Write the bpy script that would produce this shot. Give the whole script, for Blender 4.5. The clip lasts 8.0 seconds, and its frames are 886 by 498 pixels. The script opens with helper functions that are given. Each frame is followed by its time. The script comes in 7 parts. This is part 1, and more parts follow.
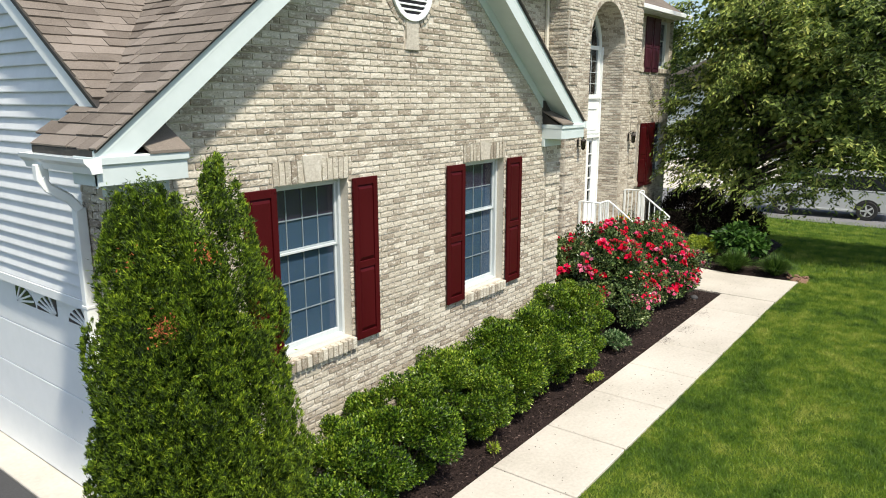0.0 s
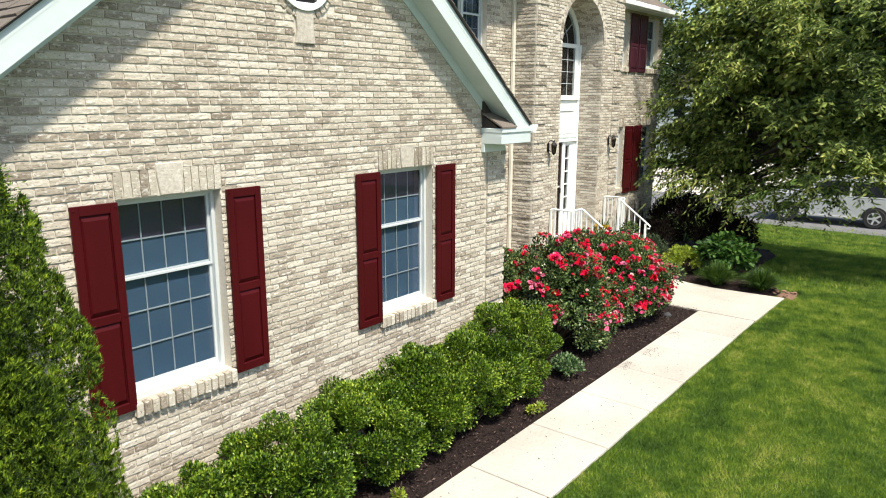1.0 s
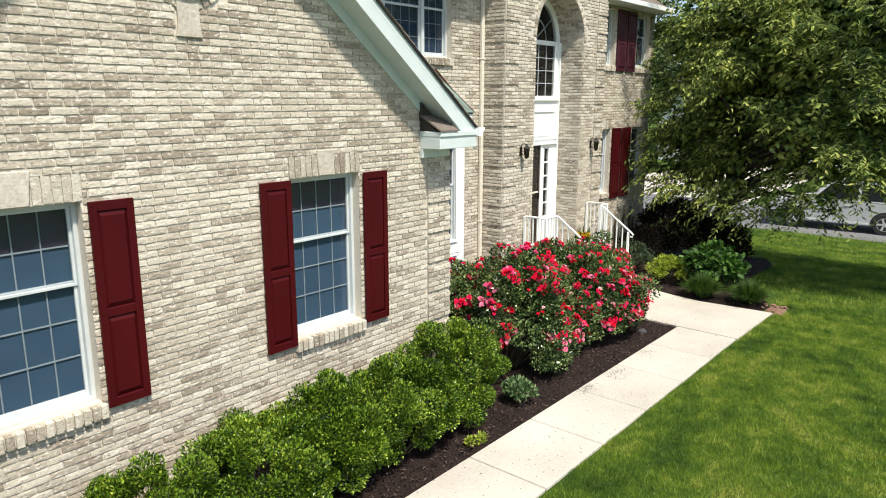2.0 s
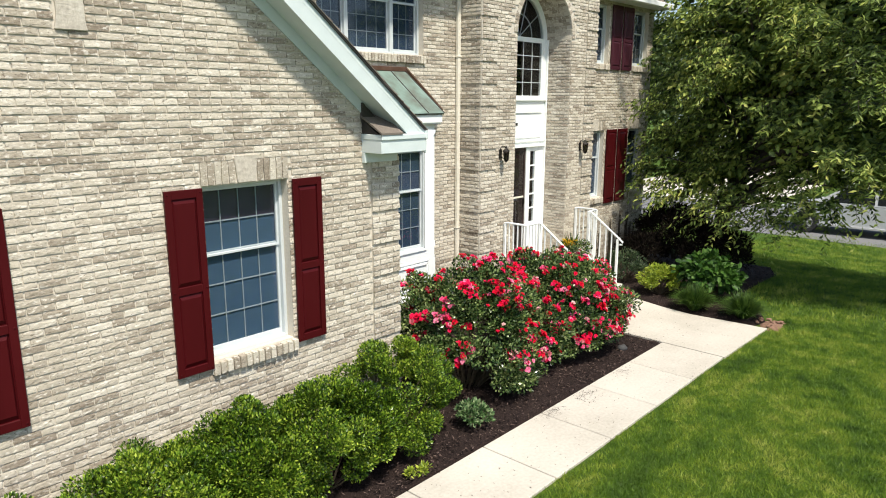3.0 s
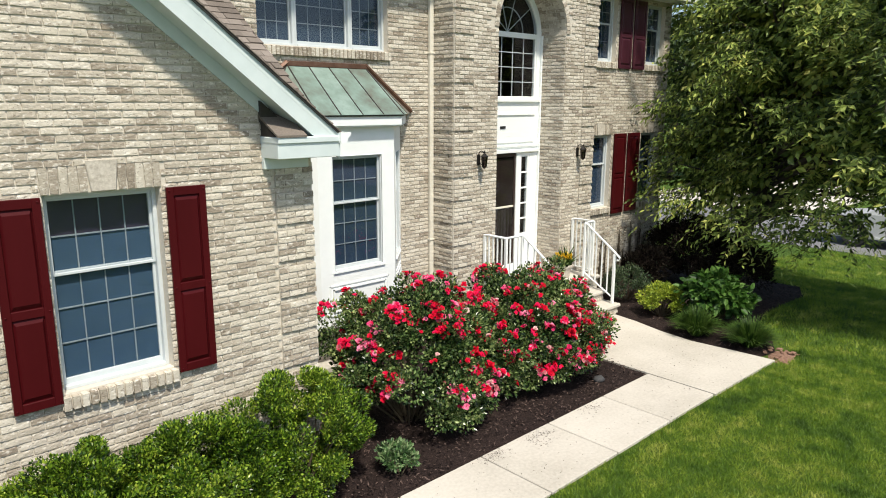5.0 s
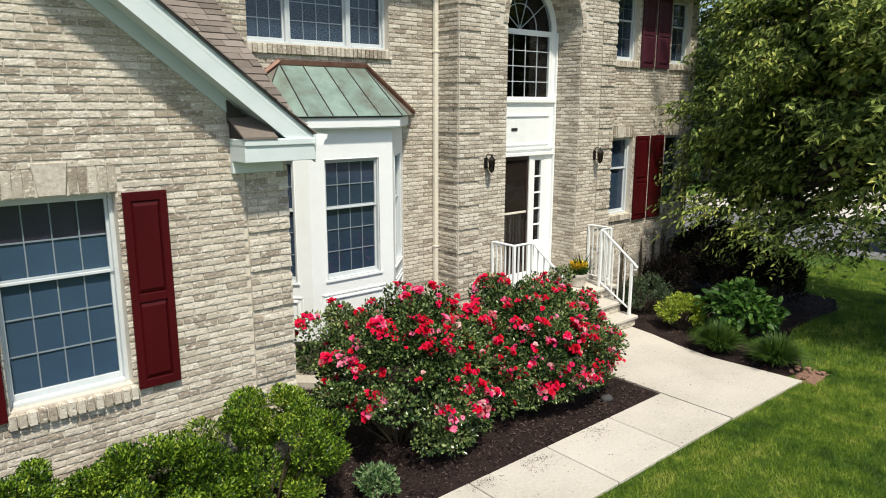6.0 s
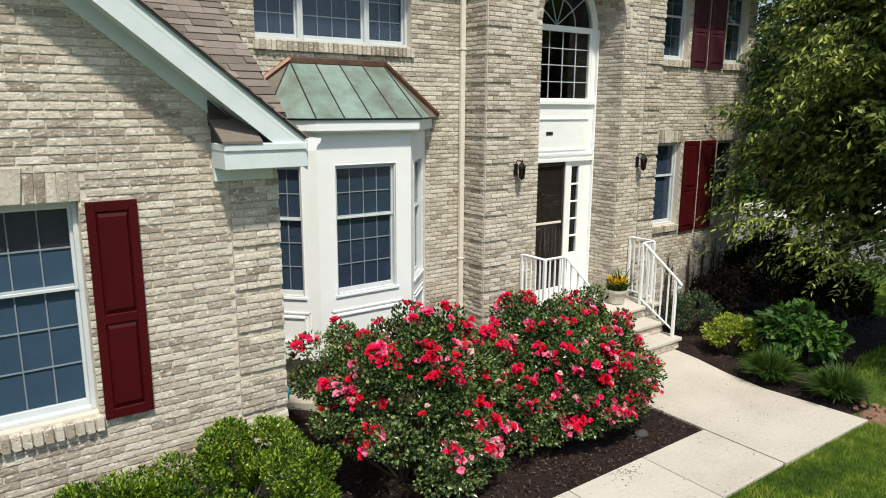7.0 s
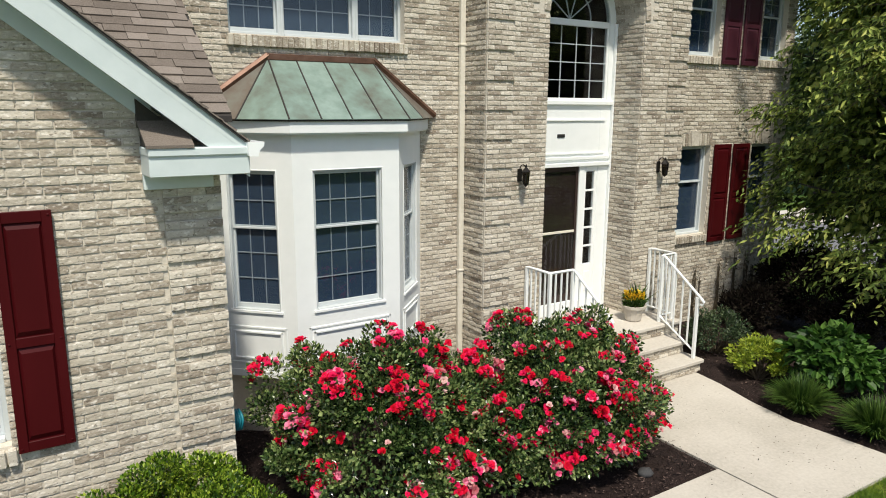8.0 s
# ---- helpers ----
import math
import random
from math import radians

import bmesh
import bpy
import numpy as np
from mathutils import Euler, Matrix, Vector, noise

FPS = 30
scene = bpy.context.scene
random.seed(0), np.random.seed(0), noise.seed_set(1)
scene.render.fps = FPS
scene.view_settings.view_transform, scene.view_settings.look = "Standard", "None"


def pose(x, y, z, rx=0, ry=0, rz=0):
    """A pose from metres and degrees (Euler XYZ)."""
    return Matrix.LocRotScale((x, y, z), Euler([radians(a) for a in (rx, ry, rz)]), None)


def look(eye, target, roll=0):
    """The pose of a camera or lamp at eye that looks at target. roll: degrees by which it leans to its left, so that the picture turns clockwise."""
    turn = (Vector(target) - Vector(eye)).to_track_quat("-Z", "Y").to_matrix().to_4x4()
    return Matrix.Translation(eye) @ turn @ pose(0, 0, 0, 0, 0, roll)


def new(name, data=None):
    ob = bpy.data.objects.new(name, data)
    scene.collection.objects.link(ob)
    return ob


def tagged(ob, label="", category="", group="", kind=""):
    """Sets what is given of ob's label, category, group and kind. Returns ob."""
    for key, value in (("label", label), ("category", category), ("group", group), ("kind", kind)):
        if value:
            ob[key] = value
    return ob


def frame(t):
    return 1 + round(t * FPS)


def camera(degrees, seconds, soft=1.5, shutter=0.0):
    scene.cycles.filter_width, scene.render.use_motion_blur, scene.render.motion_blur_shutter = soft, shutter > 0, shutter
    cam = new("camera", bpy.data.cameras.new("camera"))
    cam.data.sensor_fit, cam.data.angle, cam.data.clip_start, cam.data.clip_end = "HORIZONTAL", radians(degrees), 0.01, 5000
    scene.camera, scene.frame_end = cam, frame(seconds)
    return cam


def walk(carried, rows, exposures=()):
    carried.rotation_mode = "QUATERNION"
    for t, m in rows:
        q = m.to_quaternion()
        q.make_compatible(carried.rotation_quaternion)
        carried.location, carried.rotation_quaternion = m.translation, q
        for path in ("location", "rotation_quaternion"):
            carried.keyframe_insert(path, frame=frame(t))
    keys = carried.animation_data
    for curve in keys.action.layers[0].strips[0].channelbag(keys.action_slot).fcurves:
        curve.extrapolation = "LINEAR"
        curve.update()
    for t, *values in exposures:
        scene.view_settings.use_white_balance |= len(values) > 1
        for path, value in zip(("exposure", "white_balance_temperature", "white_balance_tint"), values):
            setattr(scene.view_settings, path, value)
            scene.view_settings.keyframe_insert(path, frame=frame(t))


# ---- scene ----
cam = camera(65.3, 8.0, soft=1.0)
PATH = [
    (0, (0.117, 0.104, 3.853), (1.67, 1.289, 3.423), -0.1),
    (0.5, (0.847, -0.072, 3.845), (2.384, 1.134, 3.417), -0.1),
    (1, (1.537, -0.225, 3.842), (3.062, 0.997, 3.415), 0.1),
    (1.5, (2.168, -0.365, 3.84), (3.679, 0.874, 3.414), 0.1),
    (3, (3.818, -0.682, 3.851), (5.273, 0.622, 3.424), 0.2),
    (3.5, (4.303, -0.793, 3.851), (5.733, 0.538, 3.423), 0.2),
    (4, (4.759, -0.907, 3.83), (6.161, 0.456, 3.407), 0.1),
    (4.5, (5.168, -0.985, 3.807), (6.543, 0.406, 3.388), 0.2),
    (6, (6.265, -0.938, 3.766), (7.534, 0.552, 3.357), 0.1),
    (6.5, (6.647, -0.771, 3.752), (7.863, 0.764, 3.346), 0.2),
    (7, (7.045, -0.572, 3.756), (8.203, 1.008, 3.353), 0.3),
    (7.5, (7.501, -0.431, 3.761), (8.603, 1.189, 3.357), 0.4),
    (8, (7.983, -0.349, 3.751), (9.037, 1.302, 3.35), 0.3),
]
walk(cam, [(t, look(eye, target, roll)) for t, eye, target, roll in PATH], [(0.0, 0.42), (1.0, 0.62), (1.5, 0.55), (3.5, 0.46), (4.5, 0.40), (6.5, 0.17), (8.0, 0.09)])

# ---- world, sun, exposure ----
SUN = Vector((0.39, 1.0, -1.80)).normalized()
world = bpy.data.worlds.new("sky")
scene.world = world
world.use_nodes = True
sky = world.node_tree.nodes.new("ShaderNodeTexSky")
sky.sky_type, sky.sun_disc = "NISHITA", False
sky.sun_elevation, sky.sun_rotation = math.asin(-SUN.z), math.atan2(-SUN.x, -SUN.y)
sky.air_density, sky.dust_density, sky.ozone_density = 1.0, 1.6, 1.0
world.node_tree.links.new(sky.outputs[0], world.node_tree.nodes["Background"].inputs[0])
world.node_tree.nodes["Background"].inputs[1].default_value = 0.125
sun = new("sun", bpy.data.lights.new("sun", "SUN"))
sun.data.energy, sun.data.angle, sun.data.color = 4.2, radians(3.5), (1.0, 0.935, 0.805)
sun.rotation_mode = "QUATERNION"
sun.rotation_quaternion = SUN.to_track_quat("-Z", "Y")
sun.location = (0, -10, 30)

# ---- main measures of the place ----
WALL = 5.0                       # face of the garage's brick front
WX0, WX1, WC = 2.56, 9.38, 5.93  # its corners and its middle
PITCH, RIDGE = 0.79, 6.33        # its gable roof
SOFFIT = 6.05
MAIN = 7.44                      # face of the two-storey front
MX1 = 20.7
ENTRY, EX0, EX1 = 6.93, 13.27, 17.08
AX0, AX1, SPRING = 14.28, 16.10, 5.0
LAND = 0.57
COURSE, BRICK, JOINT = 0.0620, 0.193, 0.0120

# ---- materials ----
def nodes_of(name):
    m = bpy.data.materials.new(name)
    m.use_nodes = True
    return m, m.node_tree, m.node_tree.nodes["Principled BSDF"]


def link(tree, a, b):
    tree.links.new(a, b)


def math_node(tree, op, a, b):
    n = tree.nodes.new("ShaderNodeMath")
    n.operation = op
    for i, v in enumerate((a, b)):
        if isinstance(v, (int, float)):
            n.inputs[i].default_value = v
        else:
            link(tree, v, n.inputs[i])
    return n.outputs[0]


def noise_node(tree, scale, detail=5.0, rough=0.6, stretch=None):
    geo = tree.nodes.new("ShaderNodeNewGeometry")
    src = geo.outputs["Position"]
    if stretch:
        mp = tree.nodes.new("ShaderNodeMapping")
        mp.inputs["Scale"].default_value = stretch
        link(tree, src, mp.inputs["Vector"])
        src = mp.outputs[0]
    n = tree.nodes.new("ShaderNodeTexNoise")
    n.inputs["Scale"].default_value = scale
    n.inputs["Detail"].default_value = detail
    n.inputs["Roughness"].default_value = rough
    link(tree, src, n.inputs["Vector"])
    return n.outputs["Fac"]


def surface(name, cols, scale=9.0, big=0.7, weights=(0.6, 0.4), rough=0.8, metal=0.0, bump=0.3, bump_scale=70.0, bump_dist=0.004,
            rand=None, rand_amount=0.5, translucent=0.0, stretch=None, spec=0.5, span=(0.3, 0.7), coat=0.0):
    """A procedural surface: a colour ramp over fine and broad noise, and over each piece's own random value; bump from fine noise."""
    m, tree, bsdf = nodes_of(name)
    v = math_node(tree, "ADD", math_node(tree, "MULTIPLY", noise_node(tree, scale, stretch=stretch), weights[0]),
                  math_node(tree, "MULTIPLY", noise_node(tree, big, 3.0), weights[1]))
    if rand:
        if rand == "object":
            r = tree.nodes.new("ShaderNodeObjectInfo").outputs["Random"]
        else:
            r = tree.nodes.new("ShaderNodeNewGeometry").outputs["Random Per Island"]
        v = math_node(tree, "ADD", v, math_node(tree, "MULTIPLY", math_node(tree, "SUBTRACT", r, 0.5), rand_amount))
    ramp = tree.nodes.new("ShaderNodeValToRGB")
    el = ramp.color_ramp.elements
    while len(el) < len(cols):
        el.new(0.5)
    for i, c in enumerate(cols):
        el[i].position = span[0] + (span[1] - span[0]) * i / max(1, len(cols) - 1)
        el[i].color = (*c, 1)
    link(tree, v, ramp.inputs[0])
    link(tree, ramp.outputs[0], bsdf.inputs["Base Color"])
    bsdf.inputs["Roughness"].default_value = rough
    bsdf.inputs["Metallic"].default_value = metal
    bsdf.inputs["Specular IOR Level"].default_value = spec
    bsdf.inputs["Coat Weight"].default_value = coat
    if bump:
        b = tree.nodes.new("ShaderNodeBump")
        b.inputs["Strength"].default_value = bump
        b.inputs["Distance"].default_value = bump_dist
        link(tree, noise_node(tree, bump_scale, 6.0, 0.65), b.inputs["Height"])
        link(tree, b.outputs[0], bsdf.inputs["Normal"])
    if translucent:
        t = tree.nodes.new("ShaderNodeBsdfTranslucent")
        link(tree, ramp.outputs[0], t.inputs["Color"])
        mix = tree.nodes.new("ShaderNodeMixShader")
        mix.inputs[0].default_value = translucent
        link(tree, bsdf.outputs[0], mix.inputs[1])
        link(tree, t.outputs[0], mix.inputs[2])
        link(tree, mix.outputs[0], tree.nodes["Material Output"].inputs["Surface"])
    return m


def glass_like(name, tint=(0.92, 0.95, 0.96)):
    m, tree, bsdf = nodes_of(name)
    tree.nodes.remove(bsdf)
    tr = tree.nodes.new("ShaderNodeBsdfTransparent")
    tr.inputs["Color"].default_value = (*tint, 1)
    gl = tree.nodes.new("ShaderNodeBsdfGlossy")
    gl.inputs["Roughness"].default_value = 0.03
    lw = tree.nodes.new("ShaderNodeLayerWeight")
    fac = math_node(tree, "ADD", math_node(tree, "MULTIPLY", math_node(tree, "POWER", lw.outputs["Facing"], 4.0), 0.5), 0.045)
    mix = tree.nodes.new("ShaderNodeMixShader")
    link(tree, fac, mix.inputs[0])
    link(tree, tr.outputs[0], mix.inputs[1])
    link(tree, gl.outputs[0], mix.inputs[2])
    link(tree, mix.outputs[0], tree.nodes["Material Output"].inputs["Surface"])
    return m


def brick_surface(name, rand):
    """Pale tumbled brick: each piece its own tone from cream to grey-brown, with thumb-sized painted highlights and
    dark pocks.
    """
    m = surface(name, [(0.22, 0.18, 0.138), (0.36, 0.31, 0.245), (0.47, 0.42, 0.34), (0.56, 0.51, 0.42), (0.64, 0.59, 0.50)], 62, 1.1, (0.27, 0.10), 0.92,
                bump=0.85, bump_scale=60, bump_dist=0.008, rand=rand, rand_amount=0.25, span=(0.02, 0.335), spec=0.2, stretch=(0.7, 0.7, 1.3))
    tree = m.node_tree
    bsdf = tree.nodes["Principled BSDF"]
    base = bsdf.inputs["Base Color"].links[0].from_socket
    # pale dabs put the rough face's highlights into the colour
    highlight_dabs = noise_node(tree, 34, 2.0, 0.5, stretch=(0.7, 0.7, 1.35))
    ramp = tree.nodes.new("ShaderNodeValToRGB")
    ramp.color_ramp.elements[0].position, ramp.color_ramp.elements[1].position = 0.56, 0.69
    link(tree, highlight_dabs, ramp.inputs[0])
    mix = tree.nodes.new("ShaderNodeMix")
    mix.data_type = "RGBA"
    link(tree, math_node(tree, "MULTIPLY", ramp.outputs[0], 0.66), mix.inputs[0])
    link(tree, base, mix.inputs[6])
    mix.inputs[7].default_value = (0.82, 0.775, 0.69, 1)
    dimple = noise_node(tree, 47, 2.0, 0.5, stretch=(0.7, 0.7, 1.4))
    pit = tree.nodes.new("ShaderNodeValToRGB")
    pit.color_ramp.elements[0].position, pit.color_ramp.elements[1].position = 0.61, 0.68
    link(tree, dimple, pit.inputs[0])
    scuff = tree.nodes.new("ShaderNodeMix")
    scuff.data_type = "RGBA"
    link(tree, math_node(tree, "MULTIPLY", pit.outputs[0], 0.62), scuff.inputs[0])
    link(tree, mix.outputs[2], scuff.inputs[6])
    scuff.inputs[7].default_value = (0.12, 0.092, 0.068, 1)
    link(tree, scuff.outputs[2], bsdf.inputs["Base Color"])
    return m


M_BRICK = brick_surface("rock_faced_brick", "object")
M_BRICKS = brick_surface("rock_faced_brickwork", "island")
M_MORTAR = surface("mortar", [(0.52, 0.475, 0.395), (0.68, 0.63, 0.545)], 40, 1.0, rough=0.95, bump=0.5, bump_scale=160, bump_dist=0.003)
M_STONE = surface("pale_cast_stone", [(0.34, 0.30, 0.245), (0.53, 0.485, 0.41), (0.70, 0.66, 0.58)], 32, 2.0, rough=0.9, bump=0.7, bump_scale=60, bump_dist=0.008, spec=0.25)
M_WHITE = surface("white_paint", [(0.82, 0.85, 0.84), (0.89, 0.915, 0.905)], 6, 0.8, rough=0.5, bump=0.12, bump_scale=40, bump_dist=0.002)
M_VINYL = surface("white_vinyl_siding", [(0.66, 0.68, 0.69), (0.80, 0.82, 0.83)], 5, 0.9, rough=0.5, bump=0.12, bump_scale=50, bump_dist=0.002, rand="object", rand_amount=0.12)
M_TRIM = surface("grey_green_white_trim", [(0.56, 0.635, 0.63), (0.67, 0.74, 0.735)], 5, 0.9, rough=0.55, bump=0.12, bump_scale=40, bump_dist=0.002)
M_SASH = surface("grey_white_sash", [(0.50, 0.54, 0.55), (0.60, 0.64, 0.65)], 6, 0.8, rough=0.5, bump=0.1, bump_scale=40, bump_dist=0.002)
M_MUNTIN = surface("dull_grey_muntins", [(0.36, 0.41, 0.44), (0.44, 0.49, 0.52)], 6, 0.8, rough=0.6, bump=0)
M_CREAM = surface("cream_enamel", [(0.66, 0.62, 0.52), (0.78, 0.74, 0.64)], 5, 0.9, rough=0.4, bump=0.08)
M_SHUTTER = surface("dark_red_shutter_plastic", [(0.044, 0.0026, 0.0038), (0.066, 0.0046, 0.0066)], 4, 0.9, rough=0.45, bump=0.25, bump_scale=220, bump_dist=0.0015, stretch=(1, 1, 0.1), spec=0.13)
# the same red shutter with the sky's reflection mixed into its colour
M_SKYSHUTTER = surface("sky_sheen_shutter_plastic", [(0.050, 0.011, 0.019), (0.074, 0.018, 0.030)], 4, 0.9, rough=0.5, bump=0.25, bump_scale=220, bump_dist=0.0015, stretch=(1, 1, 0.1), spec=0.3)
M_SHINGLE = surface("brown_shingle", [(0.120, 0.100, 0.084), (0.190, 0.162, 0.137), (0.260, 0.225, 0.195)], 90, 1.6, (0.6, 0.4), 0.95, bump=0.8, bump_scale=300, bump_dist=0.003, rand="object", rand_amount=0.28, spec=0.2)
M_SHINGLES = surface("brown_shingles", [(0.120, 0.100, 0.084), (0.190, 0.162, 0.137), (0.260, 0.225, 0.195)], 90, 1.6, (0.6, 0.4), 0.95, bump=0.8, bump_scale=300, bump_dist=0.003, rand="island", rand_amount=0.22, spec=0.2)
M_DRIP = surface("dark_drip_edge", [(0.02, 0.017, 0.015), (0.05, 0.042, 0.036)], 20, 2, rough=0.6)
M_PATINA = surface("green_copper_patina", [(0.12, 0.085, 0.06), (0.15, 0.18, 0.15), (0.20, 0.28, 0.24), (0.28, 0.37, 0.33)], 5, 1.5, (0.5, 0.5), 0.55, metal=0.25, bump=0.15, bump_scale=30, span=(0.26, 0.66), rand="object", rand_amount=0.08)
M_DULLCOPPER = surface("half_patinated_copper", [(0.12, 0.085, 0.065), (0.17, 0.145, 0.12), (0.21, 0.23, 0.20)], 5, 1.5, (0.5, 0.5), 0.5, metal=0.3, bump=0.15, bump_scale=30, span=(0.3, 0.68))
M_COPPER = surface("weathered_brown_copper", [(0.06, 0.030, 0.020), (0.13, 0.066, 0.042), (0.19, 0.11, 0.08)], 9, 2, rough=0.5, metal=0.4, bump=0.15)
M_CONCRETE = surface("pale_broom_concrete", [(0.40, 0.37, 0.315), (0.51, 0.475, 0.415), (0.59, 0.555, 0.49)], 26, 0.9, (0.45, 0.55), 0.95, bump=0.5, bump_scale=220, bump_dist=0.003, rand="object", rand_amount=0.10, spec=0.2)
M_ASPHALT = surface("asphalt", [(0.035, 0.035, 0.037), (0.07, 0.07, 0.072)], 60, 0.5, rough=0.9, bump=0.6, bump_scale=260, bump_dist=0.004)
M_ROAD = surface("faded_asphalt", [(0.13, 0.13, 0.135), (0.19, 0.19, 0.195)], 20, 0.3, rough=0.9, bump=0.3, bump_scale=120)
M_MULCH = surface("dark_mulch", [(0.006, 0.004, 0.004), (0.024, 0.015, 0.013), (0.06, 0.040, 0.035)], 60, 2.0, (0.75, 0.25), 0.95, bump=1.0, bump_scale=70, bump_dist=0.02, spec=0.2)
M_CHIP = surface("mulch_chips", [(0.006, 0.004, 0.004), (0.026, 0.017, 0.014), (0.13, 0.092, 0.078)], 50, 2.0, rough=0.95, bump=0.3, rand="island", rand_amount=0.5, spec=0.2)
M_SOIL = surface("red_clay_soil", [(0.12, 0.060, 0.040), (0.22, 0.125, 0.085), (0.36, 0.23, 0.17)], 25, 2.0, rough=0.95, bump=0.8, bump_scale=80, bump_dist=0.01)
M_TURF = surface("turf_soil", [(0.032, 0.066, 0.008), (0.060, 0.112, 0.013), (0.105, 0.155, 0.026)], 14, 0.55, (0.45, 0.55), 0.95, bump=1.0, bump_scale=90, bump_dist=0.03, spec=0.2)
M_BLADE = surface("grass_blades", [(0.042, 0.094, 0.008), (0.106, 0.202, 0.014), (0.228, 0.325, 0.027), (0.41, 0.445, 0.085)], 3.4, 1.1, (0.5, 0.5), 0.6, bump=0, rand="island", rand_amount=0.08, translucent=0.35, span=(0.365, 0.63))
M_BOX = surface("hedge_leaves", [(0.005, 0.017, 0.003), (0.037, 0.090, 0.006), (0.142, 0.248, 0.016), (0.40, 0.50, 0.06)], 7, 1.4, (0.4, 0.6), 0.36, bump=0, rand="island", rand_amount=0.50, translucent=0.22, span=(0.22, 0.80))
M_ARB = surface("arborvitae_sprays", [(0.005, 0.013, 0.002), (0.026, 0.058, 0.003), (0.175, 0.285, 0.010), (0.54, 0.63, 0.045)], 16, 4.0, (0.7, 0.3), 0.7, bump=0, rand="island", rand_amount=0.26, translucent=0.22, span=(0.24, 0.78))
M_DEAD = surface("dead_orange_sprays", [(0.22, 0.045, 0.012), (0.42, 0.11, 0.035)], 30, 2, rough=0.8, bump=0, rand="island", rand_amount=0.5)
M_ROSELEAF = surface("rose_leaves", [(0.005, 0.015, 0.004), (0.032, 0.070, 0.020), (0.135, 0.205, 0.058), (0.38, 0.45, 0.18)], 8, 1.6, (0.4, 0.6), 0.26, bump=0, rand="island", rand_amount=0.52, translucent=0.22, span=(0.22, 0.80))
M_PETAL = surface("red_petals", [(0.55, 0.003, 0.020), (0.75, 0.006, 0.048), (0.83, 0.015, 0.11)], 30, 3, spec=0.15, rough=0.6, bump=0, rand="object", rand_amount=0.5, translucent=0.3)
M_PINK = surface("pink_petals", [(0.70, 0.010, 0.09), (0.80, 0.05, 0.20), (0.86, 0.28, 0.42)], 30, 3, spec=0.15, rough=0.6, bump=0, rand="object", rand_amount=0.6, translucent=0.3)
M_FADED = surface("faded_petals", [(0.44, 0.10, 0.12), (0.60, 0.24, 0.25), (0.72, 0.46, 0.43)], 40, 3, rough=0.6, bump=0, rand="object", rand_amount=0.6, translucent=0.2)
M_STEM = surface("brown_stems", [(0.045, 0.035, 0.020), (0.11, 0.085, 0.05)], 30, 2, rough=0.9, bump=0.4)
M_BARK = surface("dark_bark", [(0.03, 0.024, 0.018), (0.085, 0.068, 0.052)], 25, 2, rough=0.95, bump=0.9, bump_scale=40, bump_dist=0.02, stretch=(1, 1, 0.2))
M_TREELEAF = surface("tree_leaves", [(0.011, 0.022, 0.007), (0.098, 0.152, 0.034), (0.34, 0.435, 0.10), (0.68, 0.66, 0.18)], 2.2, 0.7, (0.55, 0.45), 0.45, spec=0.25, bump=0, rand="island", rand_amount=0.42, translucent=0.36, span=(0.22, 0.80))
M_FARLEAF = surface("far_leaves", [(0.012, 0.030, 0.006), (0.05, 0.09, 0.02), (0.10, 0.14, 0.035)], 0.8, 0.3, (0.4, 0.6), 0.6, bump=0, rand="island", rand_amount=0.4, translucent=0.2)
M_BIGLEAF = surface("broad_green_leaves", [(0.014, 0.045, 0.006), (0.040, 0.105, 0.014), (0.095, 0.185, 0.034)], 14, 2, rough=0.5, spec=0.25, bump=0.2, bump_scale=60, rand="island", rand_amount=0.5, translucent=0.25)
M_YELLOWLEAF = surface("yellow_green_leaves", [(0.12, 0.19, 0.015), (0.28, 0.37, 0.03), (0.44, 0.50, 0.06)], 9, 2, rough=0.5, bump=0, rand="island", rand_amount=0.5, translucent=0.3)
M_LILYTURF = surface("strap_leaves", [(0.016, 0.045, 0.006), (0.052, 0.115, 0.015), (0.12, 0.20, 0.034)], 9, 2, rough=0.5, bump=0, rand="island", rand_amount=0.5, translucent=0.25)
M_DARKLEAF = surface("dark_shrub_leaves", [(0.014, 0.03, 0.012), (0.04, 0.075, 0.03), (0.10, 0.14, 0.06)], 9, 2, rough=0.45, bump=0, rand="island", rand_amount=0.5, translucent=0.2)
M_VARIEGATED = surface("variegated_leaves", [(0.025, 0.07, 0.018), (0.07, 0.15, 0.04), (0.22, 0.30, 0.14)], 9, 2, rough=0.5, bump=0, rand="island", rand_amount=0.6, translucent=0.2)
# purple-brown taken almost to black: the under-tree shade is in the colour
M_SHADEDPURPLE = surface("shade_darkened_purple_leaves", [(0.007, 0.005, 0.004), (0.016, 0.011, 0.009), (0.030, 0.026, 0.018)], 9, 2, spec=0.1, rough=0.9, bump=0, rand="island", rand_amount=0.5, translucent=0.2)
M_YELLOWPETAL = surface("yellow_petals", [(0.62, 0.36, 0.01), (0.80, 0.55, 0.02)], 30, 3, rough=0.6, bump=0, rand="island", rand_amount=0.5)
M_CLAYPOT = surface("pale_stone_pot", [(0.42, 0.38, 0.32), (0.58, 0.54, 0.47)], 14, 3, rough=0.85, bump=0.3)
M_CURTAIN = surface("blue_grey_blind", [(0.046, 0.094, 0.160), (0.062, 0.120, 0.198)], 5, 0.8, rough=0.9, bump=0.15, bump_scale=60)
M_SHADE = surface("dark_blue_shade", [(0.024, 0.048, 0.088), (0.036, 0.068, 0.118)], 5, 0.8, rough=0.9, bump=0.15, bump_scale=60)
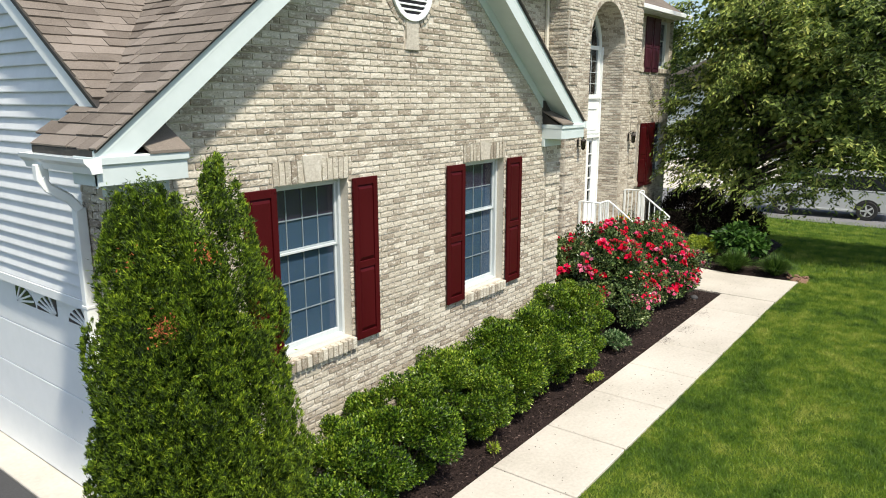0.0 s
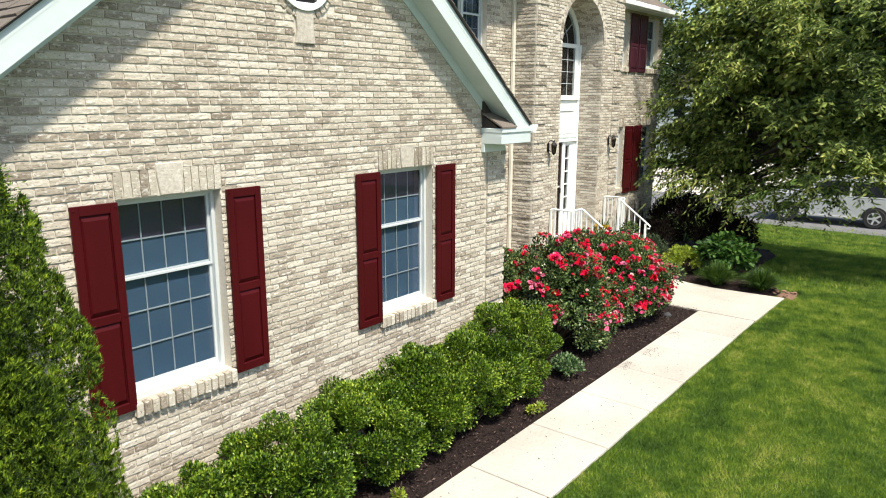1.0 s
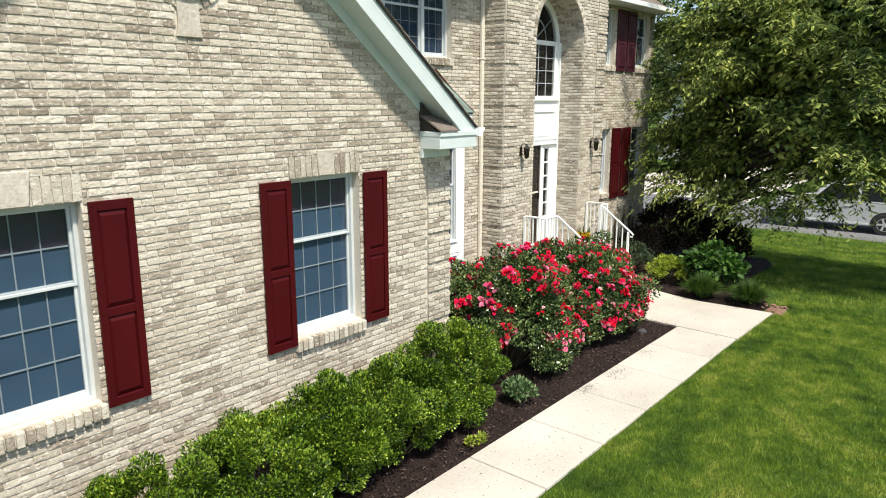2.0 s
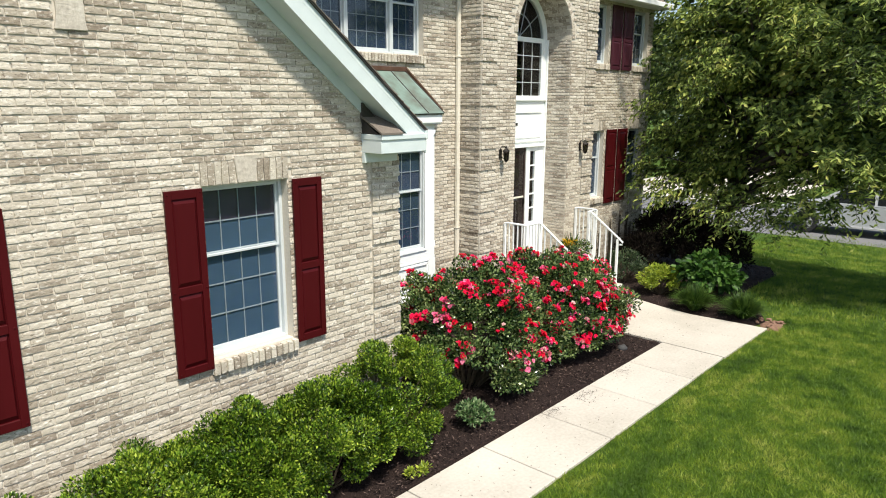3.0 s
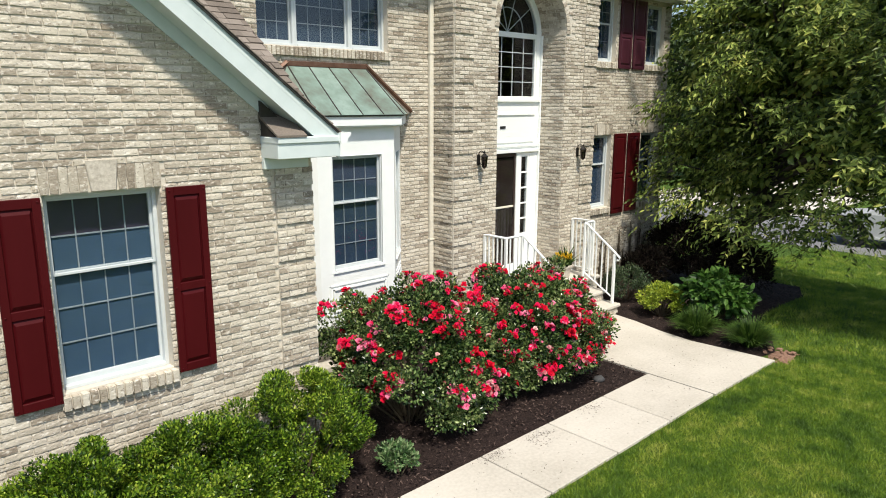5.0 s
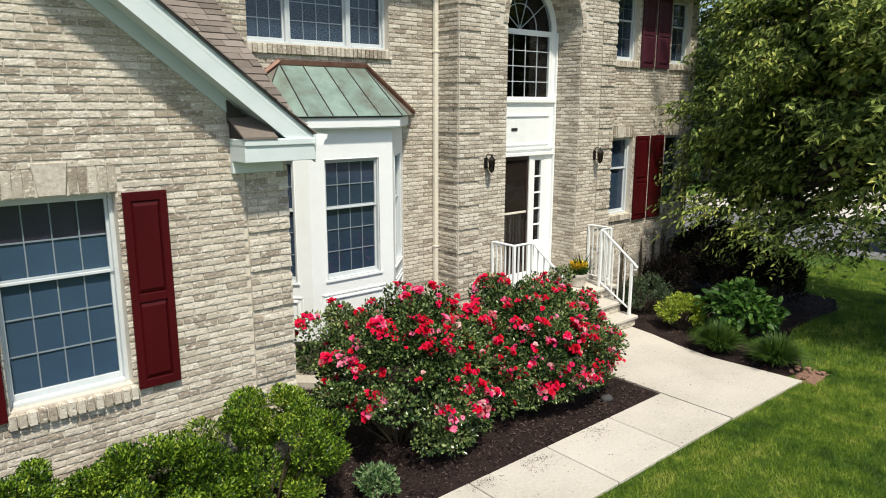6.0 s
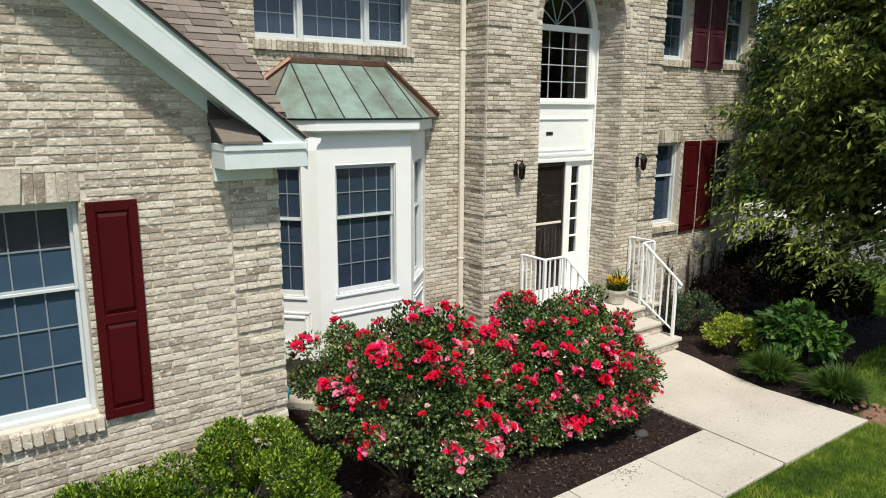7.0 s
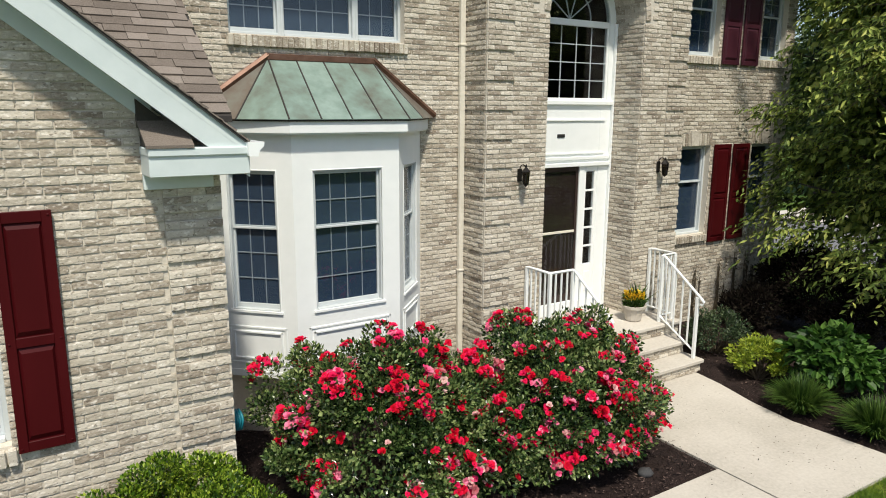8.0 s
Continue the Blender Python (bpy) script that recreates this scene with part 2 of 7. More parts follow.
M_LINTELSHADOW = surface("lintel_shadow_colour", [(0.060, 0.044, 0.082), (0.082, 0.060, 0.108)], 9, 0.8, rough=0.9, bump=0.2, bump_scale=80)
# near-black colour stands in for the darkness inside rooms and behind louvres
M_DARKROOM = surface("unlit_room_colour", [(0.030, 0.026, 0.032), (0.055, 0.048, 0.056)], 3, 0.6, rough=0.9)
M_DOOR = surface("dark_brown_door", [(0.022, 0.012, 0.010), (0.042, 0.024, 0.020)], 5, 1, rough=0.45, bump=0.1)
M_IRON = surface("black_iron", [(0.012, 0.011, 0.010), (0.035, 0.03, 0.027)], 40, 3, rough=0.5, metal=0.6, bump=0.2)
M_TEAL = surface("teal_hose", [(0.008, 0.15, 0.20), (0.015, 0.24, 0.30)], 20, 3, rough=0.4, bump=0.1)
M_CAR = surface("silver_white_car_paint", [(0.44, 0.45, 0.46), (0.54, 0.55, 0.56)], 3, 0.5, rough=0.3, bump=0, coat=0.6)
M_TYRE = surface("tyre_rubber", [(0.012, 0.012, 0.012), (0.03, 0.03, 0.03)], 40, 3, rough=0.85)
M_CHROME = surface("bright_alloy", [(0.55, 0.55, 0.56), (0.72, 0.72, 0.73)], 20, 3, rough=0.28, metal=0.35, bump=0)
M_CARGLASS = surface("tinted_car_glass", [(0.012, 0.014, 0.016), (0.025, 0.028, 0.03)], 3, 0.5, rough=0.06, bump=0, spec=0.8)
M_LAMPRED = surface("red_lamp_lens", [(0.25, 0.01, 0.01), (0.4, 0.02, 0.02)], 20, 3, rough=0.2, bump=0)
M_INK = surface("black_numerals", [(0.012, 0.012, 0.013), (0.025, 0.025, 0.026)], 20, 3, rough=0.5, bump=0)
M_PANE = glass_like("window_glass", (0.80, 0.83, 0.86))
M_LANTERN = glass_like("smoked_lantern_glass", (0.20, 0.18, 0.16))

# ---- small builders ----
def thing(name, m, label="", category="", group="", kind=""):
    ob = new(name)
    ob.empty_display_size = 0.1
    ob.matrix_world = m
    return tagged(ob, label, category, group, kind)


def mesh_object(name, data, material, parent=None, label=""):
    ob = new(name, data)
    if material and not data.materials:
        data.materials.append(material)
    if parent:
        ob.parent = parent
    return tagged(ob, label)


def part(name, bm, material, parent, label="", smooth=False):
    me = bpy.data.meshes.new(name)
    bmesh.ops.recalc_face_normals(bm, faces=bm.faces)
    bm.to_mesh(me)
    bm.free()
    if smooth:
        me.polygons.foreach_set("use_smooth", [True] * len(me.polygons))
    return mesh_object(name, me, material, parent, label)


def box(bm, x0, x1, y0, y1, z0, z1, bevel=0.0, m=None):
    v = [bm.verts.new((x, y, z)) for x in (x0, x1) for y in (y0, y1) for z in (z0, z1)]
    f = [bm.faces.new([v[i] for i in q]) for q in ((0, 1, 3, 2), (4, 6, 7, 5), (0, 4, 5, 1), (2, 3, 7, 6), (0, 2, 6, 4), (1, 5, 7, 3))]
    if bevel:
        edges = list({e for q in f for e in q.edges})
        r = bmesh.ops.bevel(bm, geom=edges, offset=bevel, segments=1, affect="EDGES")
        v = list({w for q in r["faces"] for w in q.verts} | {w for w in v if w.is_valid})
    if m is not None:
        bmesh.ops.transform(bm, matrix=m, verts=[w for w in v if w.is_valid])
    return bm


def boxes(rows, bevel=0.0):
    bm = bmesh.new()
    for r in rows:
        box(bm, *r, bevel=bevel)
    return bm


def prism(bm, poly, a, b, axis="y"):
    """Extrudes a polygon: of (x, z) along y, of (y, z) along x, or of (x, y) along z."""
    def at(p, d):
        return {"y": (p[0], d, p[1]), "x": (d, p[0], p[1]), "z": (p[0], p[1], d)}[axis]
    lo = [bm.verts.new(at(p, a)) for p in poly]
    hi = [bm.verts.new(at(p, b)) for p in poly]
    bm.faces.new(lo)
    bm.faces.new(hi[::-1])
    n = len(poly)
    for i in range(n):
        bm.faces.new((lo[i], lo[(i + 1) % n], hi[(i + 1) % n], hi[i]))
    return bm


def tube(bm, pts, radii, sides=8):
    """A tapered round tube along points."""
    rings = []
    for i, p in enumerate(pts):
        a, b = Vector(pts[max(0, i - 1)]), Vector(pts[min(len(pts) - 1, i + 1)])
        q = (b - a).to_track_quat("Z", "Y")
        r = radii[i] if isinstance(radii, (list, tuple)) else radii
        rings.append([bm.verts.new(Vector(p) + q @ Vector((r * math.cos(k * math.tau / sides), r * math.sin(k * math.tau / sides), 0))) for k in range(sides)])
    for a, b in zip(rings, rings[1:]):
        for k in range(sides):
            bm.faces.new((a[k], a[(k + 1) % sides], b[(k + 1) % sides], b[k]))
    bm.faces.new(rings[0][::-1])
    bm.faces.new(rings[-1])
    return bm


def lathe(bm, profile, sides=20, centre=(0, 0, 0), squash=0.0):
    rings = []
    for r, z in profile:
        rings.append([bm.verts.new((centre[0] + r * math.cos(k * math.tau / sides), centre[1] + r * math.sin(k * math.tau / sides), centre[2] + z)) for k in range(sides)])
    for a, b in zip(rings, rings[1:]):
        for k in range(sides):
            bm.faces.new((a[k], a[(k + 1) % sides], b[(k + 1) % sides], b[k]))
    bm.faces.new(rings[0][::-1])
    bm.faces.new(rings[-1])
    return bm


def array_mesh(name, verts, faces, smooth=False):
    """A mesh from arrays: verts (n, 3), faces (m, k), all with k corners."""
    me = bpy.data.meshes.new(name)
    verts, faces = np.asarray(verts, np.float32), np.asarray(faces, np.int32)
    me.vertices.add(len(verts))
    me.vertices.foreach_set("co", verts.ravel())
    k = faces.shape[1]
    me.loops.add(faces.size)
    me.loops.foreach_set("vertex_index", faces.ravel())
    me.polygons.add(len(faces))
    me.polygons.foreach_set("loop_start", np.arange(0, faces.size, k, dtype=np.int32))
    me.polygons.foreach_set("loop_total", np.full(len(faces), k, np.int32))
    if smooth:
        me.polygons.foreach_set("use_smooth", np.ones(len(faces), bool))
    else:
        me.polygons.foreach_set("use_smooth", np.zeros(len(faces), bool))
    me.update(calc_edges=True)
    return me


def unit(v):
    return v / np.maximum(np.linalg.norm(v, axis=-1, keepdims=True), 1e-9)


# leaf outlines: along, across, lift
DIAMOND = (np.array([(0, 0, 0), (0.45, 0.5, 0.06), (1, 0, -0.05), (0.45, -0.5, 0.06)]), np.array([(0, 1, 2), (0, 2, 3)]))
OVAL = (np.array([(0, 0, 0), (0.3, 0.42, 0.05), (0.68, 0.38, 0.02), (1, 0, -0.12), (0.68, -0.38, 0.02), (0.3, -0.42, 0.05), (0.5, 0, -0.03)]),
        np.array([(0, 1, 6), (1, 2, 6), (2, 3, 6), (3, 4, 6), (4, 5, 6), (5, 0, 6)]))
SPRAY = (np.array([(0, 0, 0), (0.35, 0.5, 0), (0.55, 0.16, 0.02), (1.0, 0.22, -0.05), (0.8, -0.04, 0), (0.92, -0.34, -0.04), (0.4, -0.42, 0)]),
         np.array([(0, 1, 2), (0, 2, 4), (2, 3, 4), (0, 4, 6), (4, 5, 6)]))
BLADE = (np.array([(0, 0.5, 0), (0, -0.5, 0), (1, 0, 0)]), np.array([(0, 1, 2)]))


def leaves(name, pts, along, normal, length, width, shape=DIAMOND):
    """One mesh of many leaves: each starts at its point, runs along its direction and faces its normal."""
    t, f = shape
    a = unit(along)
    c = unit(np.cross(normal, a))
    n = np.cross(a, c)
    v = (pts[:, None, :] + a[:, None, :] * (t[None, :, 0:1] * length[:, None, None]) + c[:, None, :] * (t[None, :, 1:2] * width[:, None, None])
         + n[:, None, :] * (t[None, :, 2:3] * length[:, None, None]))
    faces = (f[None] + (np.arange(len(pts)) * len(t))[:, None, None]).reshape(-1, f.shape[1])
    return array_mesh(name, v.reshape(-1, 3), faces)


def sphere_dirs(rng, n):
    return unit(rng.normal(size=(n, 3)))


def clumps_on(rng, n, radii, low=-0.35):
    d = sphere_dirs(rng, n * 4)
    d = d[d[:, 2] > low][:n]
    return d * np.array(radii) * rng.uniform(0.62, 0.86, (len(d), 1)), d


def clump_leaves(rng, centres, size, per, squash=0.8):
    """Points and outward directions on the skins of many small clumps."""
    n = len(centres)
    d = sphere_dirs(rng, n * per)
    s = np.repeat(size * rng.uniform(0.6, 1.25, n), per)
    depth = 1 - 0.55 * rng.random(n * per) ** 2
    p = np.repeat(centres, per, axis=0) + d * (s * depth)[:, None] * np.array((1, 1, squash))
    return p, d

# ---- bricks ----
def brick_variants(count=14):
    """Rough-faced bricks: x along the wall, front towards -y, the back at y = 0."""
    rng = np.random.default_rng(5)
    out = []
    nu, nw = 5, 4
    for _ in range(count):
        us, ws = np.linspace(-0.5, 0.5, nu) * BRICK, np.array((-0.5, -0.22, 0.2, 0.5)) * (COURSE - JOINT)
        v, f = [], []
        for j, w in enumerate(ws):
            for i, u in enumerate(us):
                side = i in (0, nu - 1)
                y = {0: 0.0118, 1: 0.0116, 2: 0.0104, 3: 0.0076}[j] + rng.uniform(-0.0012, 0.0016) - (0.0015 if side else 0.0)
                if not side and j in (1, 2):
                    y += rng.uniform(-0.0012, 0.0022)
                v.append((u + (rng.uniform(-0.003, 0.003) if side else rng.uniform(-0.010, 0.010)), -y, w + rng.uniform(-0.0028, 0.0028)))
        idx = lambda i, j: j * nu + i
        for j in range(nw - 1):
            for i in range(nu - 1):
                f.append((idx(i, j), idx(i + 1, j), idx(i + 1, j + 1), idx(i, j + 1)))
        ring = [idx(i, 0) for i in range(nu)] + [idx(nu - 1, j) for j in range(1, nw)] + [idx(i, nw - 1) for i in range(nu - 2, -1, -1)] + [idx(0, j) for j in range(nw - 2, 0, -1)]
        for a in ring:
            v.append((v[a][0], 0.0, v[a][2]))
        n, base = len(ring), nu * nw
        for k in range(n):
            k2 = (k + 1) % n
            f.append((ring[k2], ring[k], base + k, base + k2))
        out.append((np.array(v), np.array(f)))
    return out


BRICK_KINDS = brick_variants()
BRICK_MESHES = []
for _v, _f in BRICK_KINDS:
    _m = array_mesh("brick", _v, _f)
    _m.materials.append(M_BRICK)
    BRICK_MESHES.append(_m)


def courses(u0, u1, z0, z1, holes=(), keep=None, shift=0):
    """Rows of running bond: (middle, height, length) for each brick, cut at holes (ua, ub, za, zb)."""
    out = []
    n = int(round((z1 - z0) / COURSE))
    for r in range(n):
        z = z0 + (r + 0.5) * COURSE
        spans = [(u0, u1)]
        for a, b, za, zb in holes:
            if za - 0.01 < z < zb + 0.01:
                nxt = []
                for p, q in spans:
                    if b <= p or a >= q:
                        nxt.append((p, q))
                    else:
                        if a > p:
                            nxt.append((p, a))
                        if b < q:
                            nxt.append((b, q))
                spans = nxt
        pitch = BRICK + JOINT
        off = u0 - (0.5 * pitch if (r + shift) % 2 else 0)
        k = 0
        while off + k * pitch < u1:
            p, q = off + k * pitch, off + k * pitch + BRICK
            for s, e in spans:
                a, b = max(p, s), min(q, e)
                if b - a > 0.025 and (keep is None or keep((a + b) / 2, z, b - a)):
                    out.append(((a + b) / 2, z, b - a))
            k += 1
    return out


def place_bricks(parent, rows, near, limit=300):
    """rows: (matrix, length scale, height scale). Those nearest the place near become pieces, the rest one mesh."""
    rng = random.Random(11)
    order = sorted(range(len(rows)), key=lambda i: (rows[i][0].translation - Vector(near)).length)
    singles = set(order[:limit])
    vs, fs, base = [], [], 0
    for i, (m, sx, sz) in enumerate(rows):
        k = rng.randrange(len(BRICK_KINDS))
        turn = m @ Matrix.Rotation(radians(rng.uniform(-0.5, 0.5)), 4, "X") @ Matrix.Rotation(radians(rng.uniform(-0.35, 0.35)), 4, "Z")
        full = turn @ Matrix.Diagonal((sx, 1, sz, 1))
        if i in singles:
            ob = new("brick", BRICK_MESHES[k])
            ob.parent = parent
            ob.matrix_local = full
        else:
            v, f = BRICK_KINDS[k]
            a = np.array(full)
            vs.append(v @ a[:3, :3].T + a[:3, 3])
            fs.append(f + base)
            base += len(v)
    if vs:
        ob = mesh_object("bricks", array_mesh("bricks", np.concatenate(vs), np.concatenate(fs)), M_BRICKS, parent)
        tagged(ob, kind="stuff")


def front(y):
    """Puts (middle, height, length) of a wall that faces -y at its place."""
    return lambda u, z, l, proud=0.0: (Matrix.Translation((u, y - proud, z)), l / BRICK, 1.0)


def west(x):
    return lambda u, z, l, proud=0.0: (Matrix.Translation((x - proud, u, z)) @ Matrix.Rotation(radians(-90), 4, "Z"), l / BRICK, 1.0)


def upright(m, u, z, wide, tall):
    """A brick standing on end (soldier): wide across, tall up."""
    return (m @ Matrix.Translation((u, 0, z)) @ Matrix.Rotation(radians(90), 4, "Y"), tall / BRICK, wide / (COURSE - JOINT))


def quoin(r):
    return 0.020 if r % 6 != 5 else 0.0


def wall_cells(bm, xs, zs, holes, y0, y1):
    """A wall of boxes over a grid, left open at the holes."""
    for a, b in zip(xs, xs[1:]):
        for c, d in zip(zs, zs[1:]):
            if not any(h[0] < (a + b) / 2 < h[1] and h[2] < (c + d) / 2 < h[3] for h in holes):
                box(bm, a, b, y0, y1, c, d)
    return bm


def grid_of(lo, hi, holes, i):
    return sorted({lo, hi, *[h[i] for h in holes], *[h[i + 1] for h in holes]})


def gable(x):
    return SOFFIT - PITCH * abs(x - WC)


# openings: x0, x1, z0, z1
W1, W2 = (4.06, 4.97, 1.43, 3.07), (6.94, 7.85, 1.43, 3.07)
VENT = (5.975, 4.963)
UP = (10.20, 12.37, 4.53, 5.98)
R1, R2 = (17.62, 18.50, 1.57, 3.12), (19.68, 20.42, 1.57, 3.12)
R3, R4 = (17.62, 18.50, 4.62, 5.90), (19.68, 20.42, 4.62, 5.90)

# garage front
wall_garage = thing("wall_garage_front", Matrix(), "pale grey-beige rough brick gable wall of the garage", "wall", kind="structure")
bm = bmesh.new()
wall_cells(bm, grid_of(WX0, WX1, (W1, W2), 0), grid_of(-0.3, 3.2, (W1, W2), 2), (W1, W2), WALL, WALL + 0.20)
prism(bm, [(WX0, 3.2), (WX1, 3.2), (WX1, gable(WX1) + 0.05), (WC, SOFFIT + 0.05), (WX0, gable(WX0) + 0.05)], WALL, WALL + 0.14)
for k in range(9):
    for a, b in ((WX0, WX0 + 0.42), (WX1 - 0.42, WX1)):
        box(bm, a, b, WALL - 0.017, WALL + 0.01, 6 * k * COURSE, min((6 * k + 5) * COURSE, 3.2))
part("mortar_wall", bm, M_MORTAR, wall_garage)
rows = []
place = front(WALL)
lint = [(w[0] - 0.02, w[1] + 0.02, w[3], w[3] + 0.222) for w in (W1, W2)]
sills = [(w[0] - 0.03, w[1] + 0.03, w[2] - 0.135, w[2]) for w in (W1, W2)]
def keep_garage(u, z, l):
    if z > gable(u) + 0.06:
        return False
    return math.hypot(u - VENT[0], z - VENT[1]) > 0.405
Q0 = 0.42
cells = courses(WX0 + Q0 + 0.006, WX1 - Q0 - 0.006, 0.0, 6.16, (W1, W2, *lint, *sills, (VENT[0] - 0.115, VENT[0] + 0.115, 4.35, 4.63)), keep_garage)
rows += [place(*c) for c in cells]
for a, b in ((WX0 + 0.003, WX0 + Q0), (WX1 - Q0, WX1 - 0.003)):
    for c in courses(a, b, 0.0, 3.2, shift=1):
        rows.append(place(*c, proud=quoin(int(c[1] / COURSE))))
    rows += [place(*c) for c in courses(a, b, 0.0 + COURSE * 52, 3.72, (), lambda u, z, l: z < gable(u) + 0.05)]
for w in (W1, W2):
    mid = (w[0] + w[1]) / 2
    m = Matrix.Translation((0, WALL - 0.004, 0))
    n = 5
    for s in (-1, 1):
        for k in range(n):
            wide = (mid - 0.115 - (w[0] - 0.015)) / n
            rows.append(upright(m, mid + s * (0.115 + wide * (k + 0.5)), w[3] + 0.112, wide - 0.009, 0.205))
# ring of the round vent
for k in range(34):
    a = k * math.tau / 34
    m = Matrix.Translation((VENT[0], WALL - 0.008, VENT[1])) @ Matrix.Rotation(-a, 4, "Y") @ Matrix.Translation((0.371, 0, 0))
    rows.append((m, 0.072 / BRICK, 0.062 / (COURSE - JOINT)))
west_rows = [west(WX0)(*c) for c in courses(WALL + 0.01, 5.35, 0.0, 3.2)]
place_bricks(wall_garage, rows + west_rows, (6.3, WALL, 2.3))
for w in (W1, W2):
    mid = (w[0] + w[1]) / 2
    bm = prism(bmesh.new(), [(mid - 0.095, w[3] + 0.005), (mid + 0.095, w[3] + 0.005), (mid + 0.125, w[3] + 0.262), (mid - 0.125, w[3] + 0.262)], WALL - 0.022, WALL + 0.02)
    bmesh.ops.bevel(bm, geom=bm.edges[:], offset=0.006, segments=1, affect="EDGES")
    part("keystone", bm, M_STONE, wall_garage, "pale stone keystone")
bm = prism(bmesh.new(), [(VENT[0] + a, z) for a, z in ((-0.118, 4.335), (0.118, 4.335), (0.092, 4.46), (0.105, 4.635), (-0.105, 4.635), (-0.092, 4.46))], WALL - 0.03, WALL + 0.02)
bmesh.ops.bevel(bm, geom=bm.edges[:], offset=0.006, segments=1, affect="EDGES")
part("keystone", bm, M_STONE, wall_garage, "pale stone keystone")
part("side_wall", boxes([(WX0, WX0 + 0.14, WALL + 0.14, 5.36, -0.3, 3.35), (WX0 + 0.14, 2.99, 5.22, 5.36, -0.3, 3.35)]), M_MORTAR, wall_garage)
bm = prism(bmesh.new(), [(WALL + 0.14, -0.3), (MAIN, -0.3), (MAIN, 5.25), (5.2, 3.66), (WALL + 0.14, 3.4)], WX1 - 0.14, WX1, "x")
part("side_wall", bm, M_MORTAR, wall_garage)

# round vent in the gable
vent = thing("gable_vent", Matrix.Translation((VENT[0], WALL, VENT[1])), "round white louvred vent in the brick gable", "vent")
bm = bmesh.new()
N = 40
for k in range(N):
    a0, a1 = k * math.tau / N, (k + 1) * math.tau / N
    q = []
    for y in (-0.045, 0.02):
        for r, a in ((0.285, a0), (0.335, a0), (0.335, a1), (0.285, a1)):
            q.append(bm.verts.new((r * math.cos(a), y, r * math.sin(a))))
    for ids in ((0, 1, 2, 3), (4, 7, 6, 5), (1, 5, 6, 2), (0, 3, 7, 4)):
        bm.faces.new([q[i] for i in ids])
part("frame", bm, M_WHITE, vent)
for k in range(11):
    z = -0.26 + k * 0.052
    h = math.sqrt(max(0.0, 0.29 ** 2 - z * z))
    if h > 0.06:
        part("slat", box(bmesh.new(), -h, h, -0.03, 0.03, -0.004, 0.004, m=Matrix.Translation((0, -0.005, z)) @ Matrix.Rotation(radians(38), 4, "X")), M_WHITE, vent)
part("backing", lathe(bmesh.new(), [(0.29, 0.0), (0.29, 0.006)], 32), M_DARKROOM, vent).matrix_local = Matrix.Translation((0, -0.002, 0)) @ Matrix.Rotation(radians(90), 4, "X")

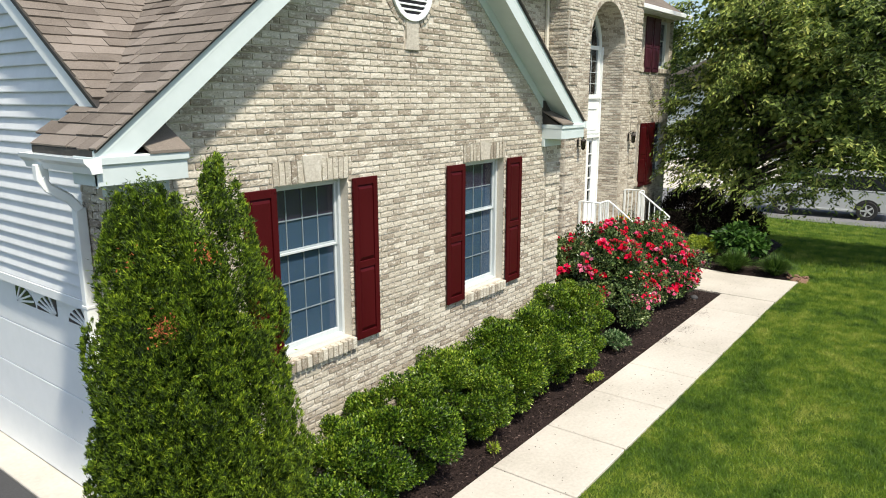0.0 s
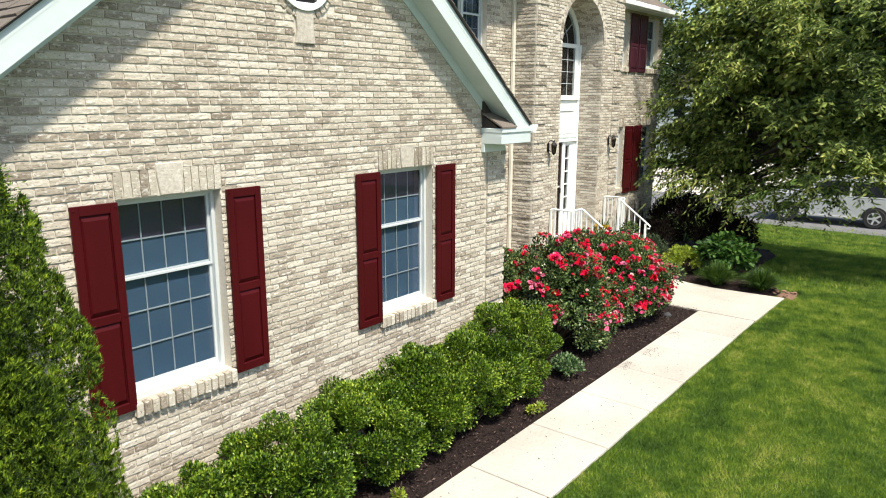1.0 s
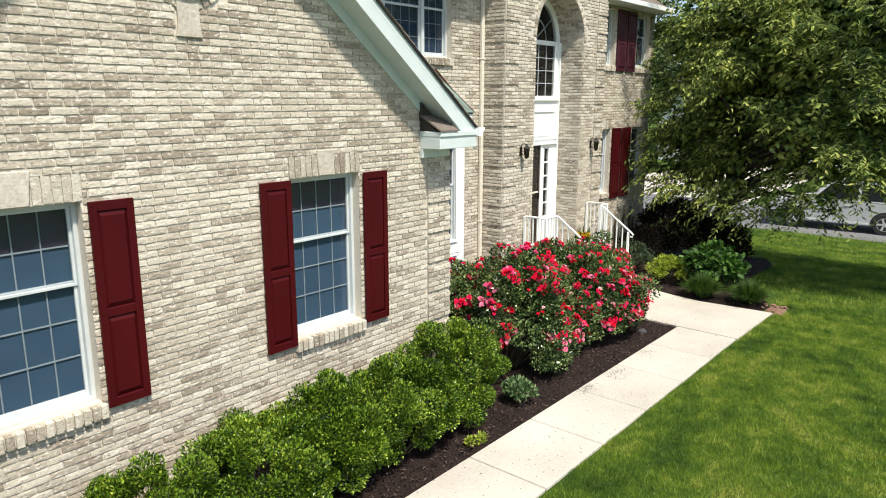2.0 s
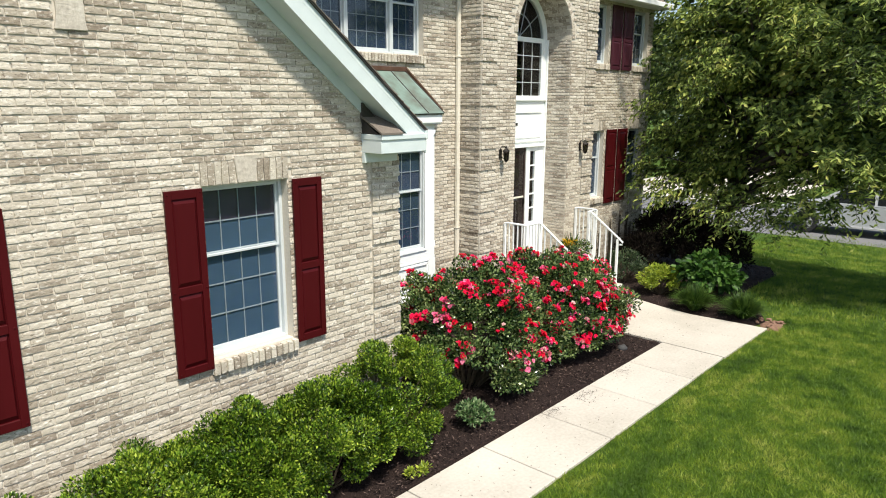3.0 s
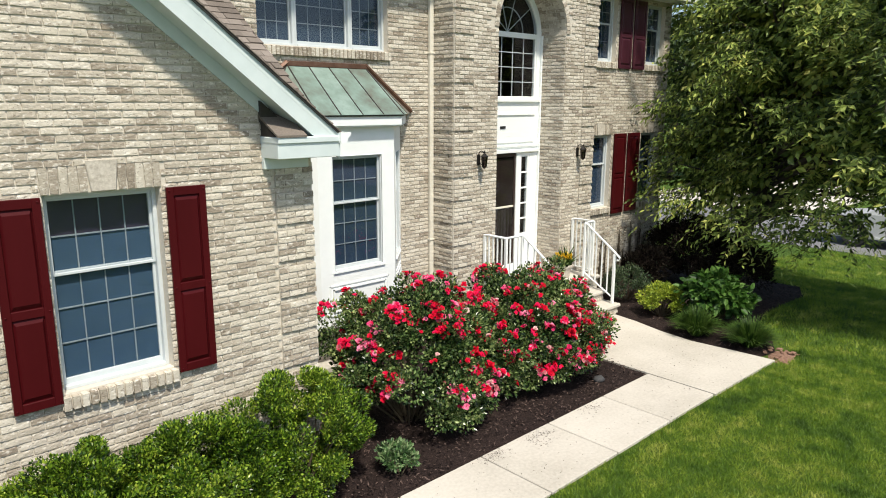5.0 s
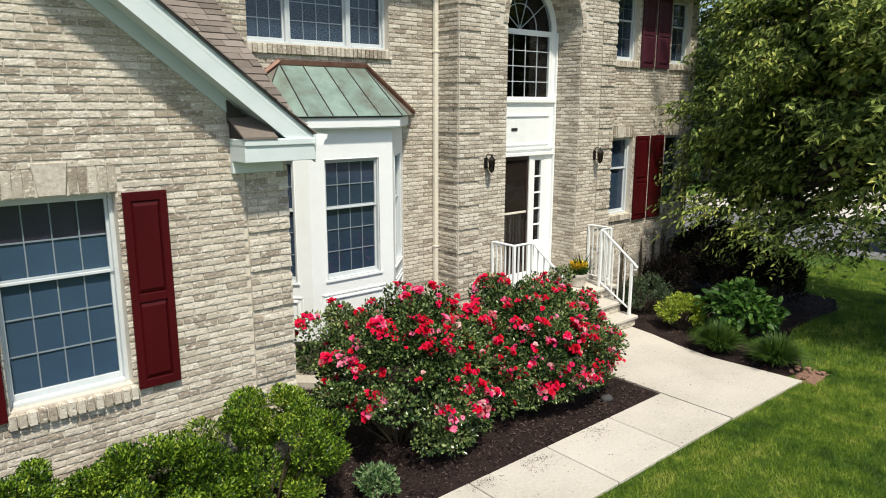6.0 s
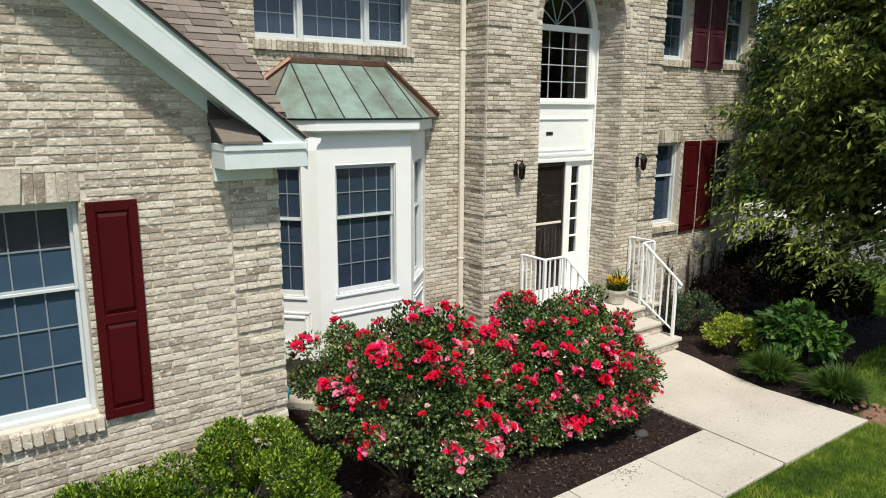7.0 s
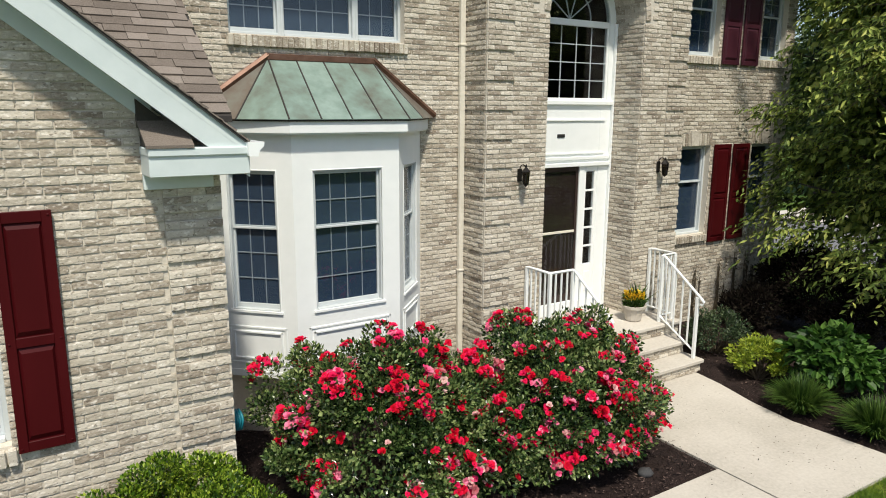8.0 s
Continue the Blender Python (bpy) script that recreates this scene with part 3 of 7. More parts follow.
# ---- windows ----
def make_window(name, m, w, h, cols, rows_up, rows_low, meet=0.60, d0=0.115, label="white double-hung window with a grid of small panes and closed blue-grey blind", brickmould=0.036, kind="structure", blind=True, cloth=M_CURTAIN):
    """A double-hung window; m puts its lower left corner at the wall's face, x along it, y inwards."""
    win = thing(name, m, label, "window", kind=kind)
    d1 = d0 + 0.065
    b = brickmould
    part("window_frame", boxes([(0, b, d0 - 0.02, d1, 0, h), (w - b, w, d0 - 0.02, d1, 0, h), (b, w - b, d0 - 0.02, d1, h - b, h), (b, w - b, d0 - 0.035, d1, 0, b * 0.9)], 0.004), M_SASH, win)
    zm = meet * h
    for nm, z0, z1, y, nrows in (("upper_sash", zm - 0.02, h - b, d0 + 0.012, rows_up), ("lower_sash", b * 0.9, zm + 0.02, d0 + 0.028, rows_low)):
        s = 0.024
        lo = 0.048 if nm == "lower_sash" else s
        sash = part(nm, boxes([(b, b + s, y, y + 0.03, z0, z1), (w - b - s, w - b, y, y + 0.03, z0, z1), (b + s, w - b - s, y, y + 0.03, z0, z0 + lo), (b + s, w - b - s, y, y + 0.03, z1 - s, z1)], 0.003), M_SASH, win)
        x0, x1, g0, g1 = b + s, w - b - s, z0 + lo, z1 - s
        gy = 0.020 if nm == "lower_sash" else 0.036
        grid = [(x0 + (x1 - x0) * i / cols - 0.005, x0 + (x1 - x0) * i / cols + 0.005, y + gy, y + gy + 0.007, g0, g1) for i in range(1, cols)]
        part("muntin_grid", boxes(grid + [(x0, x1, y + gy + 0.001, y + gy + 0.008, g0 + (g1 - g0) * j / nrows - 0.006, g0 + (g1 - g0) * j / nrows + 0.006) for j in range(1, nrows)]), M_MUNTIN, sash)
        me = None
        pw, ph = (x1 - x0) / cols, (g1 - g0) / nrows
        for i in range(cols):
            for j in range(nrows):
                if me is None:
                    pane = part("pane", boxes([(0, pw, 0, 0.003, 0, ph)]), M_PANE, sash)
                    me = pane.data
                else:
                    pane = mesh_object("pane", me, M_PANE, sash)
                pane.location = (x0 + i * pw, y + 0.014, g0 + j * ph)
                pane.visible_shadow = False
    if blind:
        top = h - 0.01 if blind is True else zm + (h - b - zm) * blind
        part("blind", boxes([(0.008, w - 0.008, d1 - 0.004, d1 + 0.001, 0.008, top)]), cloth, win)
        # added dark strip over the blind: the lintel's shadow as colour
        if blind is not True:
            part("shadow_strip", boxes([(0.008, w - 0.008, d1 + 0.003, d1 + 0.005, top - 0.03, h - 0.012)]), M_LINTELSHADOW, win, "dark strip standing in for the lintel's shadow")
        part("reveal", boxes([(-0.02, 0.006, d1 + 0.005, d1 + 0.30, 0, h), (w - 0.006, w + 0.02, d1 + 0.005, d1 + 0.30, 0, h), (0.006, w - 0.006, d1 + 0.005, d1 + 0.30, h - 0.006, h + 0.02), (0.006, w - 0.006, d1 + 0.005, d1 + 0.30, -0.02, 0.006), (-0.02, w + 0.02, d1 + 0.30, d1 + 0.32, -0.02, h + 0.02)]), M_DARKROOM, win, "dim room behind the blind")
    else:
        part("reveal", boxes([(-0.01, 0.004, d1, 0.3, 0, h)]), M_WHITE, win)
    return win


def brick_sill(win, w, m_local, drop=0.135, out=0.055):
    """A sill of bricks on edge under a window."""
    n = max(3, round((w + 0.06) / 0.068))
    pitch = (w + 0.06) / n
    rng = random.Random(int(w * 1000))
    for k in range(n):
        bm = box(bmesh.new(), -pitch / 2 + 0.007, pitch / 2 - 0.007, -out - rng.uniform(0, 0.006), 0.06, -drop + rng.uniform(0, 0.006), -0.012 + rng.uniform(-0.004, 0.003), bevel=0.005)
        ob = part("sill_brick", bm, M_BRICK, win)
        ob.location = (-0.03 + (k + 0.5) * pitch, 0, 0)
    part("sill_mortar", boxes([(-0.03, w + 0.03, -out + 0.024, 0.05, -drop + 0.014, -0.028)]), M_MORTAR, win)


for i, w in enumerate((W1, W2)):
    win = make_window("window_%d" % (i + 1), Matrix.Translation((w[0], WALL, w[2])), w[1] - w[0], w[3] - w[2], 4, 2, 3, blind=0.49)
    brick_sill(win, w[1] - w[0], None)


def make_shutter(m, w, h, label, group, split=0.47, paint=M_SHUTTER):
    """A two-panel shutter; m puts its lower left corner on the wall, x along it."""
    sh = thing("shutter", m, label, "shutter", group)
    t0, t1 = -0.034, -0.006
    st = 0.062
    zs = [(0.075, h * split - 0.035), (h * split + 0.035, h - 0.075)]
    rails = [(0, st, t0, t1, 0, h), (w - st, w, t0, t1, 0, h), (st, w - st, t0, t1, 0, zs[0][0]), (st, w - st, t0, t1, zs[0][1], zs[1][0]), (st, w - st, t0, t1, zs[1][1], h)]
    part("frame", boxes(rails, 0.003), paint, sh)
    for z0, z1 in zs:
        bm = bmesh.new()
        e, v = 0.022, 0.042
        rim = [(st, z0), (w - st, z0), (w - st, z1), (st, z1)]
        mid = [(st + 0.005, z0 + 0.005), (w - st - 0.005, z0 + 0.005), (w - st - 0.005, z1 - 0.005), (st + 0.005, z1 - 0.005)]
        top = [(st + e, z0 + v), (w - st - e, z0 + v), (w - st - e, z1 - v), (st + e, z1 - v)]
        rings = [[bm.verts.new((p[0], y, p[1])) for p in ring] for ring, y in ((rim, -0.016), (mid, -0.016), (top, -0.034))]
        for a, b in zip(rings, rings[1:]):
            for k in range(4):
                bm.faces.new((a[k], a[(k + 1) % 4], b[(k + 1) % 4], b[k]))
        bm.faces.new(rings[-1])
        part("raised_panel", bm, paint, sh)
    scr = None
    for x in (0.022, w - 0.022):
        for z in (0.03, h * split, h - 0.03):
            if scr is None:
                scr = part("screw", lathe(bmesh.new(), [(0.008, 0), (0.008, 0.004), (0.004, 0.006)], 8), paint, sh)
            else:
                scr = mesh_object("screw", scr.data, paint, sh)
            scr.matrix_local = Matrix.Translation((x, t0 - 0.0005, z)) @ Matrix.Rotation(radians(90), 4, "X")
    for z in (0.1, h - 0.14):
        part("batten", boxes([(0.03, w - 0.03, -0.006, 0.0, z, z + 0.04)]), paint, sh)
    return sh


SH = "dark red two-panel shutter screwed to pale brick beside a window"
for x in (3.695, 5.005, 6.565, 7.885):
    make_shutter(Matrix.Translation((x, WALL - 0.02, 1.375)), 0.352, 1.69, SH, "shutters on the garage front")

# ---- two-storey front ----
wall_main = thing("wall_main_front", Matrix(), "pale grey-beige brick front wall of the two-storey house", "wall", kind="structure")
BAYH = (9.96, 12.54, 0.70, 3.42)
mh = (UP, R1, R2, R3, R4)
allh = mh + (BAYH, (AX0, AX1, -0.3, 6.3))
bm = wall_cells(bmesh.new(), grid_of(9.24, MX1, allh, 0), grid_of(-0.5, 6.3, allh, 2), allh, MAIN, MAIN + 0.20)
part("mortar_wall", bm, M_MORTAR, wall_main)
cuts = list(mh) + [(EX0 + 0.01, EX1 - 0.01, -1, 9), (9.9, 12.6, 0, 3.6)]
cuts += [(h[0] - 0.03, h[1] + 0.03, h[2] - 0.135, h[2]) for h in mh] + [(h[0] - 0.02, h[1] + 0.02, h[3], h[3] + 0.222) for h in (R1, R2)]
rows = [front(MAIN)(*c) for c in courses(9.3, MX1, COURSE * -4, 6.1, cuts)]
for w in (R1, R2):
    mid = (w[0] + w[1]) / 2
    m = Matrix.Translation((0, MAIN - 0.004, 0))
    for s in (-1, 1):
        for k in range(5):
            wide = (mid - 0.115 - (w[0] - 0.015)) / 5
            rows.append(upright(m, mid + s * (0.115 + wide * (k + 0.5)), w[3] + 0.112, wide - 0.009, 0.205))
    bm = prism(bmesh.new(), [(mid - 0.095, w[3] + 0.005), (mid + 0.095, w[3] + 0.005), (mid + 0.125, w[3] + 0.262), (mid - 0.125, w[3] + 0.262)], MAIN - 0.022, MAIN + 0.02)
    part("keystone", bm, M_STONE, wall_main, "pale stone keystone")
place_bricks(wall_main, rows, (12.9, MAIN, 3.2))
part("side_wall", boxes([(MX1 - 0.14, MX1, MAIN + 0.14, 16, -1.2, 6.3), (2.99, MX1, 15.86, 16, -1.2, 6.3)]), M_BRICKS, wall_main)

DH = "white double-hung window with a grid of small panes and a dim blind"
for i, w in enumerate((R1, R2, R3, R4)):
    win = make_window("window_%d" % (i + 3), Matrix.Translation((w[0], MAIN, w[2])), w[1] - w[0], w[3] - w[2], 3 if i > 1 else 1, 2 if i > 1 else 1, 2 if i > 1 else 1, cloth=M_SHADE, label=DH if i > 1 else "white double-hung window with plain panes and a dim blue-grey blind")
    brick_sill(win, w[1] - w[0], None)
win = make_window("window_7", Matrix.Translation((UP[0], MAIN, UP[2])), 0.62, UP[3] - UP[2], 3, 2, 3, 0.55, cloth=M_SHADE, label="white triple window with small panes over the bay")
brick_sill(win, UP[1] - UP[0], None)
make_window("window_8", Matrix.Translation((UP[0] + 0.62, MAIN, UP[2])), 0.93, UP[3] - UP[2], 4, 2, 3, 0.55, cloth=M_SHADE, label="white triple window with small panes over the bay")
make_window("window_9", Matrix.Translation((UP[0] + 1.55, MAIN, UP[2])), 0.62, UP[3] - UP[2], 3, 2, 3, 0.55, cloth=M_SHADE, label="white triple window with small panes over the bay")
for z, h in ((1.40, 1.74), (4.50, 1.42)):
    for x in (18.57, 19.11):
        make_shutter(Matrix.Translation((x, MAIN - 0.02, z)), 0.46, h, "upstairs shutter, its plum colour holding the sky's sheen, partly behind leaves" if z > 3 else "dark red two-panel shutter on pale brick, partly behind leaves", "shutters on the main front", paint=M_SKYSHUTTER if z > 3 else M_SHUTTER)

# ---- entry bay with its arch ----
wall_entry = thing("wall_entry", Matrix(), "pale brick entry bay with a tall round-arched recess", "wall", kind="structure")
bm = boxes([(EX0, AX0, ENTRY, 7.50, -0.3, SPRING), (AX1, EX1, ENTRY, 7.50, -0.3, SPRING)])
AC, AR, TOP = (AX0 + AX1) / 2, (AX1 - AX0) / 2, 6.75
box(bm, EX0, AX0, ENTRY, 7.50, SPRING, TOP)
box(bm, AX1, EX1, ENTRY, 7.50, SPRING, TOP)
N = 24
for k in range(N):
    a0, a1 = math.pi - math.pi * k / N, math.pi - math.pi * (k + 1) / N
    p0, p1 = (AC + AR * math.cos(a0), SPRING + AR * math.sin(a0)), (AC + AR * math.cos(a1), SPRING + AR * math.sin(a1))
    prism(bm, [p0, p1, (p1[0], TOP), (p0[0], TOP)], ENTRY, 7.50)
for k in range(18):
    z0, z1 = 6 * k * COURSE, (6 * k + 5) * COURSE
    box(bm, EX0 - 0.010, EX0 + 0.42, ENTRY - 0.017, ENTRY + 0.01, z0, z1)
    box(bm, EX1 - 0.42, EX1, ENTRY - 0.017, ENTRY + 0.01, z0, z1)
    box(bm, EX0 - 0.010, EX0 + 0.01, ENTRY + 0.01, MAIN - 0.002, z0, z1)
part("mortar_wall", bm, M_MORTAR, wall_entry)


def outside_arch(u, z, l):
    if z < SPRING - 0.02:
        return True
    return math.hypot(min(abs(u - AC - l / 2), abs(u - AC + l / 2)), z - SPRING) > AR + 0.09


place = front(ENTRY)
rows = []
for a, b in ((EX0 + 0.003, EX0 + 0.42), (EX1 - 0.42, EX1 - 0.003)):
    rows += [place(*c, proud=quoin(int(c[1] / COURSE))) for c in courses(a, b, 0.0, TOP - 0.02, shift=1)]
rows += [place(*c) for c in courses(EX0 + 0.426, EX1 - 0.426, 0.0, TOP - 0.02, ((AX0 + 0.001, AX1 - 0.001, -1, SPRING),), outside_arch)]
rows += [west(EX0)(*c, proud=quoin(int(c[1] / COURSE)) * 0.6) for c in courses(ENTRY + 0.01, MAIN, 0.0, TOP - 0.02)]
rows += [west(AX1)(*c) for c in courses(ENTRY + 0.01, 7.46, 0.0, SPRING, shift=1)]
for k in range(44):
    a = math.pi * (k + 0.5) / 44
    base = Matrix.Translation((AC, 0, SPRING)) @ Matrix.Rotation(-a, 4, "Y")
    rows.append((base @ Matrix.Translation((AR + 0.05, ENTRY - 0.006, 0)), 0.10 / BRICK, 0.062 / (COURSE - JOINT)))
    for j in range(3):
        m = base @ Matrix.Translation((AR + 0.002, ENTRY + 0.10 + 0.19 * j + (0.09 if k % 2 else 0), 0)) @ Matrix.Rotation(radians(-90), 4, "Z")
        rows.append((m, 0.9, 0.062 / (COURSE - JOINT)))
place_bricks(wall_entry, rows, (13.9, ENTRY, 3.2))

surround = thing("door_surround", Matrix(), "white panelled timber surround filling the entry arch", "door frame", kind="structure")
DY0, DY1 = 7.50, 7.58
part("jamb", boxes([(AX0, 14.50, DY0, DY1, 0.60, SPRING)], 0.004), M_WHITE, surround)
part("jamb", boxes([(15.86, AX1, DY0, DY1, 0.60, 3.84)], 0.004), M_WHITE, surround)
part("reveal_trim", boxes([(AX1 - 0.035, AX1 - 0.001, DY0 - 0.05, DY0 - 0.001, 0.60, SPRING)], 0.004), M_WHITE, surround)
part("mullion", boxes([(15.47, 15.575, DY0 - 0.01, DY1, 0.76, 2.88)], 0.004), M_WHITE, surround)
part("threshold", boxes([(14.50, 15.86, DY0 - 0.05, DY1 + 0.1, 0.58, 0.76)], 0.006), M_WHITE, surround)
part("header_panel", boxes([(14.50, 15.86, DY0, DY1, 2.88, 3.84)]), M_WHITE, surround)
part("moulding", boxes([(14.42, 16.06, DY0 - 0.05, DY0 + 0.01, 2.88, 2.94), (14.42, 16.06, DY0 - 0.035, DY0 + 0.01, 2.98, 3.03), (14.42, 15.95, DY0 - 0.022, DY0 + 0.01, 3.06, 3.09), (14.42, 15.95, DY0 - 0.022, DY0 + 0.01, 3.56, 3.59), (14.38, 16.08, DY0 - 0.045, DY0 + 0.01, 3.80, 3.86)], 0.006), M_WHITE, surround)
# a plain bar stands for the house number
part("number_bar", boxes([(14.99, 15.14, DY0 - 0.012, DY0 - 0.002, 3.32, 3.37)], 0.004), M_INK, surround, "small dark bar")
bm = bmesh.new()
for k in range(N):
    a0, a1 = math.pi - math.pi * k / N, math.pi - math.pi * (k + 1) / N
    ro, ri = AR + 0.005, 0.785
    prism(bm, [(AC + ri * math.cos(a0), SPRING + ri * math.sin(a0)), (AC + ri * math.cos(a1), SPRING + ri * math.sin(a1)), (AC + ro * math.cos(a1), SPRING + ro * math.sin(a1)), (AC + ro * math.cos(a0), SPRING + ro * math.sin(a0))], DY0, DY1)
box(bm, AC + 0.785, AX1, DY0, DY1, 3.84, SPRING)
box(bm, AX0, AC - 0.785, DY0 - 0.002, DY1, 3.84, SPRING)
part("arched_frame", bm, M_WHITE, surround)

arch_window = thing("window_10", Matrix.Translation((AC, DY0, 0)), "tall white arched window with square panes and a sunburst top", "window", kind="structure")
part("window_frame", boxes([(-0.785, 0.785, 0.01, 0.07, 4.93, 5.02), (-0.785, 0.785, 0.01, 0.07, 3.84, 3.90), (-0.785, -0.745, 0.01, 0.07, 3.9, 4.93), (0.745, 0.785, 0.01, 0.07, 3.9, 4.93)], 0.004), M_WHITE, arch_window)
bars = [(-0.745 + 1.49 * i / 5 - 0.007, -0.745 + 1.49 * i / 5 + 0.007, 0.036, 0.05, 3.9, 4.93) for i in range(1, 5)]
bars += [(-0.745, 0.745, 0.037, 0.051, 3.9 + 1.03 * j / 4 - 0.007, 3.9 + 1.03 * j / 4 + 0.007) for j in range(1, 4)]
part("muntin_grid", boxes(bars), M_WHITE, arch_window)
bm = bmesh.new()
for deg in (36, 72, 108, 144):
    box(bm, 0.0, 0.79, 0.036, 0.05, -0.007, 0.007, m=Matrix.Translation((0, 0, 5.02)) @ Matrix.Rotation(radians(-deg), 4, "Y"))
for k in range(N):
    a0, a1 = math.pi * k / N, math.pi * (k + 1) / N
    prism(bm, [(r * math.cos(a), 5.02 + r * math.sin(a)) for r, a in ((0.41, a0), (0.424, a0), (0.424, a1), (0.41, a1))], 0.035, 0.051)
part("sunburst", bm, M_WHITE, arch_window)
me = None
for i in range(5):
    for j in range(4):
        if me is None:
            pane = part("pane", boxes([(0, 1.49 / 5, 0, 0.003, 0, 1.03 / 4)]), M_PANE, arch_window)
            me = pane.data
        else:
            pane = mesh_object("pane", me, M_PANE, arch_window)
        pane.location = (-0.745 + 1.49 * i / 5, 0.03, 3.9 + 1.03 * j / 4)
        pane.visible_shadow = False
pane = part("pane", prism(bmesh.new(), [(0.79 * math.cos(math.pi * k / N), 5.02 + 0.79 * math.sin(math.pi * k / N)) for k in range(N + 1)], 0.03, 0.033), M_PANE, arch_window)
pane.visible_shadow = False

door = thing("door_1", Matrix.Translation((14.50, DY0, 0.76)), "closed dark brown storm door with a pale middle bar", "door", kind="structure")
part("leaf", boxes([(0, 0.97, 0.03, 0.06, 0, 2.12)], 0.004), M_DOOR, door)
part("frame", boxes([(0, 0.05, 0.012, 0.03, 0, 2.12), (0.92, 0.97, 0.012, 0.03, 0, 2.12), (0.05, 0.92, 0.012, 0.03, 2.05, 2.12), (0.05, 0.92, 0.012, 0.03, 0, 0.12)], 0.003), M_DOOR, door)
part("middle_bar", boxes([(0.05, 0.92, 0.005, 0.03, 1.10, 1.135)], 0.003), M_CREAM, door)
pane = part("glass", boxes([(0.05, 0.92, 0.018, 0.022, 0.12, 2.05)]), M_PANE, door)
pane.visible_shadow = False
part("door_handle", lathe(bmesh.new(), [(0.012, -0.05), (0.016, -0.03), (0.016, 0.05), (0.010, 0.07)], 10, (0.90, -0.02, 1.02)), M_IRON, door)
side = thing("window_11", Matrix.Translation((15.575, DY0, 0.76)), "narrow white door sidelight of five dark panes over a panel", "window", kind="structure")
sw = 0.285
part("window_frame", boxes([(0, 0.05, 0.005, 0.06, 0, 2.12), (sw - 0.06, sw, 0.005, 0.06, 0, 2.12), (0.05, sw - 0.06, 0.005, 0.06, 2.03, 2.12), (0.05, sw - 0.06, 0.005, 0.06, 0, 0.56)], 0.003), M_WHITE, side)
part("panel", boxes([(0.085, sw - 0.095, -0.004, 0.01, 0.12, 0.44)], 0.004), M_WHITE, side)
for j in range(5):
    z = 0.56 + 1.47 * j / 5
    if j:
        part("muntin", boxes([(0.05, sw - 0.06, 0.01, 0.04, z - 0.014, z + 0.014)]), M_WHITE, side)
    pane = part("pane", boxes([(0.05, sw - 0.06, 0.026, 0.03, z, z + 1.47 / 5)]), M_PANE, side)
    pane.visible_shadow = False

# rooms behind the glass
room = thing("room_shell", Matrix(), "dim rooms behind the windows", "room", kind="structure")
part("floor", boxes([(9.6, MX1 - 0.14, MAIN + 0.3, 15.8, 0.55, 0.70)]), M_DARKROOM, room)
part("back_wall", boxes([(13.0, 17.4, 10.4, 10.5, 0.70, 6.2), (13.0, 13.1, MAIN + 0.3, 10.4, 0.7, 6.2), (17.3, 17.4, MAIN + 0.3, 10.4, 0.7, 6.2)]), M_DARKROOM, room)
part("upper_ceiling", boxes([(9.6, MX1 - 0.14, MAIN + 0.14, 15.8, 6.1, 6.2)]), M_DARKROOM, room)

# ---- bay window ----
BF, BX0, BX1 = 6.75, 10.60, 11.90
bay = thing("bay_window", Matrix(), "white panelled bay window with a green copper roof", "bay window", kind="structure")
def bay_face(m, w, win_w, cols, name):
    """One side of the bay: m puts its lower left corner, x along it, y inwards; z is the height over ground."""
    a, b = (w - win_w) / 2, (w + win_w) / 2
    z0, z1 = 1.50, 3.07
    ob = part("face", boxes([(0, a, 0, 0.08, 0.72, 3.5), (b, w, 0, 0.08, 0.72, 3.5), (a, b, 0, 0.08, 0.72, z0), (a, b, 0, 0.08, z1, 3.5)]), M_WHITE, bay)
    ob.matrix_local = m
    ob = part("moulding", boxes([(0.0, w, -0.006, 0.01, 0.70, 0.78), (a - 0.03, b + 0.03, -0.022, 0.01, z0 - 0.03, z0), (a - 0.012, a, -0.006, 0.01, z0, z1 + 0.012), (b, b + 0.012, -0.006, 0.01, z0, z1 + 0.012), (a, b, -0.006, 0.01, z1, z1 + 0.012)], 0.003), M_WHITE, bay)
    ob.matrix_local = m
    bm = bmesh.new()
    for p, q, y in ((0.13, 0.0, 0.012), (0.185, 0.055, 0.022)):
        x0, x1, c, d = p, w - p, 0.86 + q, 1.31 - q
        for r in ((x0, x1, -y, 0.0, c, c + 0.025), (x0, x1, -y, 0.0, d - 0.025, d), (x0, x0 + 0.025, -y, 0.0, c, d), (x1 - 0.025, x1, -y, 0.0, c, d)):
            box(bm, *r, bevel=0.004)
    ob = part("raised_panel", bm, M_WHITE, bay)
    ob.matrix_local = m
    make_window(name, m @ Matrix.Translation((a, 0.0 - 0.03, z0)), win_w, z1 - z0, cols, 2, 3, 0.60, d0=0.06, label="white sash window of the bay with small panes and a dim blind", brickmould=0.018, cloth=M_SHADE)


bay_face(Matrix.Translation((BX0, BF, 0)), BX1 - BX0, 0.84, 4, "window_12")
SL = (MAIN - BF) * math.sqrt(2)
bay_face(Matrix.Translation((BX0 - (MAIN - BF), MAIN, 0)) @ Matrix.Rotation(radians(-45), 4, "Z"), SL, 0.58, 3, "window_13")
bay_face(Matrix.Translation((BX1, BF, 0)) @ Matrix.Rotation(radians(45), 4, "Z"), SL, 0.58, 3, "window_14")
foot = [(BX0 - (MAIN - BF), MAIN + 0.1), (BX0, BF), (BX1, BF), (BX1 + (MAIN - BF), MAIN + 0.1)]
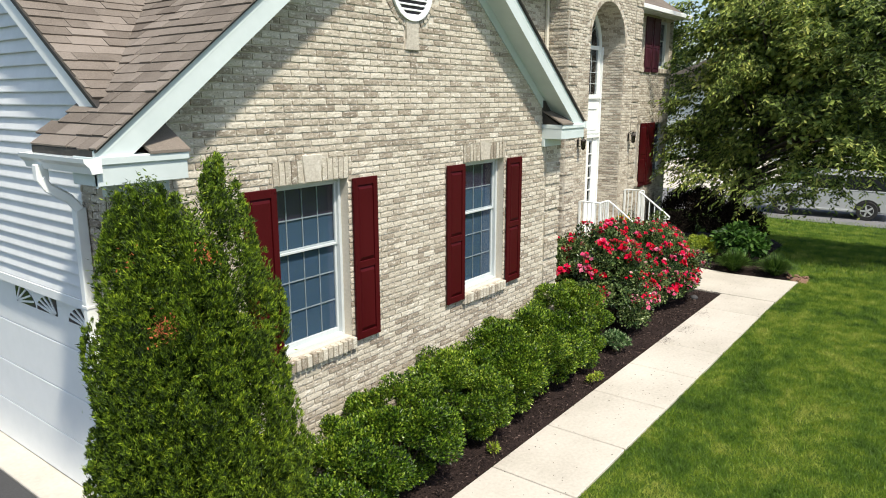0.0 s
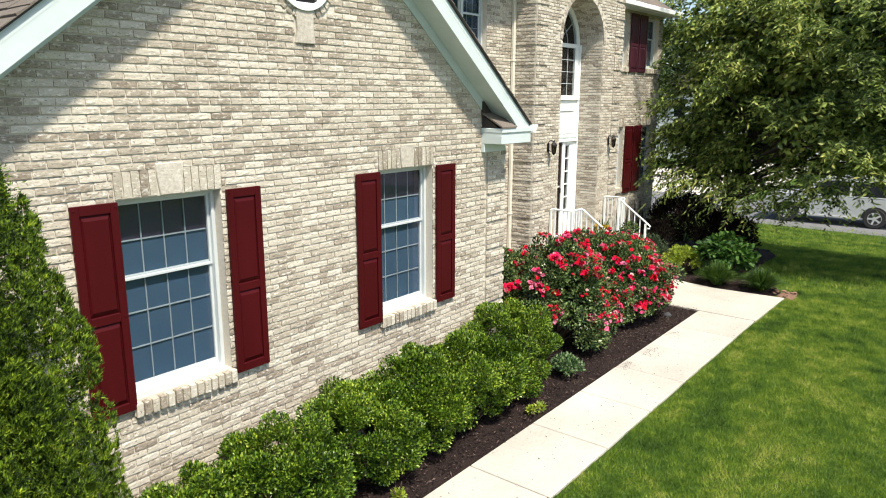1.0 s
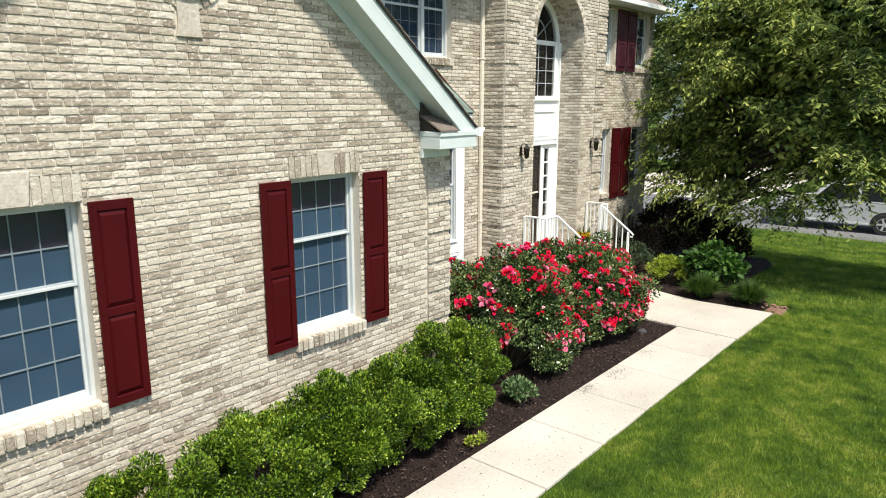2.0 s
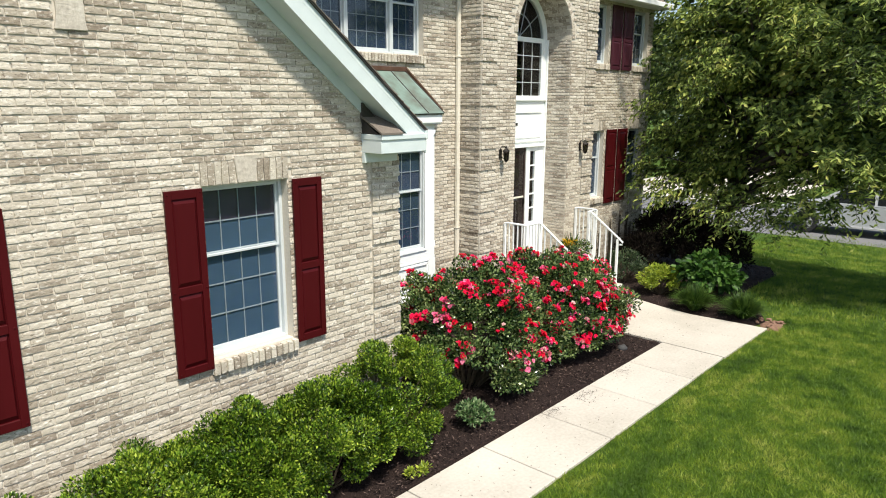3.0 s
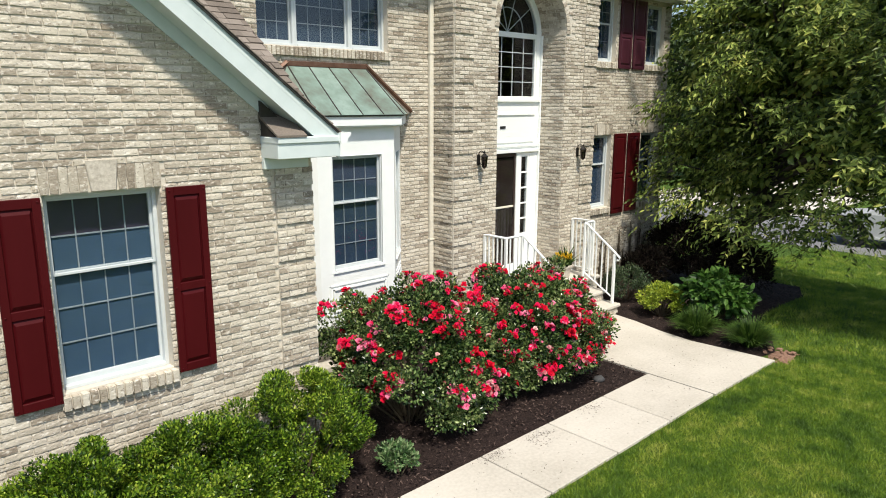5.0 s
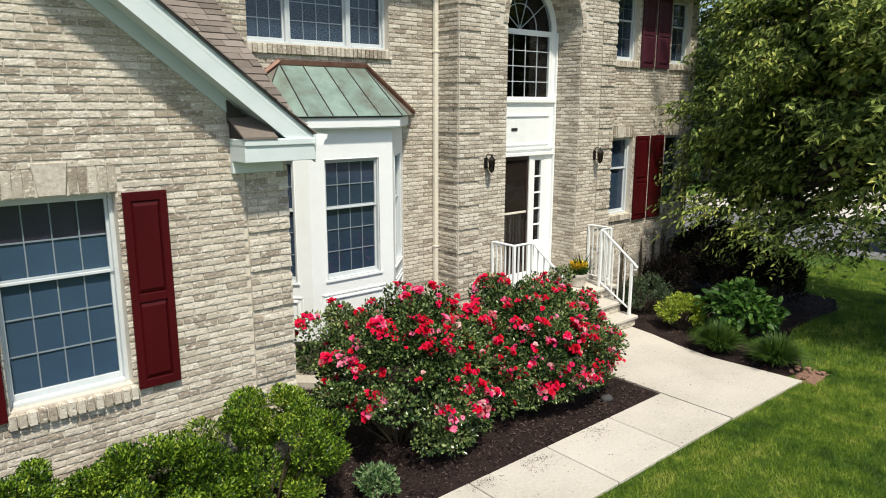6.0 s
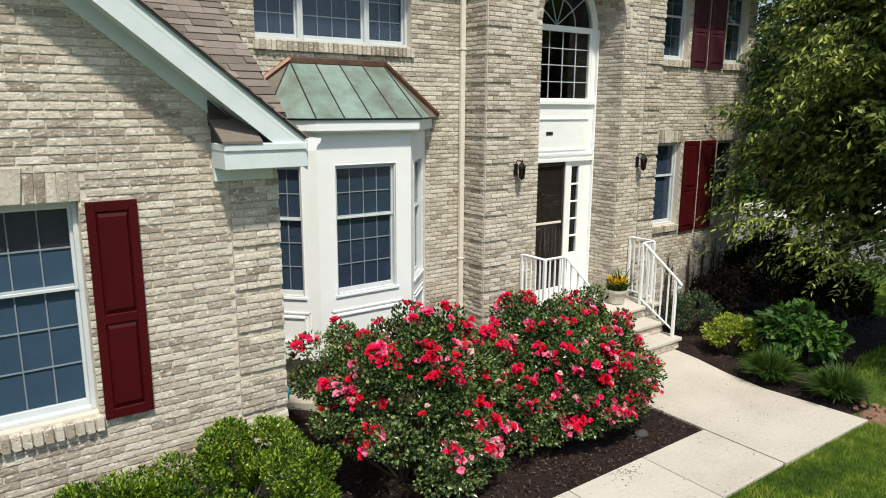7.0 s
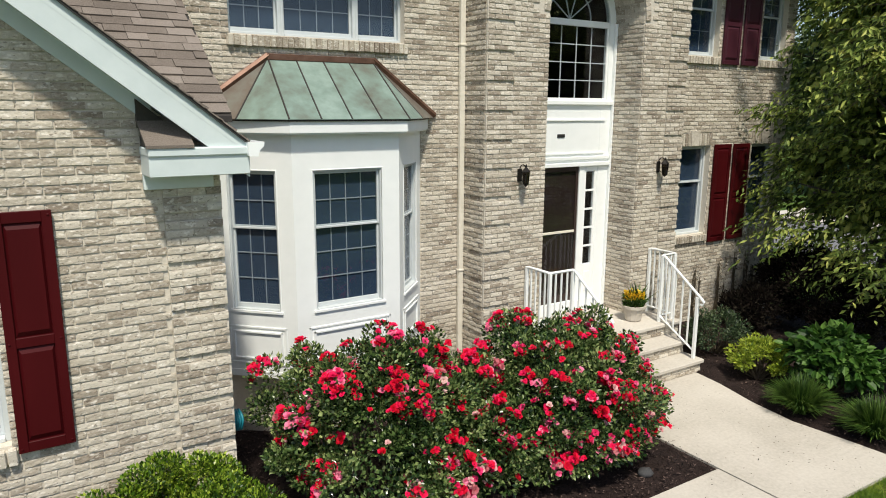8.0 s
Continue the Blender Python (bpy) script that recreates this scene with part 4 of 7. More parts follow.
def grown(d):
    return [(BX0 - (MAIN - BF) - d, MAIN - 0.005), (BX0 - d * 0.42, BF - d), (BX1 + d * 0.42, BF - d), (BX1 + (MAIN - BF) + d, MAIN - 0.005)]
part("underside", prism(bmesh.new(), grown(-0.02), 0.70, 0.74, "z"), M_WHITE, bay)
part("soffit", prism(bmesh.new(), grown(0.10), 3.46, 3.48, "z"), M_WHITE, bay)
part("fascia", prism(bmesh.new(), grown(0.12), 3.48, 3.60, "z"), M_WHITE, bay)
part("drip_edge", prism(bmesh.new(), grown(0.14), 3.60, 3.615, "z"), M_DRIP, bay)
part("foundation", prism(bmesh.new(), grown(-0.35), -0.3, 0.70, "z"), M_CONCRETE, bay)
part("footing", prism(bmesh.new(), grown(-0.06), -0.3, 0.10, "z"), M_CONCRETE, bay, "pale concrete footing ledge")
# copper roof in upright-seamed sheets
ez, tz = 3.617, 4.28
E = [Vector((*p, ez)) for p in grown(0.15)]
E[0].x, E[3].x = E[0].x - 0.08, E[3].x + 0.06
T = [Vector((10.62, MAIN - 0.004, tz)), Vector((11.92, MAIN - 0.004, tz))]
def sheet(a, b, c, d, mat):
    bm = bmesh.new()
    n = (b - a).cross(d - a).normalized()
    if n.z < 0:
        n = -n
    lo = [bm.verts.new(p) for p in (a, b, c, d)]
    hi = [bm.verts.new(p + n * 0.006) for p in (a, b, c, d)]
    bm.faces.new(lo)
    bm.faces.new(hi)
    for k in range(4):
        bm.faces.new((lo[k], lo[(k + 1) % 4], hi[(k + 1) % 4], hi[k]))
    part("copper_sheet", bm, mat, bay, "patinated copper sheet")
def seam(a, b, mat, r=0.013):
    part("seam", tube(bmesh.new(), [a + Vector((0, 0, 0.008)), b + Vector((0, 0, 0.008))], r, 6), mat, bay, "raised seam")
for k in range(4):
    a, b = E[1].lerp(E[2], k / 4), E[1].lerp(E[2], (k + 1) / 4)
    c, d = T[0].lerp(T[1], (k + 1) / 4), T[0].lerp(T[1], k / 4)
    sheet(a, b, c, d, M_PATINA)
for k in range(5):
    seam(E[1].lerp(E[2], k / 4), T[0].lerp(T[1], k / 4), M_DRIP, 0.010)
for e0, e1, top in ((E[0], E[1], T[0]), (E[3], E[2], T[1])):
    mid = e0.lerp(e1, 0.5)
    sheet(e0, mid, top, top.lerp(e0, 0.01), M_DULLCOPPER)
    sheet(mid, e1, top, top.lerp(mid, 0.01), M_PATINA)
    seam(mid, top, M_DRIP, 0.010)
    up = Vector((0, -0.012, 0.03))
    part("flashing", tube(bmesh.new(), [e0 + up, top + up], 0.040, 6), M_COPPER, bay, "brown copper flashing")
part("flashing", boxes([(T[0].x - 0.02, T[1].x + 0.02, MAIN - 0.05, MAIN - 0.004, tz - 0.02, tz + 0.05)], 0.005), M_COPPER, bay, "brown copper flashing")

# ---- roofs ----
EAVE_X0, EAVE_X1 = 2.36, 9.52
RY = 4.66
FS, FY, FZ = 0.72, 5.30, 3.84   # the roof slope that faces the front: height FZ at y FY
def z_gable(x):
    return RIDGE - PITCH * abs(x - WC)
def z_front(y):
    return FZ + FS * (y - FY)
SHINGLE_V = np.array([(-0.5, 0, 0), (0.5, 0, 0), (0.5, 1, 0), (-0.5, 1, 0), (-0.5, 0, 0.014), (0.5, 0, 0.014), (0.5, 1, 0.003), (-0.5, 1, 0.003)])
SHINGLE_F = np.array([(4, 5, 6, 7), (0, 1, 5, 4), (1, 2, 6, 5), (3, 0, 4, 7)])
SHINGLE_MESH = array_mesh("shingle", SHINGLE_V, SHINGLE_F)
SHINGLE_MESH.materials.append(M_SHINGLE)
def lay_shingles(parent, origin, along, up, width, height, keep, near, limit=300, expo=0.120):
    """Courses of shingles over a slope from its lower left corner; along the eave and up the slope are unit vectors."""
    rng = random.Random(3)
    n = along.cross(up)
    if n.z < 0:
        n = -n
    out = []
    r = 0
    while r * expo < height:
        u = -rng.uniform(0, 0.3)
        while u < width:
            w = rng.choice((0.16, 0.22, 0.30, 0.33))
            a, b = max(u, 0), min(u + w, width)
            if b - a > 0.03:
                p = origin + along * ((a + b) / 2) + up * (r * expo)
                if keep(p + up * 0.07):
                    h = rng.uniform(0.7, 1.5)
                    p = p + up * rng.uniform(-0.007, 0.007)
                    cols = [along * (b - a - 0.004), up * (expo + 0.03), n * h]
                    m = Matrix(((cols[0].x, cols[1].x, cols[2].x, p.x), (cols[0].y, cols[1].y, cols[2].y, p.y), (cols[0].z, cols[1].z, cols[2].z, p.z + 0.004), (0, 0, 0, 1)))
                    out.append(m)
            u += w
        r += 1
    order = sorted(range(len(out)), key=lambda i: (out[i].translation - Vector(near)).length)
    one = set(order[:limit])
    vs, fs = [], []
    for i, m in enumerate(out):
        if i in one:
            ob = new("shingle", SHINGLE_MESH)
            ob.parent = parent
            ob.matrix_local = m
        else:
            a = np.array(m)
            fs.append(SHINGLE_F + 8 * len(vs))
            vs.append(SHINGLE_V @ a[:3, :3].T + a[:3, 3])
    if vs:
        tagged(mesh_object("shingles", array_mesh("shingles", np.concatenate(vs), np.concatenate(fs)), M_SHINGLES, parent), kind="stuff")


roof_gable = thing("roof_garage_gable", Matrix(), "brown shingled gable roof over the brick garage front", "roof", kind="structure")
bm = bmesh.new()
d = 0.05
prism(bm, [(EAVE_X0, z_gable(EAVE_X0) - d), (WC, RIDGE - d), (WC, RIDGE), (EAVE_X0, z_gable(EAVE_X0))], RY + 0.062, 5.62)
prism(bm, [(EAVE_X1, z_gable(EAVE_X1) - d), (WC, RIDGE - d), (WC, RIDGE), (EAVE_X1, z_gable(EAVE_X1))], RY + 0.062, 5.62)
prism(bm, [(3.2, z_gable(3.2) - d), (WC, RIDGE - d), (WC, RIDGE), (3.2, z_gable(3.2))], 5.62, 9.2)
prism(bm, [(8.8, z_gable(8.8) - d), (WC, RIDGE - d), (WC, RIDGE), (8.8, z_gable(8.8))], 5.62, 7.4)
part("deck", bm, M_DRIP, roof_gable)
sl = math.sqrt(1 + PITCH ** 2)
lay_shingles(roof_gable, Vector((EAVE_X0, 9.0, z_gable(EAVE_X0))), Vector((0, -1, 0)), Vector((1, 0, PITCH)) / sl, 9.0 - RY, (WC - EAVE_X0) * sl,
             lambda p: (z_gable(p.x) > z_front(p.y) - 0.13 or p.x < 2.76) and not (p.x < 3.0 and p.y > 5.66), (2.9, 5.0, 3.8), 300)
lay_shingles(roof_gable, Vector((EAVE_X1, RY, z_gable(EAVE_X1))), Vector((0, 1, 0)), Vector((-1, 0, PITCH)) / sl, 2.7, (EAVE_X1 - WC) * sl,
             lambda p: z_gable(p.x) > z_front(p.y) - 0.13, (9, 5, 4), 0)

roof_garage = thing("roof_garage", Matrix(), "brown shingled roof slope of the garage behind the gable", "roof", kind="structure")
RX0, RX1 = 2.68, 9.52
bm = prism(bmesh.new(), [(5.08, z_front(5.08) - d), (7.43, z_front(7.43) - d), (7.43, z_front(7.43) - 0.002), (5.08, z_front(5.08) - 0.002)], 8.3, RX1, "x")
prism(bm, [(5.12, z_front(5.12) - d), (9.6, z_front(9.6) - d), (9.6, z_front(9.6) - 0.002), (5.12, z_front(5.12) - 0.002)], RX0, 4.9, "x")
prism(bm, [(9.6, z_front(9.6) - d), (14.2, z_front(5.0) - d), (14.2, z_front(5.0)), (9.6, z_front(9.6))], RX0, 9.3, "x")
part("deck", bm, M_DRIP, roof_garage)
sf = math.sqrt(1 + FS ** 2)
up = Vector((0, 1, FS)) / sf
lay_shingles(roof_garage, Vector((RX0, 5.10, z_front(5.10))), Vector((1, 0, 0)), up, 2.6, 4.4 * sf, lambda p: z_front(p.y) > z_gable(p.x) - (0.13 if p.y > 5.45 else -0.02) and p.y > 5.27, (3.1, 5.9, 4.3), 200)
lay_shingles(roof_garage, Vector((8.3, 5.10, z_front(5.10))), Vector((1, 0, 0)), up, RX1 - 8.3, 2.32 * sf, lambda p: z_front(p.y) > z_gable(p.x) - 0.13, (9.2, 6.4, 4.6), 100)

# rakes, soffits and returns of the gable
trim = thing("trim_gable", Matrix(), "white painted rake boards and boxed eave returns of the gable", "trim", kind="structure")
for s, ex, name in ((-1, EAVE_X0, "rake_board"), (1, EAVE_X1, "rake_board")):
    e = abs(ex - WC)
    X = lambda dd: WC + s * dd
    Z = lambda dd, o: RIDGE - o - PITCH * dd
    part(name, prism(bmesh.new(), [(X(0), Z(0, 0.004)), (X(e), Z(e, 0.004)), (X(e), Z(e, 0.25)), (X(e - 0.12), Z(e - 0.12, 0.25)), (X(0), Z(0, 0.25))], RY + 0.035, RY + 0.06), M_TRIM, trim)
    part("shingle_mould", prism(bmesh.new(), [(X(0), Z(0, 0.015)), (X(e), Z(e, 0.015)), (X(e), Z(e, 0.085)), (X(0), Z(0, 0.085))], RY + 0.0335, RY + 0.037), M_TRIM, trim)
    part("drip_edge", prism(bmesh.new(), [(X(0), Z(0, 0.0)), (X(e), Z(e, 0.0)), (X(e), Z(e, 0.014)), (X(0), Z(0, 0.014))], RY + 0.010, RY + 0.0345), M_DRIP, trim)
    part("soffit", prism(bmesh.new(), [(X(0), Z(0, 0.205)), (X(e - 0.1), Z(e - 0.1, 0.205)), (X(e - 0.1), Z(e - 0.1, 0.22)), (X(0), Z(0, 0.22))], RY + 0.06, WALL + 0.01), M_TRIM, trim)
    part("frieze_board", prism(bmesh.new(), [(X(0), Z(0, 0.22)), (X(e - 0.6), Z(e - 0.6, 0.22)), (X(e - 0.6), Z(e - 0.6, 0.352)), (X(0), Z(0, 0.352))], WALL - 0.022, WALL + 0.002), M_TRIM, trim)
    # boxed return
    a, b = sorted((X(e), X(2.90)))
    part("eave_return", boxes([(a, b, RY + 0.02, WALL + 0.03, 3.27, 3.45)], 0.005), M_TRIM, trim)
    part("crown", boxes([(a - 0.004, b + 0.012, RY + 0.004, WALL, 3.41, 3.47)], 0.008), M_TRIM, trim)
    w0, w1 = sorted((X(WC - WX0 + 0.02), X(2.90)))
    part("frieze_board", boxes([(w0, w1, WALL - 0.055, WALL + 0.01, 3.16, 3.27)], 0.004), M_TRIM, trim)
    cap = bmesh.new()
    p, q = sorted((X(2.885), X(3.2)))
    prism(cap, [(RY - 0.005, 3.468), (WALL, 3.655), (WALL, 3.68), (RY - 0.005, 3.488)], p, q, "x")
    part("flashing", prism(bmesh.new(), [(X(2.888), 3.60), (X(3.07), 3.60), (X(3.07), 3.645), (X(2.888), 3.80)], WALL - 0.055, WALL + 0.005), M_DRIP, trim, "dark brown step flashing")
    part("return_roof", cap, M_SHINGLES, trim, "brown shingle cap of the eave return")
    prism_side = prism(bmesh.new(), [(RY + 0.06, 3.46), (WALL, 3.46), (WALL, 3.64)], p + 0.02, q - 0.02, "x")
    part("return_core", prism_side, M_DRIP, trim)

# siding side of the garage
SX = 2.85
wall_siding = thing("wall_siding", Matrix(), "white lapped vinyl siding on the garage side", "wall", kind="structure")
DOOR_Y0, DOOR_Y1, DOOR_Z = 6.15, 11.05, 2.02
bm = bmesh.new()
box(bm, SX + 0.02, SX + 0.14, 5.36, DOOR_Y0, -0.3, DOOR_Z)
box(bm, SX + 0.02, SX + 0.14, DOOR_Y1, 14, -0.3, DOOR_Z)
prism(bm, [(5.36, DOOR_Z), (14.0, DOOR_Z), (14.0, 3.8), (9.6, z_front(9.6) - 0.06), (5.2, z_front(5.2) - 0.06), (5.2, 3.4), (5.36, 3.4)], SX + 0.02, SX + 0.14, "x")
part("sheathing", bm, M_VINYL, wall_siding)
EXPO = 0.112
k = 0
while True:
    z = DOOR_Z + 0.09 + k * EXPO
    y0 = 5.36 if z < 3.62 else FY + (z + 0.17 - FZ) / FS
    y1 = 14.0 if z < 3.6 else 9.6 + 9.6 - y0
    if y1 - y0 < 0.5 or z > 6.6:
        break
    part("siding_board", prism(bmesh.new(), [(SX - 0.014, z), (SX - 0.014, z + 0.01), (SX + 0.016, z + EXPO + 0.01), (SX + 0.022, z + EXPO + 0.01), (SX + 0.022, z)], y0, y1, "y"), M_VINYL, wall_siding)
    k += 1
for k in range(18):
    z = DOOR_Z + 0.09 - (k + 1) * EXPO
    part("siding_board", prism(bmesh.new(), [(SX - 0.014, z), (SX - 0.014, z + 0.01), (SX + 0.016, z + EXPO + 0.01), (SX + 0.022, z + EXPO + 0.01), (SX + 0.022, z)], 5.36, DOOR_Y0 - 0.09, "y"), M_VINYL, wall_siding)
rake = thing("trim_side_gable", Matrix(), "white rake board of the sided garage gable", "trim", kind="structure")
part("rake_board", prism(bmesh.new(), [(5.08, z_front(5.08) - 0.01), (9.6, z_front(9.6) - 0.01), (9.6, z_front(9.6) - 0.21), (5.08, z_front(5.08) - 0.21)], RX0 + 0.01, RX0 + 0.035, "x"), M_WHITE, rake)
part("soffit", prism(bmesh.new(), [(5.08, z_front(5.08) - 0.19), (9.6, z_front(9.6) - 0.19), (9.6, z_front(9.6) - 0.205), (5.08, z_front(5.08) - 0.205)], RX0 + 0.035, SX + 0.02, "x"), M_WHITE, rake)
part("drip_edge", prism(bmesh.new(), [(5.07, z_front(5.07) + 0.004), (9.6, z_front(9.6) + 0.004), (9.6, z_front(9.6) - 0.02), (5.07, z_front(5.07) - 0.02)], RX0 - 0.01, RX0 + 0.02, "x"), M_DRIP, rake)

garage_door = thing("door_2", Matrix.Translation((SX + 0.06, DOOR_Y0, 0.02)), "closed white sectional garage door with fan-shaped windows", "garage door", kind="structure")
DW = DOOR_Y1 - DOOR_Y0
for k in range(4):
    z = k * 0.503
    part("door_section", boxes([(0, 0.05, 0, DW, z + 0.004, z + 0.499)], 0.005), M_WHITE, garage_door)
part("door_casing", boxes([(-0.08, 0.02, -0.09, 0, 0, DOOR_Z - 0.02), (-0.08, 0.02, DW, DW + 0.09, 0, DOOR_Z - 0.02), (-0.08, 0.02, -0.09, DW + 0.09, DOOR_Z - 0.02, DOOR_Z + 0.07)], 0.005), M_WHITE, garage_door)
for c, way in ((0.06, 1), (0.72, 1), (1.62, -1), (2.30, 1), (3.20, -1), (3.86, -1), (4.78, -1)):
    # each light is a quarter fan whose bars spread from its foot
    FR, FH, FB = 0.43, 0.19, 1.785
    arc = [(c + way * FR * math.cos(math.pi / 2 * k / 10), FB + FH * math.sin(math.pi / 2 * k / 10)) for k in range(11)]
    fan = part("fan_light", prism(bmesh.new(), [(c, FB)] + arc, -0.006, 0.0, "x"), M_CARGLASS, garage_door, "dark fan-shaped pane")
    bm = bmesh.new()
    for deg in (18, 36, 54, 72):
        r = radians(deg)
        q = Vector((way * FR * math.cos(r), FH * math.sin(r)))
        n = Vector((-q.y, q.x)).normalized() * 0.010
        p = q * 0.12
        prism(bm, [(c + w.x, FB + w.y) for w in (p - n, q - n, q + n, p + n)], -0.014, -0.006, "x")
    part("fan_bars", bm, M_WHITE, fan)

# gutters and downspouts
def gutter(name, x, y0, y1, z, s, label):
    g = thing(name, Matrix(), label, "gutter")
    prof = [(0, 0), (0, -0.10), (s * 0.07, -0.105), (s * 0.085, -0.06), (s * 0.115, -0.03), (s * 0.12, 0.0), (s * 0.11, 0.0), (s * 0.105, -0.02), (s * 0.075, -0.055), (s * 0.062, -0.095), (s * 0.01, -0.092), (s * 0.01, 0)]
    part("trough", prism(bmesh.new(), [(x + p, z + q) for p, q in prof], y0, y1), M_WHITE, g)
    part("end_cap", prism(bmesh.new(), [(x + p, z + q) for p, q in prof[:6]], y0 - 0.004, y0), M_WHITE, g)
    part("end_cap", prism(bmesh.new(), [(x + p, z + q) for p, q in prof[:6]], y1, y1 + 0.004), M_WHITE, g)
    return g
gutter("gutter", EAVE_X0 + 0.02, RY - 0.01, 5.62, 3.465, -1, "short white aluminium gutter at the garage eave")
gutter("gutter", EAVE_X1 - 0.02, RY - 0.02, MAIN - 0.5, 3.50, 1, "short white aluminium gutter at the garage eave")
def downspout(pts, mat, label, w=0.037, h=0.028):
    ds = thing("downspout", Matrix(), label, "downspout")
    for i, (a, b) in enumerate(zip(pts, pts[1:])):
        a, b = Vector(a), Vector(b)
        ln = (b - a).length
        q = (b - a).to_track_quat("Z", "Y").to_matrix().to_4x4()
        part("pipe", box(bmesh.new(), -w, w, -h, h, -0.012, ln + 0.012, bevel=0.008, m=Matrix.Translation(a) @ q), mat, ds)
    a, b = Vector(pts[-2]), Vector(pts[-1])
    for f in (0.25, 0.75):
        p = a.lerp(b, f)
        part("strap", boxes([(p.x - 0.045, p.x + 0.045, p.y - 0.04, p.y + 0.04, p.z - 0.012, p.z + 0.012)], 0.003), mat, ds)
    return ds
downspout([(2.30, 5.38, 3.38), (2.30, 5.38, 3.28), (2.33, 5.37, 3.22), (2.45, 5.32, 3.13), (2.50, 5.30, 3.05), (2.50, 5.30, 0.05)], M_WHITE, "white rectangular downspout at the garage corner", 0.042, 0.034)
downspout([(13.205, MAIN - 0.05, 6.05), (13.205, MAIN - 0.05, 0.05)], M_CREAM, "tall cream downspout beside the brick entry bay", 0.038, 0.03)

# upper roofs
roof_main = thing("roof_main", Matrix(), "grey-brown shingled roof of the two-storey house", "roof", kind="structure")
for x0, x1 in ((9.1, EX0), (EX1, MX1 + 0.25)):
    part("deck", prism(bmesh.new(), [(MAIN - 0.34, 6.08), (11.7, 9.1), (16.3, 6.0), (16.3, 5.95), (11.7, 9.0), (MAIN - 0.34, 6.02)], x0, x1, "x"), M_SHINGLES, roof_main)
    part("soffit", boxes([(x0, x1, MAIN - 0.34, MAIN + 0.1, 5.99, 6.02)]), M_WHITE, roof_main)
    part("fascia", boxes([(x0, x1, MAIN - 0.37, MAIN - 0.34, 5.97, 6.10)]), M_WHITE, roof_main)
    part("gutter_trough", boxes([(x0, x1, MAIN - 0.48, MAIN - 0.37, 5.98, 6.09)], 0.01), M_WHITE, roof_main)
part("entry_roof", prism(bmesh.new(), [(EX0 - 0.25, TOP), (EX1 + 0.25, TOP), ((EX0 + EX1) / 2, TOP + 1.6)], ENTRY - 0.3, 11.7), M_SHINGLES, roof_main)

# ---- ground ----
def ground_z(x, y):
    t = min(max((x - 17.5) / 13.0, 0.0), 1.0)
    return -0.035 - 1.0 * t * t * (3 - 2 * t)
def sheet_mesh(name, xs, ys, fz):
    X, Y = np.meshgrid(xs, ys, indexing="ij")
    Zs = np.array([[fz(x, y) for y in ys] for x in xs])
    v = np.stack([X, Y, Zs], -1).reshape(-1, 3)
    ny = len(ys)
    i, j = np.meshgrid(np.arange(len(xs) - 1), np.arange(ny - 1), indexing="ij")
    a = (i * ny + j).ravel()
    return array_mesh(name, v, np.stack([a, a + ny, a + ny + 1, a + 1], 1), True)
xs = np.concatenate([[-1500, -400, -120, -40], np.arange(-15, 45, 1.5), [60, 120, 400, 1500]])
ys = np.concatenate([[-1500, -400, -120, -40], np.arange(-15, 30, 3.0), [60, 120, 400, 1500]])
ground = mesh_object("ground", sheet_mesh("ground", xs, ys, ground_z), M_TURF)
tagged(ground, "mown green lawn soil sloping gently away", "ground", kind="structure")

pavement = thing("pavement", Matrix(), "pale concrete front walk in separate slabs", "walkway", kind="structure")
JX = [2.15, 3.36, 4.56, 5.77, 6.98, 8.25, 9.46, 10.62, 11.80, 12.95, 14.10]
WY0, WY1 = 2.78, 3.76
for a, b in zip(JX, JX[1:]):
    part("slab", boxes([(a + 0.007, b - 0.007, WY0, WY1, -0.10, 0.0)], 0.008), M_CONCRETE, pavement)
edge = [(14.11, 2.76), (15.97, 2.72), (15.93, 3.3), (15.86, 4.0), (15.95, 4.6), (16.12, 5.2), (16.2, 5.7), (14.11, 5.7)]
bm = prism(bmesh.new(), edge, -0.10, 0.0, "z")
part("slab", bm, M_CONCRETE, pavement)
part("joint_filler", boxes([(2.15, 14.14, WY0 + 0.01, WY1 - 0.01, -0.09, -0.022)]), M_MULCH, pavement)
apron = part("pavement_apron", boxes([(2.57, 2.92, 5.45, 12.5, -0.1, 0.018)], 0.01), M_CONCRETE, None)
tagged(apron, "tan concrete strip in front of the garage door", "apron", kind="structure")
drive = part("driveway", boxes([(-9, 2.14, -3.0, 14.0, -0.1, -0.005), (2.14, 2.565, 5.05, 14.0, -0.1, -0.005)]), M_ASPHALT, None)
tagged(drive, "dark asphalt driveway beside the garage", "driveway", kind="structure")

